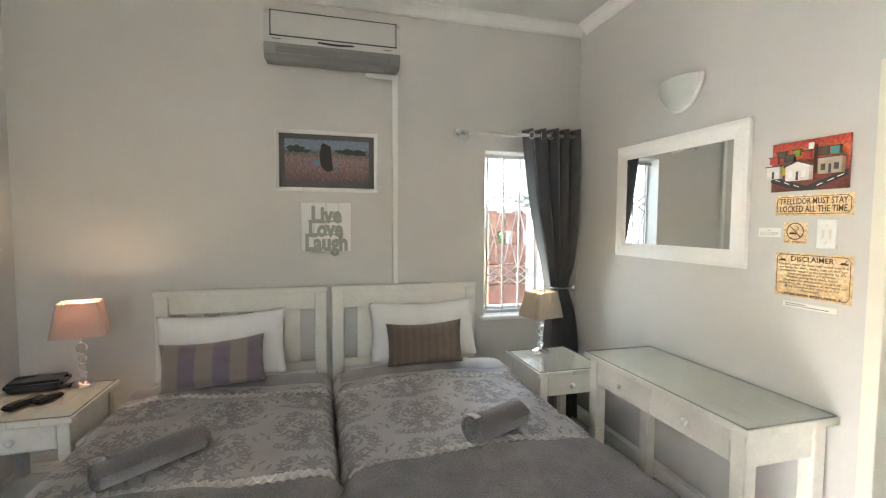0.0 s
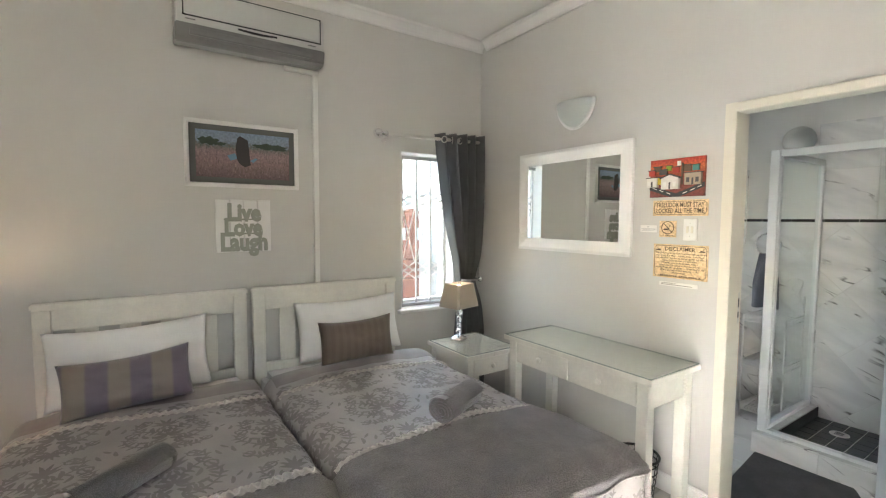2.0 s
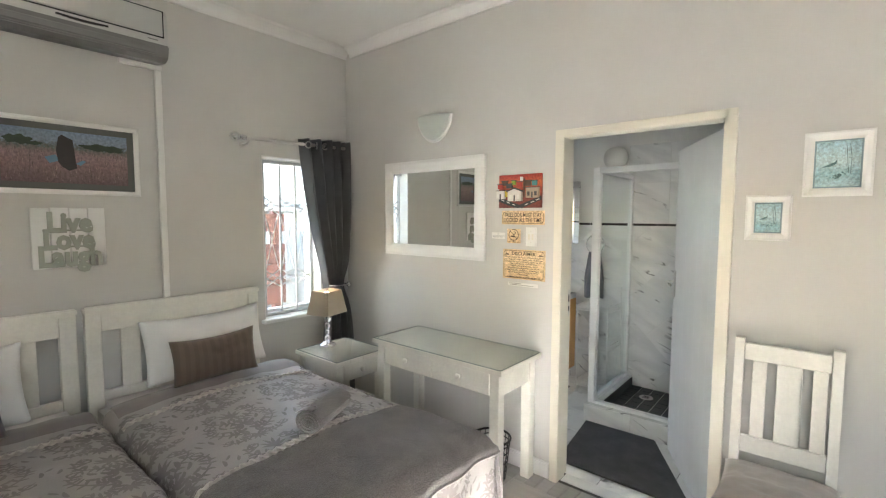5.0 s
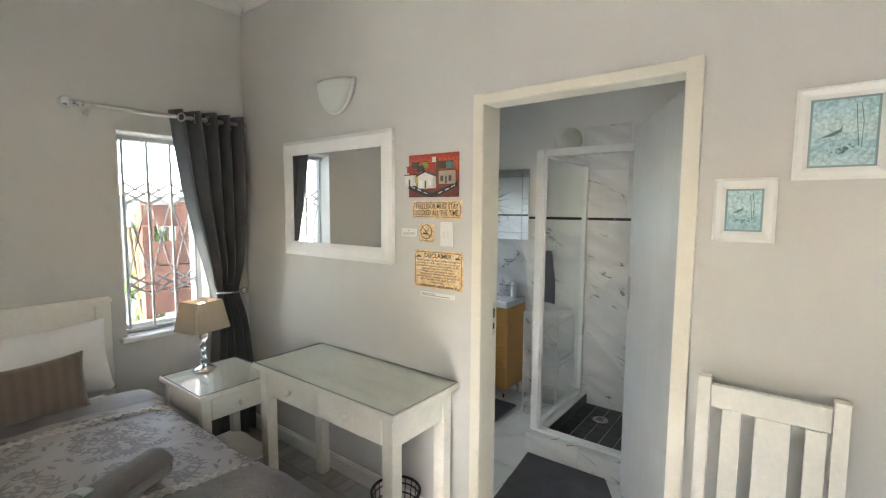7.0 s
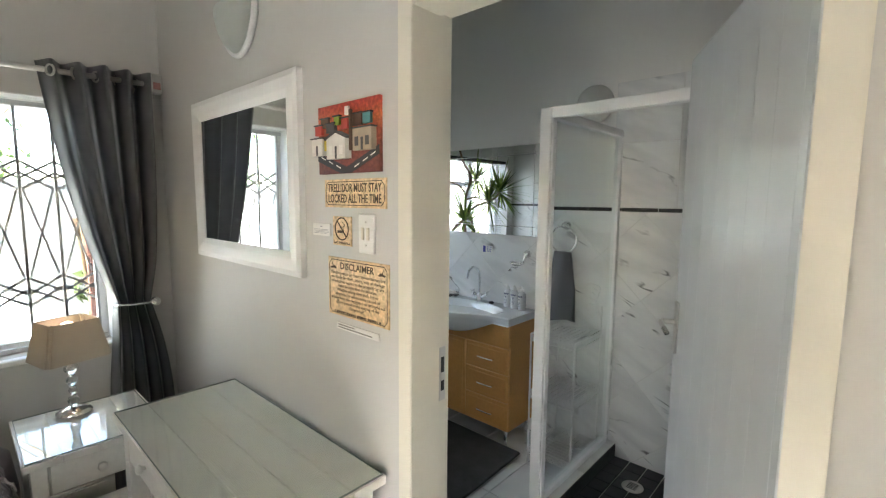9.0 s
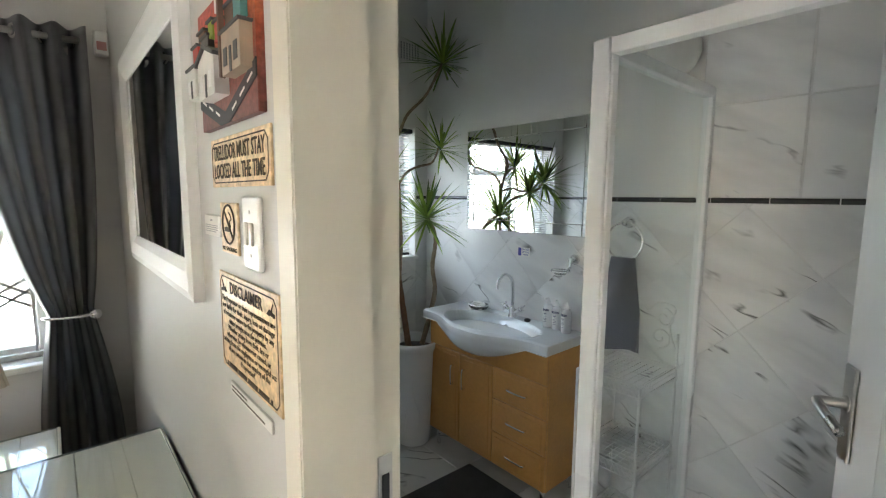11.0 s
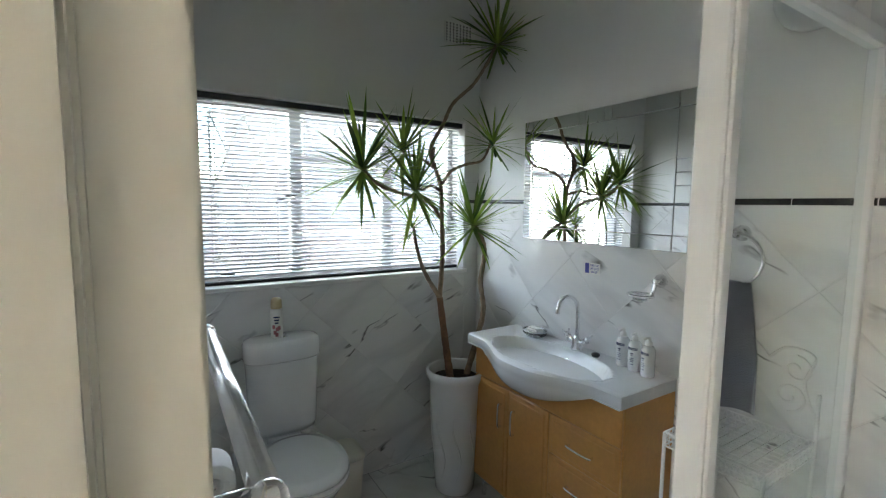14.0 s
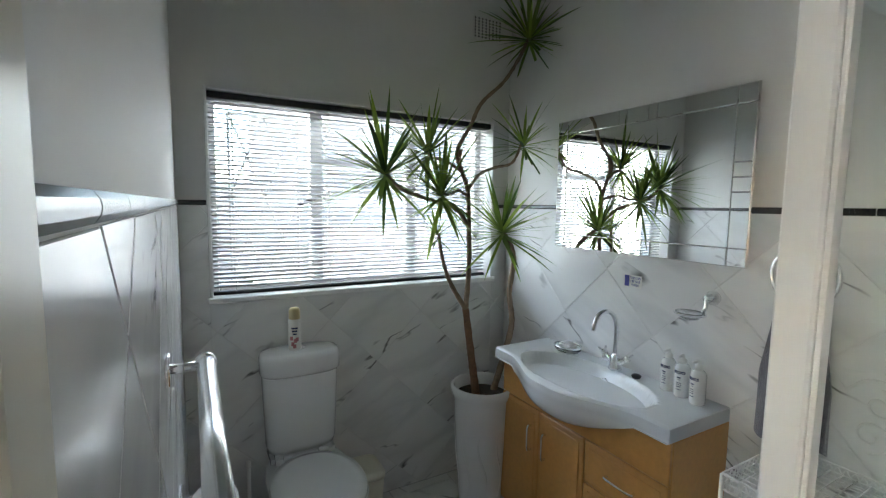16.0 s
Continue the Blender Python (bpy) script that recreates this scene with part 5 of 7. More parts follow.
part("housing", one_box((-0.028, -0.035, -0.05), (0.022, 0.012, 0.05), 0.006), PLASTIC, sensor)
part("lens", one_box((-0.020, -0.038, -0.03), (0.014, -0.034, 0.005), 0.003), material("pink_sensor_lens", (0.55, 0.28, 0.25), 0.3, vary=0.05), sensor)

GOLD = bands("brushed_gold_plate", [(0.0, (0.66, 0.46, 0.24)), (0.4, (0.72, 0.52, 0.29)), (0.7, (0.77, 0.59, 0.36)), (1.0, (0.67, 0.47, 0.25))], size=0.25, warp=0.03, rough=0.4)


def border(bm, w, h, r, y):
    """A thin ruled border with cut corners."""
    for (x0, z0), (x1, z1) in zip([(-w + r, -h), (w - r, -h), (w, -h + r), (w, h - r), (w - r, h), (-w + r, h), (-w, h - r), (-w, -h + r)], [(w - r, -h), (w, -h + r), (w, h - r), (w - r, h), (-w + r, h), (-w, h - r), (-w, -h + r), (-w + r, -h)]):
        d = Vector((x1 - x0, 0, z1 - z0))
        box(bm, (0, y - 0.0006, -0.0011), (d.length, y, 0.0011), 0, m=pose(x0, 0, z0, 0, -math.degrees(math.atan2(d.z, d.x)), 0))


def notice(name, y, z, w, h, label, lines, plate=None, edge=True):
    n = thing(name, (X1, y, z), label, "sign", turn=-90)
    part("plate", one_box((-w / 2, -0.005, -h / 2), (w / 2, -0.0005, h / 2), 0.001), plate or GOLD, n)
    bm = B()
    if edge:
        border(bm, w / 2 - 0.008, h / 2 - 0.008, 0.012, -0.0052)
    for text, x, zz, size, width in lines:
        words(bm, text, size, pose(x, -0.0058, zz), 0.0003, width, bold=size * (0.012 if size > 0.02 else 0.0))
    part("lettering", bm, INK, n)
    return n


notice("notice_sign", 1.993, 1.594, 0.30, 0.086, "gold notice plate with dark capital lettering on the wall",
       [("TRELLIDOR MUST STAY", 0, 0.0155, 0.036, 0.262), ("LOCKED ALL THE TIME", 0, -0.0165, 0.036, 0.258)])
ns = notice("no_smoking_sign", 2.054, 1.4785, 0.096, 0.09, "small gold no smoking plate on the wall", [("NO SMOKING", 0, -0.037, 0.011, 0.08)], edge=False)
bm = B()
tube(bm, [(0.034 * math.cos(a), -0.0055, 0.007 + 0.034 * math.sin(a)) for a in [2 * math.pi * k / 28 for k in range(28)]], 0.0019, 6, closed=True)
tube(bm, [(-0.023, -0.0055, 0.031), (0.023, -0.0055, -0.017)], 0.0019, 6)
box(bm, (-0.022, -0.0062, -0.006), (0.004, -0.0052, 0.002), 0)
box(bm, (0.006, -0.0062, -0.006), (0.009, -0.0052, 0.002), 0)
tube(bm, smooth_curve([(0.012, -0.0055, 0.002), (0.006, -0.0055, 0.012), (0.016, -0.0055, 0.018), (0.004, -0.0055, 0.028)], 5), 0.0011, 5)
part("symbol", bm, INK, ns)
dl = ["The Proprietor or their representatives are", "not liable for theft, injury, loss or damage", "of whatever nature to the property by any", "visitor brought upon the premises.", "Whether arising from theft, fire or", "otherwise, by whomsoever caused, or", "arising from the negligence or wrongful act", "of any person in the employ of the", "Proprietor!"]
wd = [0.268, 0.262, 0.256, 0.19, 0.205, 0.222, 0.264, 0.212, 0.07]
dn = notice("disclaimer_sign", 1.982, 1.302, 0.298, 0.186, "gold disclaimer plate with dark lettering on the wall",
            [("DISCLAIMER", 0, 0.067, 0.030, 0.165)] + [(t, 0, 0.044 - 0.0133 * k, 0.0142, w) for k, (t, w) in enumerate(zip(dl, wd))])
bm = B()
for k in range(22):
    box(bm, (-0.115 + k * 0.0105, -0.0062, -0.083), (-0.115 + k * 0.0105 + (0.0075 if k % 5 else 0.003), -0.0052, -0.0765), 0)
tagged(part("print_bars", bm, INK, dn), kind="stuff")
for s in (-1, 1):
    bm = B()
    outline(bm, [(s * 0.10, 0.058), (s * 0.118, 0.064), (s * 0.128, 0.078), (s * 0.122, 0.064), (s * 0.112, 0.056)], -0.001, "y", -0.0052)
    outline(bm, [(s * 0.104, 0.06), (s * 0.132, 0.056), (s * 0.135, 0.061), (s * 0.112, 0.066)], -0.001, "y", -0.0052)
    part("ornament", bm, INK, dn)
st = notice("paper_label", 1.985, 1.176, 0.21, 0.022, "white printed paper strip stuck on the wall", [], PAPER, False)
bm = B()
for r in range(2):
    for k in range(12 if r else 6):
        box(bm, (-0.095 + k * 0.0145, -0.0058, 0.003 - 0.008 * r), (-0.095 + k * 0.0145 + 0.011, -0.0052, 0.006 - 0.008 * r), 0)
part("print_bars", bm, INK, st)
st = notice("paper_label", 2.167, 1.478, 0.10, 0.04, "small white printed paper label stuck on the wall", [], PAPER, False)
bm = B()
for r in range(4):
    box(bm, (-0.042, -0.0058, 0.0 - 0.004 * r), (0.042 - 0.012 * (r == 3), -0.0052, 0.0014 - 0.004 * r), 0)
box(bm, (-0.006, -0.0058, 0.009), (0.006, -0.0052, 0.012), 0)
part("print_bars", bm, material("grey_ink", (0.35, 0.35, 0.36), 0.7), st)
sw = thing("light_switch", (X1, 1.93, 1.477), "white double light switch plate on the wall", "light switch", turn=-90)
part("plate", one_box((-0.036, -0.009, -0.058), (0.036, 0, 0.058), 0.003), PLASTIC, sw)
for x in (-0.012, 0.012):
    part("rocker", one_box((x - 0.006, -0.014, -0.018), (x + 0.006, -0.009, 0.018), 0.002), CREAM, sw)
for z in (-0.034, 0.034):
    bm = B()
    lathe(bm, [(0, 0), (0.003, 0), (0.003, 0.001), (0, 0.0012)], 10, m=pose(0, -0.009, z, 90, 0, 0))
    part("screw", bm, STEEL, sw)

# the raised township picture
RED_SKY = bands("sunset_red_paint", [(0.0, (0.16, 0.045, 0.035)), (0.30, (0.22, 0.06, 0.045)), (0.55, (0.36, 0.075, 0.04)), (0.75, (0.62, 0.16, 0.07)), (0.88, (0.55, 0.09, 0.05)), (1.0, (0.42, 0.05, 0.035))], size=0.21, warp=0.006, rough=0.5)
ASPHALT = material("painted_road", (0.045, 0.045, 0.05), 0.6, vary=0.15)
tp = thing("relief_picture", (X1, 2.012, 1.757), "raised red township street picture in painted card on the wall", "picture", turn=-90)
part("board", one_box((-0.15, -0.012, -0.103), (0.15, 0, 0.103), 0.001), RED_SKY, tp)
bm = B()
outline(bm, [(-0.15, -0.035), (-0.15, -0.062), (-0.03, -0.103), (0.02, -0.103), (0.15, -0.055), (0.15, -0.03), (0.0, -0.085)], -0.002, "y", -0.0122)
road = part("road", bm, ASPHALT, tp)
bm = B()
for x, z, a in ((-0.12, -0.055, 22), (-0.08, -0.069, 22), (-0.04, -0.083, 22), (0.05, -0.082, -22), (0.09, -0.067, -22), (0.125, -0.053, -22)):
    bm = B()
    box(bm, (-0.012, -0.0148, -0.0018), (0.012, -0.0142, 0.0018), 0, m=pose(x, 0, z, 0, a, 0))
    part("road_marking", bm, PAPER, road)
HOUSE = {c: material("card_" + c, v, 0.6, vary=0.1, scale=20) for c, v in (("white", (0.72, 0.70, 0.66)), ("yellow", (0.60, 0.46, 0.06)), ("tan", (0.42, 0.34, 0.25)), ("red", (0.5, 0.07, 0.05)), ("green", (0.30, 0.42, 0.06)), ("grey", (0.09, 0.085, 0.085)), ("teal", (0.10, 0.30, 0.30)), ("brown", (0.16, 0.10, 0.07)))}
for x, z, w, h, d, c, roof in ((-0.025, -0.03, 0.095, 0.062, 0.022, "white", 1), (-0.128, -0.022, 0.058, 0.05, 0.02, "white", 0), (0.095, -0.012, 0.085, 0.06, 0.018, "tan", 0), (-0.082, -0.015, 0.03, 0.038, 0.014, "yellow", 0),
                         (-0.135, 0.03, 0.035, 0.028, 0.01, "red", 0), (-0.07, 0.032, 0.042, 0.026, 0.01, "grey", 0), (-0.04, 0.052, 0.026, 0.024, 0.008, "green", 0), (0.0, 0.04, 0.032, 0.03, 0.008, "red", 0),
                         (0.06, 0.045, 0.04, 0.032, 0.008, "brown", 0), (0.105, 0.045, 0.032, 0.028, 0.01, "teal", 0), (-0.105, 0.05, 0.04, 0.026, 0.006, "brown", 0)):
    bm = B()
    pts = [(x - w / 2, z - h / 2), (x + w / 2, z - h / 2), (x + w / 2, z + h / 2)] + ([(x, z + h / 2 + 0.016)] if roof else []) + [(x - w / 2, z + h / 2)]
    outline(bm, pts, -d, "y", -0.0122)
    hs = part("card_house", bm, HOUSE[c], tp)
    bm = B()
    if roof:
        for s in (-1, 1):
            box(bm, (0, -0.0122 - d - 0.004, -0.003), (w * 0.62, -0.0122, 0.003), 0, m=pose(x, 0, z + h / 2 + 0.017, 0, 20 if s > 0 else 160, 0))
    else:
        box(bm, (x - w / 2 - 0.004, -0.0122 - d - 0.003, z + h / 2), (x + w / 2 + 0.004, -0.0122, z + h / 2 + 0.004), 0)
    part("card_roof", bm, HOUSE["grey"], hs)
    if w > 0.05:
        bm = B()
        box(bm, (x - 0.004, -0.0122 - d - 0.001, z - h / 2), (x + 0.005, -0.0122 - d, z + 0.005), 0)
        part("card_door", bm, HOUSE["grey"], hs)
        bm = B()
        for s in (-1, 1):
            bm = B()
            box(bm, (x + s * w * 0.28 - 0.008, -0.0122 - d - 0.001, z - h * 0.3), (x + s * w * 0.28 + 0.008, -0.0122 - d, z + h * 0.12), 0)
            part("card_window", bm, HOUSE["grey"] if c == "tan" else PLASTIC, hs)
part("card_pole", one_box((0.035, -0.03, -0.04), (0.043, -0.022, 0.075), 0), HOUSE["brown"], tp)
part("card_sign", one_box((0.01, -0.026, 0.062), (0.028, -0.02, 0.086), 0), PAPER, tp)

# ---- lamps on the side tables ----
SHADE_GREY = cloth_shade("taupe_shade_cloth", (0.50, 0.45, 0.38), 0.30)
SHADE_PINK = cloth_shade("rose_shade_cloth", (0.52, 0.40, 0.36), 0.30)
BULB = glow("warm_bulb", (1.0, 0.74, 0.5), 0.35, (1, 1, 1))


def table_lamp(at, mat, w0, w1, h, z0, power, turn, label, col):
    t = thing("table_lamp", at, label, "table lamp", "bedside lamps", turn=turn)
    bm = B()
    lathe(bm, [(0, 0), (0.062, 0), (0.064, 0.008), (0.05, 0.018), (0.028, 0.028), (0.012, 0.035), (0, 0.036)], 28)
    part("base", bm, CHROME, t)
    z = 0.034
    rod_pts = [(0, 0, 0.02), (0, 0, z0 + 0.09)]
    for k in range(4):
        r = (0.022, 0.016, 0.021, 0.026)[k]
        bm = B()
        lathe(bm, [(r * math.sin(math.pi * q / 10), z + r - r * math.cos(math.pi * q / 10)) for q in range(11)], 20)
        part("crystal_ball", bm, CRYSTAL, t)
        bm = B()
        lathe(bm, [(0.0, z + 2 * r - 0.003), (0.014, z + 2 * r - 0.002), (0.014, z + 2 * r + 0.005), (0.0, z + 2 * r + 0.006)], 16)
        part("collar", bm, CHROME, t)
        z += 2 * r + 0.007
    bm = B()
    tube(bm, [(0, 0, z), (0, 0, z0 + 0.06)], 0.008, 10)
    tube(bm, [(0, 0, z0 + 0.05), (0, 0, z0 + 0.09)], 0.015, 12)
    part("stem", bm, CHROME, t)
    bm = B()
    tt = bmesh.new()
    lo = [tt.verts.new((sx * w0 / 2, sy * w0 * 0.42, z0)) for sx, sy in ((-1, -1), (1, -1), (1, 1), (-1, 1))]
    hi = [tt.verts.new((sx * w1 / 2, sy * w1 * 0.42, z0 + h)) for sx, sy in ((-1, -1), (1, -1), (1, 1), (-1, 1))]
    for k in range(4):
        tt.faces.new((lo[k], lo[(k + 1) % 4], hi[(k + 1) % 4], hi[k]))
    bmesh.ops.bevel(tt, geom=[e for e in tt.edges if abs(e.verts[0].co.z - e.verts[1].co.z) > 0.05], offset=0.012, segments=3, affect="EDGES")
    bmesh.ops.solidify(tt, geom=tt.faces[:], thickness=0.002)
    join(bm, tt)
    shade = part("shade", bm, mat, t, "square tapered cloth shade")
    bm = B()
    lathe(bm, [(0.0, z0 + 0.085), (0.012, z0 + 0.09), (0.026, z0 + 0.125), (0.02, z0 + 0.15), (0, z0 + 0.158)], 16)
    b = part("bulb", bm, BULB, t)
    b.visible_shadow = False
    lamp = new("lamp_light", bpy.data.lights.new("lamp_light", "POINT"))
    lamp.data.energy, lamp.data.color, lamp.data.shadow_soft_size = power, col, 0.03
    lamp.matrix_world = Matrix.Translation((at[0], at[1], at[2] + z0 + 0.125))
    return t


table_lamp((1.50, 3.30, 0.653), SHADE_GREY, 0.235, 0.175, 0.165, 0.245, 0.010, 14, "crystal ball lamp with a taupe cloth shade, switched on", (1.0, 0.72, 0.42))
table_lamp((-1.115, 3.36, 0.653), SHADE_PINK, 0.238, 0.176, 0.172, 0.27, 0.044, 14, "crystal ball lamp with a rose cloth shade, switched on", (1.0, 0.68, 0.42))

# ---- small things in the bedroom ----
sb = thing("set_top_box", (-1.315, 3.37, 0.653), "black plastic set-top box on the lamp table", "set-top box", turn=8)
part("body", one_box((-0.12, -0.075, 0.006), (0.12, 0.075, 0.052), 0.02), BLACK, sb)
part("front_strip", one_box((-0.09, -0.0765, 0.016), (0.09, -0.0745, 0.034), 0.001), DARK, sb)
for x in (-0.085, 0.085):
    part("foot", one_box((x - 0.015, -0.05, 0), (x + 0.015, 0.05, 0.008), 0.001), DARK, sb)
for x, y, a, L in ((-1.255, 3.13, -20, 0.17), (-1.175, 3.165, -28, 0.12)):
    rc = thing("remote_control", (x, y, 0.653), "black remote control lying on the lamp table", "remote control", "remotes", turn=a)
    part("body", one_box((-0.024, -L / 2, 0), (0.024, L / 2, 0.024), 0.008), BLACK, rc)
    for r in range(4):
        for c in range(3):
            part("button", one_box((-0.017 + c * 0.012, -L / 2 + 0.02 + r * 0.018, 0.0235), (-0.009 + c * 0.012, -L / 2 + 0.03 + r * 0.018, 0.0265), 0.001), DARK, rc)


def towel_roll(at, turn, L, r, label, card):
    t = thing("rolled_towel", at, label, "towel", "rolled towels", turn=turn)
    bm = B()
    def roll(u, v):
        a = u * 2 * math.pi * 4.2
        q = r * (0.04 + 0.96 * u) * (1 + 0.03 * noise.noise(Vector((math.cos(a) * 2, math.sin(a) * 2, v * 4))))
        return ((v - 0.5) * L * (1 + 0.03 * math.sin(a)), q * math.sin(a) * 1.1, r * 0.9 + q * math.cos(a) * 0.9)
    sheet(bm, 130, 26, roll, 0.008)
    tube(bm, [(-0.47 * L, 0, 0), (0.47 * L, 0, 0)], r * 0.9, 24, m=Matrix.Translation((0, 0, r * 0.9)) @ Matrix.Diagonal((1, 1.06, 0.87, 1)))
    part("cloth", bm, TOWEL, t)
    bm = B()
    def fold(u, v):
        a = (u - 0.5) * 1.3 - 0.3
        q = r * 1.06
        return ((0.5 - 0.13 * v) * L * 1.03, q * math.sin(a) * 1.1, r * 0.9 + q * math.cos(a) * 0.9)
    if card:
        sheet(bm, 12, 3, fold, 0.003)
        part("cloth_tag", bm, COTTON, t, "small white flannel tucked at the end")
    return t


towel_roll((-0.50, 2.405, 0.628), 220, 0.36, 0.058, "grey rolled towel with a white flannel lying on the bed", True)
towel_roll((0.79, 2.335, 0.625), 204, 0.28, 0.066, "grey rolled towel with a white flannel lying on the bed", True)

WIRE = material("black_wire", (0.02, 0.02, 0.02), 0.45, vary=0.1)
wb = thing("wire_bin", (1.80, 2.06, 0), "round black metal waste bin under the desk", "waste bin")
bm = B()
tube(bm, [(0.115 * math.cos(a), 0.115 * math.sin(a), 0.255) for a in [2 * math.pi * k / 32 for k in range(32)]], 0.007, 8, closed=True)
part("rim", bm, WIRE, wb)
bm = B()
lathe(bm, [(0, 0.0), (0.088, 0.0), (0.09, 0.012), (0.0, 0.013)], 28)
part("bottom", bm, WIRE, wb)
for z, r in ((0.06, 0.093), (0.12, 0.10), (0.18, 0.106), (0.225, 0.11)):
    bm = B()
    tube(bm, [(r * math.cos(a), r * math.sin(a), z) for a in [2 * math.pi * k / 32 for k in range(32)]], 0.0035, 6, closed=True)
    part("hoop", bm, WIRE, wb)
for k in range(20):
    a = 2 * math.pi * k / 20
    bm = B()
    tube(bm, [(0.089 * math.cos(a), 0.089 * math.sin(a), 0.005), (0.114 * math.cos(a), 0.114 * math.sin(a), 0.255)], 0.0025, 5)
    part("wire", bm, WIRE, wb)
cd = thing("power_cord", (-1.18, 3.48, 0.0), "thin black power cord hanging behind the lamp table", "cable")
bm = B()
tube(bm, smooth_curve([(0.07, -0.02, 0.645), (0.08, 0.06, 0.5), (0.075, 0.05, 0.3), (0.12, 0.0, 0.12), (0.05, -0.05, 0.008), (-0.15, -0.02, 0.006)], 8), 0.003, 6)
part("cord", bm, BLACK, cd)
sk = thing("wall_socket", (-1.40, YN, 0.30), "white wall socket with a black plug behind the table", "socket")
part("plate", one_box((-0.06, -0.01, -0.06), (0.06, 0, 0.06), 0.003), PLASTIC, sk)
part("plug", one_box((-0.025, -0.045, -0.035), (0.025, -0.01, 0.02), 0.006), BLACK, sk)

# ---- bathroom: window, blind ----
win2 = casement("window_2", BWIN, YN + 0.15, [2.738, 3.25], "wide three-light white bathroom window behind a venetian blind", 0)
part("transom", one_box((2.768 - 2.995, -0.03, 0.60), (3.22 - 2.995, 0.03, 0.64), 0.004), WHITE_COOL, win2)
for x, s in ((2.67, 1),):
    bm = B()
    tube(bm, smooth_curve([(x - 2.995 - 0.02, -0.035, 0.40), (x - 2.995 + 0.03, -0.06, 0.43), (x - 2.995 + 0.10, -0.055, 0.45)], 5), 0.008, 8)
    part("casement_catch", bm, BLACK, win2, "black casement catch")
for x in (2.42, 3.60):
    bm = B()
    tube(bm, [(x - 2.995 - 0.03, -0.035, 0.055), (x - 2.995 + 0.03, -0.05, 0.055)], 0.006, 8)
    lathe(bm, [(0, 0), (0.012, 0), (0.008, 0.02), (0, 0.024)], 10, at=(x - 2.995, -0.042, 0.055))
    part("stay_peg", bm, BLACK, win2)
bm = B()
box(bm, (BWIN[0] + 0.0005, YN - 0.014, BWIN[2] + 0.012), (BWIN[0] + 0.012, YN + 0.12, BWIN[3] - 0.002), 0.001)
box(bm, (BWIN[1] - 0.012, YN - 0.014, BWIN[2] + 0.012), (BWIN[1] - 0.0005, YN + 0.12, BWIN[3] - 0.002), 0.001)
box(bm, (BWIN[0] + 0.012, YN - 0.014, BWIN[3] - 0.012), (BWIN[1] - 0.012, YN + 0.12, BWIN[3] - 0.002), 0.001)
box(bm, (BWIN[0] - 0.01, YN - 0.03, BWIN[2] - 0.012), (BWIN[1] + 0.01, YN + 0.12, BWIN[2] + 0.0115), 0.004)
setting("window_reveal_bath", bm, WHITE_COOL, "white painted reveal and sill of the bathroom window", "window reveal")

blind = thing("venetian_blind", (2.98, YN + 0.058, BWIN[3] - 0.02), "white slatted venetian blind lowered over the window", "blind")
part("head_rail", one_box((-0.718, -0.045, -0.022), (0.718, 0.02, 0.006), 0.003), DARK, blind, "dark head rail")
SLAT = material("white_blind_slat", (0.74, 0.75, 0.77), 0.4, vary=0.03)
sl = bmesh.new()
sheet(sl, 2, 4, lambda u, v: ((u - 0.5) * 1.42, (v - 0.5) * 0.024, 0.0025 * math.sin(math.pi * v) - 0.003 * (v - 0.5)), 0.0006)
slat_mesh = bpy.data.meshes.new("slat")
sl.to_mesh(slat_mesh)
sl.free()
slat_mesh.materials.append(SLAT)
NS = 41
for k in range(NS):
    s = new("slat", slat_mesh)
    s.parent = blind
    s.matrix_basis = pose(0, 0, -0.036 - k * 0.0197, 33 + 2.5 * math.sin(k * 1.7), 0, 0.12 * math.sin(k * 2.3))
part("bottom_rail", one_box((-0.712, -0.012, -0.862), (0.712, 0.014, -0.846), 0.003), DARK, blind, "dark bottom rail")
for x in (-0.62, -0.2, 0.2, 0.62):
    bm = B()
    tube(bm, [(x, -0.0135, -0.02), (x, -0.0135, -0.85)], 0.0011, 5)
    tube(bm, [(x, 0.0135, -0.02), (x, 0.0135, -0.85)], 0.0011, 5)
    part("ladder_cord", bm, COTTON, blind)

bars = thing("burglar_bars", (2.995, YN + 0.205, BWIN[2]), "white steel diamond burglar bars outside the bathroom window", "burglar bars")
def bar(a, b, r=0.0065):
    bm = B()
    tube(bm, [(a[0], 0, a[1]), (b[0], 0, b[1])], r, 6)
    # white bars take the greyed silhouette colour to stand out against the bright outside
    part("bar", bm, TRELLIS_GREY, bars)
for x0, x1 in ((-0.64, -0.33), (-0.19, 0.19), (0.33, 0.64)):
    bar((x0, 0.05), (x0, 0.84))
    bar((x1, 0.05), (x1, 0.84))
    bar((x0, 0.06), (x1, 0.06))
    bar((x0, 0.83), (x1, 0.83))
    w = (x1 - x0) / 2
    for k in range(2):
        for r in range(2):
            xa, xb, za, zb = x0 + k * w, x0 + (k + 1) * w, 0.06 + r * 0.385, 0.06 + (r + 1) * 0.385
            bar((xa, za), (xb, zb), 0.006)
            bar((xb, za), (xa, zb), 0.006)

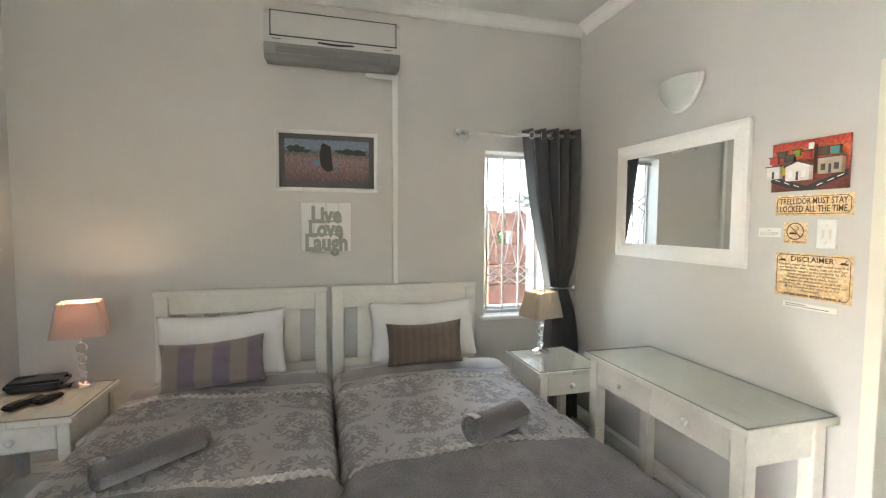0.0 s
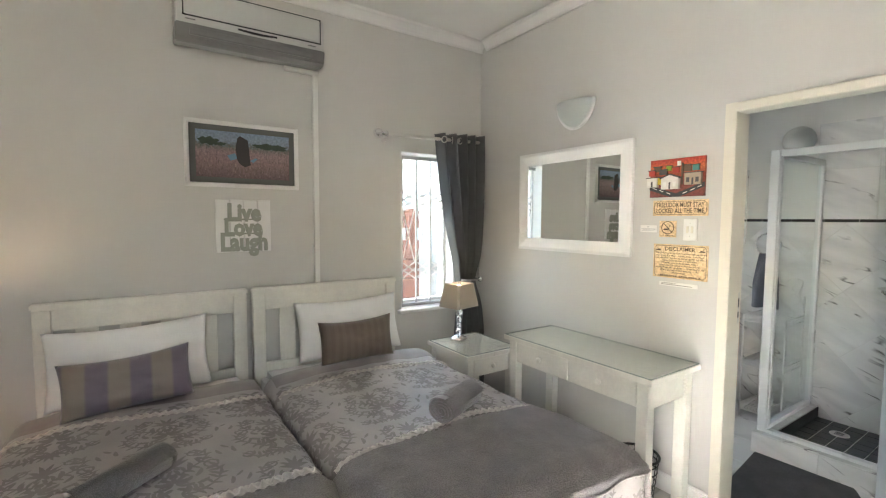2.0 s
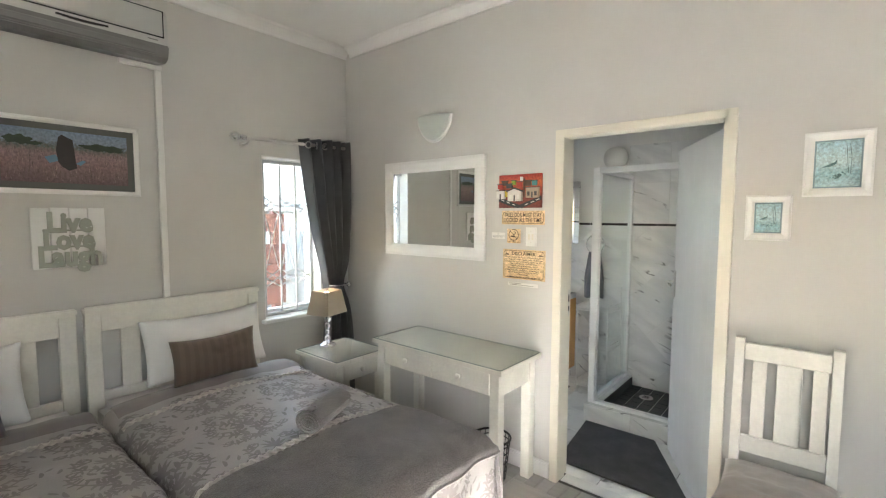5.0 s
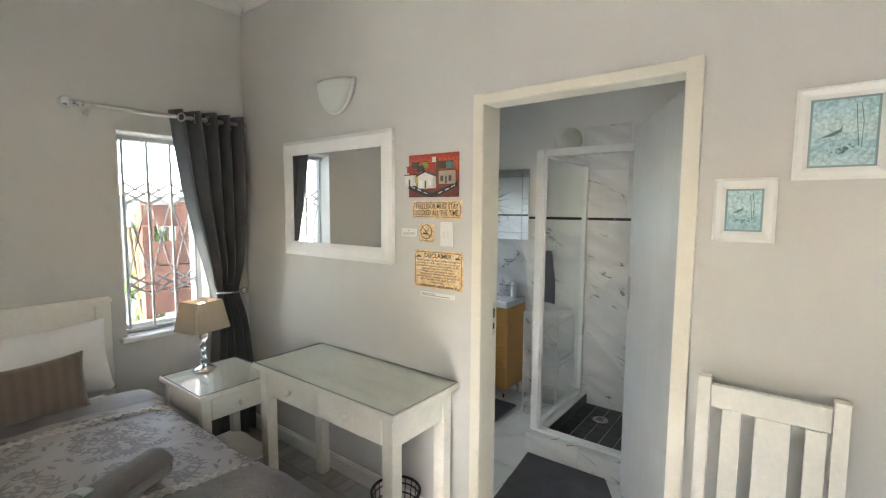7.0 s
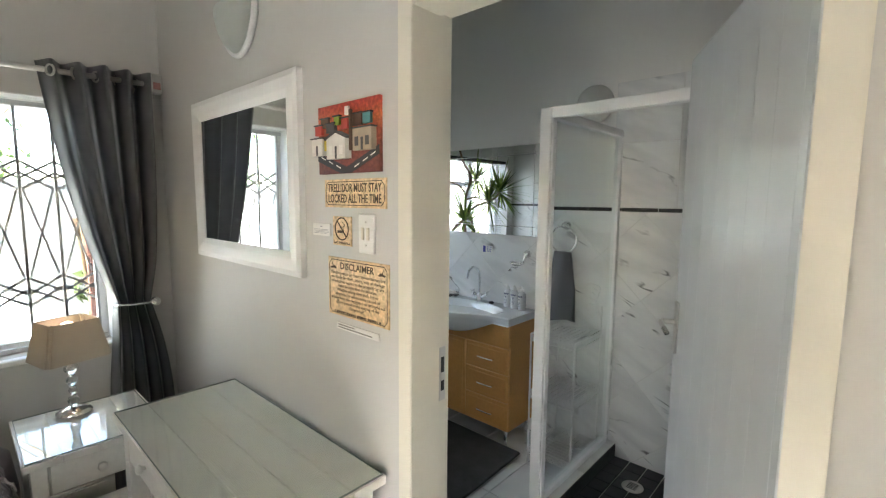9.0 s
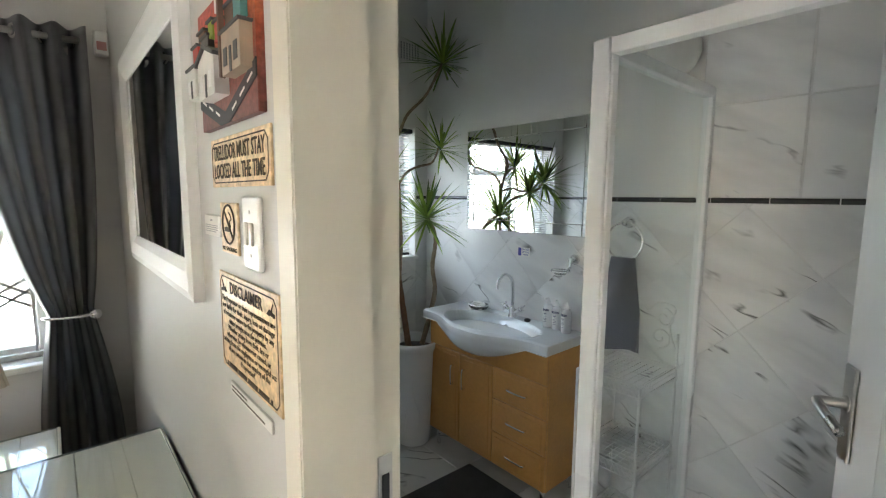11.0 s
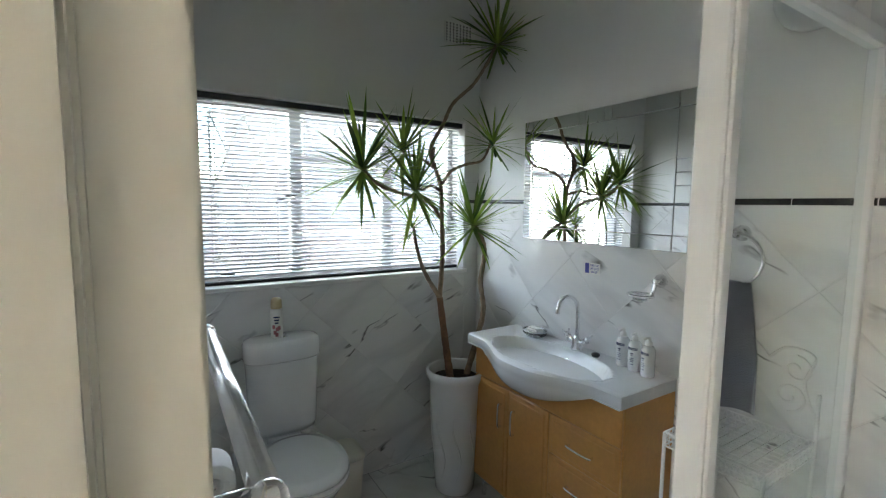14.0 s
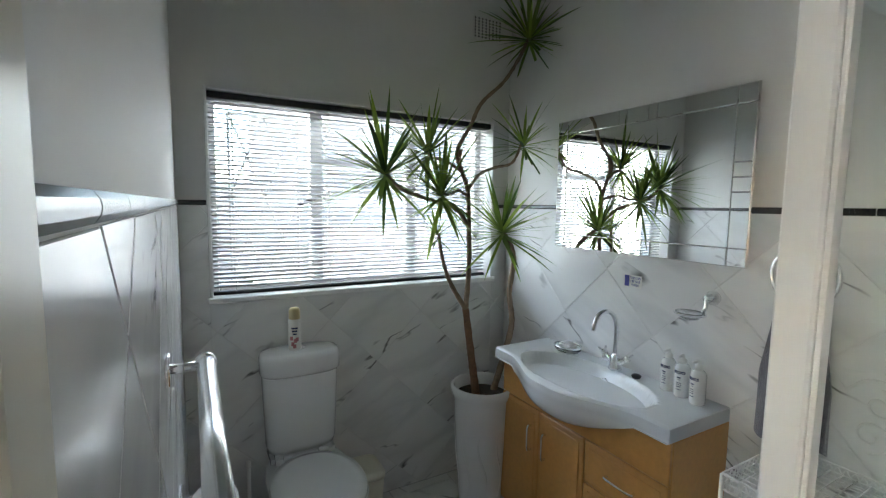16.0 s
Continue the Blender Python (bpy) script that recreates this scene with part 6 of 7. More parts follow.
# ---- bathroom mirror ----
bmx = thing("bathroom_mirror", (BX1, 2.838, 1.64), "large frameless wall mirror with mirrored edge strips above the basin", "mirror", turn=-90)
part("backing", one_box((-0.45, -0.006, -0.303), (0.45, -0.0005, 0.303), 0), STEEL, bmx)
part("mirror_pane", one_box((-0.385, -0.0105, -0.238), (0.385, -0.0065, 0.238), 0.002), MIRROR, bmx)
def strip(x0, x1, z0, z1):
    part("mirror_strip", one_box((x0 + 0.001, -0.012, z0 + 0.001), (x1 - 0.001, -0.0065, z1 - 0.001), 0.004), MIRROR, bmx)
for s in (-1, 1):
    z0, z1 = sorted((s * 0.24, s * 0.302))
    for a, b in ((-0.385, -0.09), (-0.09, -0.05), (-0.05, 0.05), (0.05, 0.09), (0.09, 0.385)):
        strip(a, b, z0, z1)
    x0, x1 = sorted((s * 0.387, s * 0.449))
    for a, b in ((-0.24, -0.05), (-0.05, 0.0), (0.0, 0.05), (0.05, 0.24)):
        strip(x0, x1, a, b)
    for z in (-1, 1):
        a, b = sorted((z * 0.24, z * 0.302))
        strip(x0, x1, a, b)

# ---- vanity ----
van = thing("vanity_unit", (BX1, 2.838, 0), "honey beech vanity cabinet with chrome bow handles", "vanity unit")
part("carcass", one_box((-0.395, -0.44, 0.11), (-0.0005, 0.44, 0.80), 0.003), BEECH, van)
part("upper_band", one_box((-0.412, -0.438, 0.655), (-0.396, 0.438, 0.80), 0.003), BEECH, van)
def raised(name, y0, y1, z0, z1):
    bm = B()
    box(bm, (-0.414, y0, z0), (-0.396, y1, z1), 0.004)
    box(bm, (-0.419, y0 + 0.022, z0 + 0.022), (-0.4135, y1 - 0.022, z1 - 0.022), 0.005)
    return part(name, bm, BEECH, van)
def bow(parent, a, b):
    a, b = Vector(a), Vector(b)
    o = Vector((-0.028, 0, 0))
    bm = B()
    tube(bm, smooth_curve([a, a + o * 0.8, a * 0.75 + b * 0.25 + o, a * 0.25 + b * 0.75 + o, b + o * 0.8, b], 5), 0.005, 8)
    part("handle", bm, CHROME, parent, "chrome bow handle")
for y0, y1, hy in ((-0.085, 0.172, 0.02), (0.176, 0.438, 0.0)):
    d = raised("door", y0, y1, 0.115, 0.65)
    y = y1 - 0.045 if y0 < 0 else y0 + 0.045
    bow(d, (-0.418, y, 0.46), (-0.418, y, 0.57))
for z0, z1 in ((0.482, 0.65), (0.30, 0.478), (0.115, 0.296)):
    d = raised("drawer", -0.438, -0.089, z0, z1)
    bow(d, (-0.418, -0.32, (z0 + z1) / 2), (-0.418, -0.205, (z0 + z1) / 2))
for y in (-0.40, 0.40):
    for x in (-0.36, -0.04):
        bm = B()
        tube(bm, [(x, y, 0), (x, y, 0.11)], 0.014, 12)
        part("foot", bm, CHROME, van)
van.matrix_basis = van.matrix_basis @ Matrix.Diagonal((0.78, 0.985, 1, 1))
ba = thing("washbasin", (BX1, 2.865, 0.80), "white ceramic washbasin with a bowed front on the vanity", "basin")


def bow_front(y):
    k = min(1, max(0, (abs(y) - 0.04) / 0.34))
    return -0.545 + 0.135 * (3 * k * k - 2 * k ** 3)


def basin_top(u, v):
    y = (u - 0.5) * 0.95
    xf = bow_front(y)
    x = -0.001 + (xf + 0.001) * v
    cx, ax, ay = -0.30, 0.205, 0.335
    if x < cx:
        ax = 0.19
    q = ((x - cx) / ax) ** 2 + (y / ay) ** 2
    z = 0.05
    if q < 1:
        z -= 0.125 * (1 - q) ** 0.55
    else:
        z += 0.004 * math.exp(-(q - 1) * 18)
    z -= 0.006 * max(0, (v - 0.96) / 0.04)
    return (x, y, z)


def basin_front(u, v):
    y = (u - 0.5) * 0.95
    xf = bow_front(y)
    belly = max(0.0, 1 - (abs(y) / 0.36) ** 2)
    if v < 0.3:
        k = v / 0.3
        return (xf - 0.004 * math.sin(math.pi * k), y, 0.044 - 0.042 * k)
    k = (v - 0.3) / 0.7
    inner = -0.425
    return (xf + (inner - xf) * (1 - math.cos(k * math.pi / 2)) * (1 if xf < inner else 0.0), y, 0.002 - 0.105 * belly ** 1.25 * math.sin(k * math.pi / 2))


bm = B()
sheet(bm, 76, 60, basin_top)
sheet(bm, 76, 18, basin_front)
for s in (-1, 1):
    box(bm, (-0.41, s * 0.475 - 0.001, 0.001), (-0.001, s * 0.475 + 0.001, 0.048), 0)
box(bm, (-0.42, -0.474, 0.0005), (-0.001, 0.474, 0.0015), 0)
part("bowl", bm, CERAMIC, ba)
bm = B()
lathe(bm, [(0.0, 0.002), (0.008, 0.002), (0.010, 0.005), (0.017, 0.006), (0.019, 0.003), (0.019, 0)], 20, m=pose(-0.118, 0.0, -0.008, 0, -70, 0))
part("overflow", bm, CHROME, ba)
bm = B()
lathe(bm, [(0, 0.004), (0.018, 0.004), (0.023, 0.001), (0.023, 0)], 20, at=(-0.30, 0, -0.0745))
part("drain", bm, CHROME, ba)

ba.matrix_basis = ba.matrix_basis @ Matrix.Diagonal((0.81, 0.965, 1, 1))

tap = thing("mixer_tap", (3.745, 2.85, 0.85), "chrome swan-neck mixer tap with cross handles", "tap")
bm = B()
lathe(bm, [(0, 0), (0.027, 0), (0.027, 0.008), (0.021, 0.02), (0.021, 0.05), (0.014, 0.062), (0.011, 0.07), (0, 0.07)], 20)
for s in (-1, 1):
    tube(bm, [(0, 0, 0.028), (0, s * 0.048, 0.05)], 0.012, 12)
part("body", bm, CHROME, tap)
bm = B()
tube(bm, smooth_curve([(0, 0, 0.06), (0, 0, 0.17), (-0.012, 0.003, 0.225), (-0.05, 0.012, 0.252), (-0.09, 0.022, 0.235), (-0.105, 0.026, 0.195), (-0.106, 0.027, 0.175)], 7), 0.0095, 12)
part("spout", bm, CHROME, tap)
for s in (-1, 1):
    c = Vector((0, s * 0.058, 0.058))
    bm = B()
    lathe(bm, [(0, -0.008), (0.014, -0.008), (0.015, 0.006), (0.008, 0.012), (0, 0.013)], 14, m=pose(*c, -60 * s, 0, 0))
    for a in (45, 135):
        d = Vector((math.cos(math.radians(a)), math.sin(math.radians(a)) * 0.5 * s, math.sin(math.radians(a)) * 0.86))
        tube(bm, [c - d * 0.03, c + d * 0.03], 0.0045, 8)
        for e in (-1, 1):
            lathe(bm, [(0, -0.006), (0.006, 0), (0, 0.006)], 8, at=c + d * 0.03 * e)
    part("cross_handle", bm, CHROME, tap)
plug = thing("basin_plug", (3.735, 2.735, 0.852), "small black rubber plug on the basin rim", "plug")
bm = B()
lathe(bm, [(0, 0), (0.016, 0), (0.02, 0.010), (0.014, 0.015), (0.005, 0.017), (0, 0.018)], 16)
part("stopper", bm, BLACK, plug)
sd = thing("soap_dish", (3.735, 3.115, 0.853), "chrome and glass soap dish with a white bar of soap", "soap dish")
bm = B()
lathe(bm, [(0, 0), (0.045, 0), (0.055, 0.012), (0.056, 0.028), (0.052, 0.028), (0.05, 0.014), (0.0, 0.008)], 28, squash=1.25)
part("dish", bm, CRYSTAL, sd)
bm = B()
tube(bm, [(0.055 * math.cos(a), 0.069 * math.sin(a), 0.026) for a in [2 * math.pi * k / 28 for k in range(28)]], 0.004, 6, closed=True)
part("ring", bm, CHROME, sd)
soap = thing("soap_bar", (3.735, 3.115, 0.862), "white wrapped bar of soap in the dish", "soap")
part("bar", one_box((-0.025, -0.04, 0), (0.025, 0.04, 0.03), 0.008), PAPER, soap)

BOTTLE = material("clear_lotion_bottle", (0.80, 0.80, 0.79), 0.18, vary=0.03, coat=0.4)
BLUEINK = material("navy_ink", (0.03, 0.04, 0.12), 0.6, vary=0.1)
bt = thing("lotion_bottle", (3.745, 2.607, 0.852), "white pump lotion bottle with a printed label on the basin", "bottle", "three lotion bottles")
bm = B()
lathe(bm, [(0, 0), (0.024, 0), (0.026, 0.006), (0.026, 0.105), (0.02, 0.118), (0.011, 0.122), (0, 0.122)], 24)
part("bottle", bm, BOTTLE, bt)
bm = B()
lathe(bm, [(0.012, 0.122), (0.013, 0.124), (0.013, 0.138), (0.006, 0.141), (0.006, 0.155), (0.0, 0.156)], 16)
tube(bm, [(0, 0, 0.153), (-0.026, 0.004, 0.15)], 0.0045, 8)
part("pump", bm, PLASTIC, bt)
bm = B()
for k in range(10):
    a = math.pi + (k - 4.5) * 0.16
    tube(bm, [(0.0262 * math.cos(a + 0.07 * math.cos(q)), 0.0262 * math.sin(a + 0.07 * math.cos(q)), 0.093 + 0.005 * math.sin(q)) for q in [2 * math.pi * j / 8 for j in range(8)]], 0.0009, 4, closed=True)
part("label_pattern", bm, BLUEINK, bt)
bm = B()
for r, (w, z) in enumerate(((0.5, 0.074), (0.35, 0.066), (0.6, 0.055), (0.7, 0.048), (0.55, 0.041), (0.65, 0.030))):
    sheet(bm, 6, 1, lambda u, v: (0.0263 * math.cos(math.pi + (u - 0.5) * w), 0.0263 * math.sin(math.pi + (u - 0.5) * w), z + (v - 0.5) * (0.005 if r == 0 else 0.002)), 0.0003)
part("label_bars", bm, BLUEINK, bt)
copy_thing(bt, pose(3.735, 2.545, 0.852, 0, 0, 8))
copy_thing(bt, pose(3.722, 2.478, 0.852, 0, 0, -12))

ss = thing("wall_soap_holder", (BX1, 2.49, 1.20), "chrome wall bracket holding a round glass soap dish", "soap holder")
bm = B()
lathe(bm, [(0, 0), (0.026, 0), (0.026, 0.01), (0.016, 0.02), (0.012, 0.045), (0, 0.046)], 20, m=pose(0, 0, 0.02, 0, -90, 0))
tube(bm, smooth_curve([(-0.04, 0, 0.02), (-0.045, 0, -0.01), (-0.045, 0.01, -0.035)], 5), 0.008, 8)
tube(bm, [(-0.085 + 0.042 * math.cos(a), 0.03 + 0.05 * math.sin(a), -0.035) for a in [2 * math.pi * k / 24 for k in range(24)]], 0.0045, 6, closed=True)
part("bracket", bm, CHROME, ss)
bm = B()
lathe(bm, [(0, -0.02), (0.025, -0.018), (0.038, 0.002), (0.043, 0.006), (0.036, 0.004), (0.0, -0.014)], 24, at=(-0.085, 0.03, -0.034), squash=1.15)
part("glass_dish", bm, CRYSTAL, ss)
ring = thing("towel_ring", (BX1, 2.21, 1.425), "chrome towel ring on the tiled wall", "towel ring")
bm = B()
lathe(bm, [(0, 0), (0.027, 0), (0.027, 0.01), (0.016, 0.018), (0.013, 0.04), (0.016, 0.05), (0, 0.055)], 20, m=pose(0, 0, 0, 0, -90, 0))
part("boss", bm, CHROME, ring)
bm = B()
tube(bm, [(-0.045, 0.085 * math.sin(a), -0.085 + 0.085 * math.cos(a)) for a in [2 * math.pi * k / 32 for k in range(32)]], 0.006, 8, closed=True)
part("ring", bm, CHROME, ring)
HANDTOWEL = material("slate_grey_towel", (0.115, 0.115, 0.135), 0.95, vary=0.1, scale=10, grain=0.25, grain_scale=240, bump=1.0, bump_scale=240, sheen=0.5)
ht = thing("hand_towel", (BX1, 2.21, 1.26), "dark grey hand towel folded through the towel ring", "towel")
bm = B()
def hang(u, v):
    a = u * 2 * math.pi
    spread = 0.055 + 0.04 * min(1, v * 1.8)
    return (-0.045 + (0.022 + 0.012 * v) * math.cos(a) + 0.006 * math.sin(3 * a + 4 * v), spread * math.sin(a) * (1 + 0.05 * math.sin(5 * a)), 0.005 - 0.43 * v + 0.012 * math.sin(2 * a) * v)
sheet(bm, 40, 30, hang)
bmesh.ops.contextual_create(bm, geom=[e for e in bm.edges if e.is_boundary and e.verts[0].co.z > -0.03])
part("cloth", bm, HANDTOWEL, ht)

TAPSIGN = material("blue_sticker", (0.05, 0.06, 0.32), 0.4, vary=0.05)
tsn = thing("tap_notice", (BX1, 2.825, 1.226), "small blue and white water saving sticker on the tiles", "sticker", turn=-90)
part("paper", one_box((-0.042, -0.0012, -0.026), (0.042, -0.0002, 0.026), 0), PAPER, tsn)
part("emblem", one_box((-0.04, -0.0018, -0.022), (-0.018, -0.001, 0.024), 0), TAPSIGN, tsn)
for k, (t, w) in enumerate((("TURN TAPS", 0.05), ("OFF SAVE", 0.046), ("WATER", 0.036))):
    bm = B()
    words(bm, t, 0.015, pose(0.012, -0.0018, 0.015 - 0.015 * k), 0.0002, w)
    part("word", bm, TAPSIGN, tsn)

# ---- toilet ----
wc = thing("toilet", (2.597, 3.705, 0), "white ceramic close-coupled toilet with the lid closed", "toilet")


def rounded_loop(w, y0, y1, z, n=40, p=3.0):
    """A rounded outline between y0 (front) and y1 (back) with half-width w."""
    pts = []
    for k in range(n):
        a = 2 * math.pi * k / n
        c, s = math.cos(a), math.sin(a)
        pts.append((w * math.copysign(abs(c) ** (2 / p), c), (y0 + y1) / 2 + (y1 - y0) / 2 * math.copysign(abs(s) ** (2 / p), s), z))
    return pts


def loft(bm, loops, cap=True):
    t = bmesh.new()
    rings = [[t.verts.new(p) for p in lp] for lp in loops]
    n = len(rings[0])
    for p, q in zip(rings, rings[1:]):
        for k in range(n):
            t.faces.new((p[k], p[(k + 1) % n], q[(k + 1) % n], q[k]))
    if cap:
        t.faces.new(rings[0][::-1])
        t.faces.new(rings[-1])
    bmesh.ops.recalc_face_normals(t, faces=t.faces)
    join(bm, t, None, True)


bm = B()
loft(bm, [rounded_loop(0.145, -0.165, -0.005, 0.44), rounded_loop(0.152, -0.175, -0.003, 0.47), rounded_loop(0.163, -0.182, -0.002, 0.78), rounded_loop(0.163, -0.182, -0.002, 0.79)])
part("cistern", bm, CERAMIC, wc)
bm = B()
loft(bm, [rounded_loop(0.168, -0.19, -0.001, 0.792), rounded_loop(0.172, -0.195, -0.001, 0.80), rounded_loop(0.172, -0.195, -0.001, 0.865), rounded_loop(0.165, -0.188, -0.005, 0.882), rounded_loop(0.14, -0.165, -0.02, 0.888)])
part("cistern_lid", bm, CERAMIC, wc)
bm = B()
lathe(bm, [(0, 0.008), (0.016, 0.008), (0.019, 0.004), (0.026, 0.003), (0.026, 0)], 20, at=(0.0, -0.09, 0.888))
part("flush_button", bm, CHROME, wc)
bm = B()
loft(bm, [rounded_loop(0.11, -0.42, -0.02, 0.0, p=2.6), rounded_loop(0.10, -0.42, -0.02, 0.05, p=2.6), rounded_loop(0.095, -0.45, -0.02, 0.18, p=2.4), rounded_loop(0.15, -0.60, -0.01, 0.32, p=2.3), rounded_loop(0.175, -0.645, -0.005, 0.385, p=2.3), rounded_loop(0.178, -0.65, -0.005, 0.40, p=2.3)])
box(bm, (-0.14, -0.17, 0.385), (0.14, -0.005, 0.442), 0.02)
part("bowl", bm, CERAMIC, wc)
bm = B()
loft(bm, [rounded_loop(0.178, -0.65, -0.20, 0.402, p=2.2), rounded_loop(0.183, -0.655, -0.20, 0.408, p=2.2), rounded_loop(0.183, -0.655, -0.20, 0.418, p=2.2), rounded_loop(0.178, -0.65, -0.205, 0.423, p=2.2)])
part("seat", bm, CERAMIC, wc)
bm = B()
loft(bm, [rounded_loop(0.178, -0.648, -0.20, 0.425, p=2.2), rounded_loop(0.181, -0.652, -0.20, 0.43, p=2.2), rounded_loop(0.178, -0.648, -0.20, 0.445, p=2.2), rounded_loop(0.14, -0.60, -0.23, 0.452, p=2.2)])
part("lid", bm, CERAMIC, wc)
for s in (-1, 1):
    bm = B()
    tube(bm, [(s * 0.075 - 0.02, -0.20, 0.445), (s * 0.075 + 0.02, -0.20, 0.445)], 0.012, 10)
    part("hinge", bm, CERAMIC, wc)

CAN_TOP = material("cream_cap", (0.62, 0.50, 0.28), 0.35, vary=0.04)
LABEL_PINK = material("pink_label_print", (0.50, 0.20, 0.22), 0.4, vary=0.3, scale=40)
can = thing("air_freshener_can", (2.575, 3.60, 0.889), "white floral air freshener can with cream cap", "spray can")
bm = B()
lathe(bm, [(0, 0), (0.026, 0), (0.027, 0.004), (0.027, 0.128), (0.022, 0.138), (0, 0.138)], 24)
part("body", bm, PLASTIC, can)
bm = B()
lathe(bm, [(0.024, 0.138), (0.025, 0.14), (0.024, 0.175), (0.017, 0.187), (0, 0.19)], 24)
part("cap", bm, CAN_TOP, can)
bm = B()
for k, (a, z) in enumerate(((4.2, 0.03), (4.6, 0.045), (4.0, 0.055), (4.5, 0.02), (4.9, 0.05))):
    sheet(bm, 5, 3, lambda u, v: (0.0275 * math.cos(a + (u - 0.5) * 0.5), 0.0275 * math.sin(a + (u - 0.5) * 0.5), z + (v - 0.5) * 0.018), 0.0003)
part("label_print", bm, LABEL_PINK, can)
bm = B()
for k in range(3):
    sheet(bm, 6, 1, lambda u, v: (0.0276 * math.cos(4.5 + (u - 0.5) * (1.0 - 0.2 * k)), 0.0276 * math.sin(4.5 + (u - 0.5) * (1.0 - 0.2 * k)), 0.10 - 0.013 * k + (v - 0.5) * 0.007), 0.0003)
part("label_bars", bm, BLUEINK, can)
pbn = thing("pedal_bin", (2.875, 3.58, 0), "small cream plastic waste bin beside the toilet", "waste bin")
bm = B()
loft(bm, [rounded_loop(0.075, -0.09, 0.08, 0.0, p=5), rounded_loop(0.088, -0.105, 0.095, 0.24, p=5)])
part("body", bm, CREAM, pbn)
bm = B()
loft(bm, [rounded_loop(0.092, -0.11, 0.10, 0.242, p=5), rounded_loop(0.092, -0.11, 0.10, 0.262, p=5), rounded_loop(0.07, -0.085, 0.08, 0.272, p=5)])
part("lid", bm, CREAM, pbn)
br = thing("toilet_brush", (2.37, 3.58, 0), "white toilet brush standing in its holder", "toilet brush")
bm = B()
lathe(bm, [(0, 0), (0.045, 0), (0.05, 0.01), (0.042, 0.12), (0.036, 0.12), (0.036, 0.02), (0, 0.02)], 20)
part("holder", bm, PLASTIC, br)
bm = B()
tube(bm, [(0, 0, 0.03), (0, 0, 0.40)], 0.008, 10)
lathe(bm, [(0, 0), (0.011, 0.004), (0.009, 0.03), (0, 0.035)], 12, at=(0, 0, 0.40))
part("handle", bm, PLASTIC, br)

# ---- towel rail and paper holder on the west wall ----
SATIN = material("satin_chrome", (0.86, 0.87, 0.88), 0.24, 1.0, vary=0.04)
rail = thing("towel_rail", (BX0, 2.20, 1.235), "broad chrome towel rail on two wall brackets", "towel rail")
bm = B()
tube(bm, [(0.065, -0.31, 0), (0.065, 0.31, 0)], 0.0155, 16)
part("bar", bm, SATIN, rail)
for y in (-0.30, 0.30):
    bm = B()
    tube(bm, [(0.0, y, 0), (0.06, y, 0)], 0.009, 10)
    box(bm, (0.0003, y - 0.014, -0.028), (0.007, y + 0.014, 0.028), 0.003)
    part("bracket", bm, CHROME, rail)
    bm = B()
    lathe(bm, [(0, 0), (0.016, 0), (0.0185, 0.006), (0.0185, 0.016), (0, 0.017)], 16, m=pose(0.065, y + math.copysign(0.004, y), 0, -90 if y > 0 else 90, 0, 0))
    part("end_cap", bm, CHROME, rail)
tr_ = thing("toilet_roll", (BX0 + 0.075, 2.72, 0.80), "white toilet paper roll on a chrome holder", "toilet roll")
bm = B()
lathe(bm, [(0.02, -0.05), (0.052, -0.05), (0.054, -0.046), (0.054, 0.046), (0.052, 0.05), (0.02, 0.05), (0.02, -0.05)], 28, m=pose(0, 0, 0, 90, 0, 0))
part("paper", bm, COTTON, tr_)
bm = B()
tube(bm, smooth_curve([(-0.075, 0.07, 0.01), (-0.02, 0.07, 0.01), (0.0, 0.065, 0.0), (0.0, 0.0, 0.0), (0.0, -0.06, 0)], 5), 0.006, 8)
box(bm, (-0.0747, 0.05, -0.02), (-0.068, 0.09, 0.04), 0.003)
part("holder", bm, CHROME, tr_)

# ---- shower ----
KX, KY = 2.92, 1.94
kerb = thing("shower_kerb", (KX, KY, 0), "marble tiled kerb round the shower tray", "shower kerb", "", "structure")
part("kerb_front", one_box((0, BYS - KY, 0), (0.10, 0, 0.132), 0.003), GROUT, kerb)
part("kerb_side", one_box((0.10, -0.09, 0), (BX1 - KX, 0, 0.132), 0.003), GROUT, kerb)
for k in range(4):
    y1 = -k * 0.355
    y0 = max(BYS - KY, y1 - 0.353)
    part("tile", one_box((-0.006, y0, 0.004), (0.0, y1, 0.129), 0.0015), MARBLE, kerb)
    part("tile", one_box((-0.006, y0, 0.132), (0.105, y1, 0.139), 0.002), MARBLE, kerb)
for k in range(3):
    x0 = 0.106 + k * 0.355
    x1 = min(BX1 - KX, x0 + 0.353)
    if x1 > x0:
        part("tile", one_box((x0, -0.095, 0.132), (x1, 0.004, 0.139), 0.002), MARBLE, kerb)
        part("tile", one_box((x0, 0.0, 0.004), (x1, 0.006, 0.129), 0.0015), MARBLE, kerb)
tray = thing("shower_tray", (KX + 0.10, BYS, 0), "black mosaic tiled shower floor with round drain", "shower floor", "", "structure")
TX, TY = BX1 - KX - 0.10, KY - 0.09 - BYS
part("screed", one_box((0, 0, 0.0), (TX, TY, 0.045), 0), GROUT, tray)
tile_me = {}
nx, ny = 8, 10
for i in range(nx):
    for j in range(ny):
        if "t" not in tile_me:
            bm = B()
            box(bm, (0.0025, 0.0025, 0.045), (TX / nx - 0.0025, TY / ny - 0.0025, 0.052), 0.002)
            me = bpy.data.meshes.new("tile")
            bm.to_mesh(me)
            bm.free()
            me.materials.append(SLATE)
            tile_me["t"] = me
        o = new("tile", tile_me["t"])
        o.parent = tray
        o.location = (i * TX / nx, j * TY / ny, 0.0008 * ((i * 7 + j * 3) % 3))
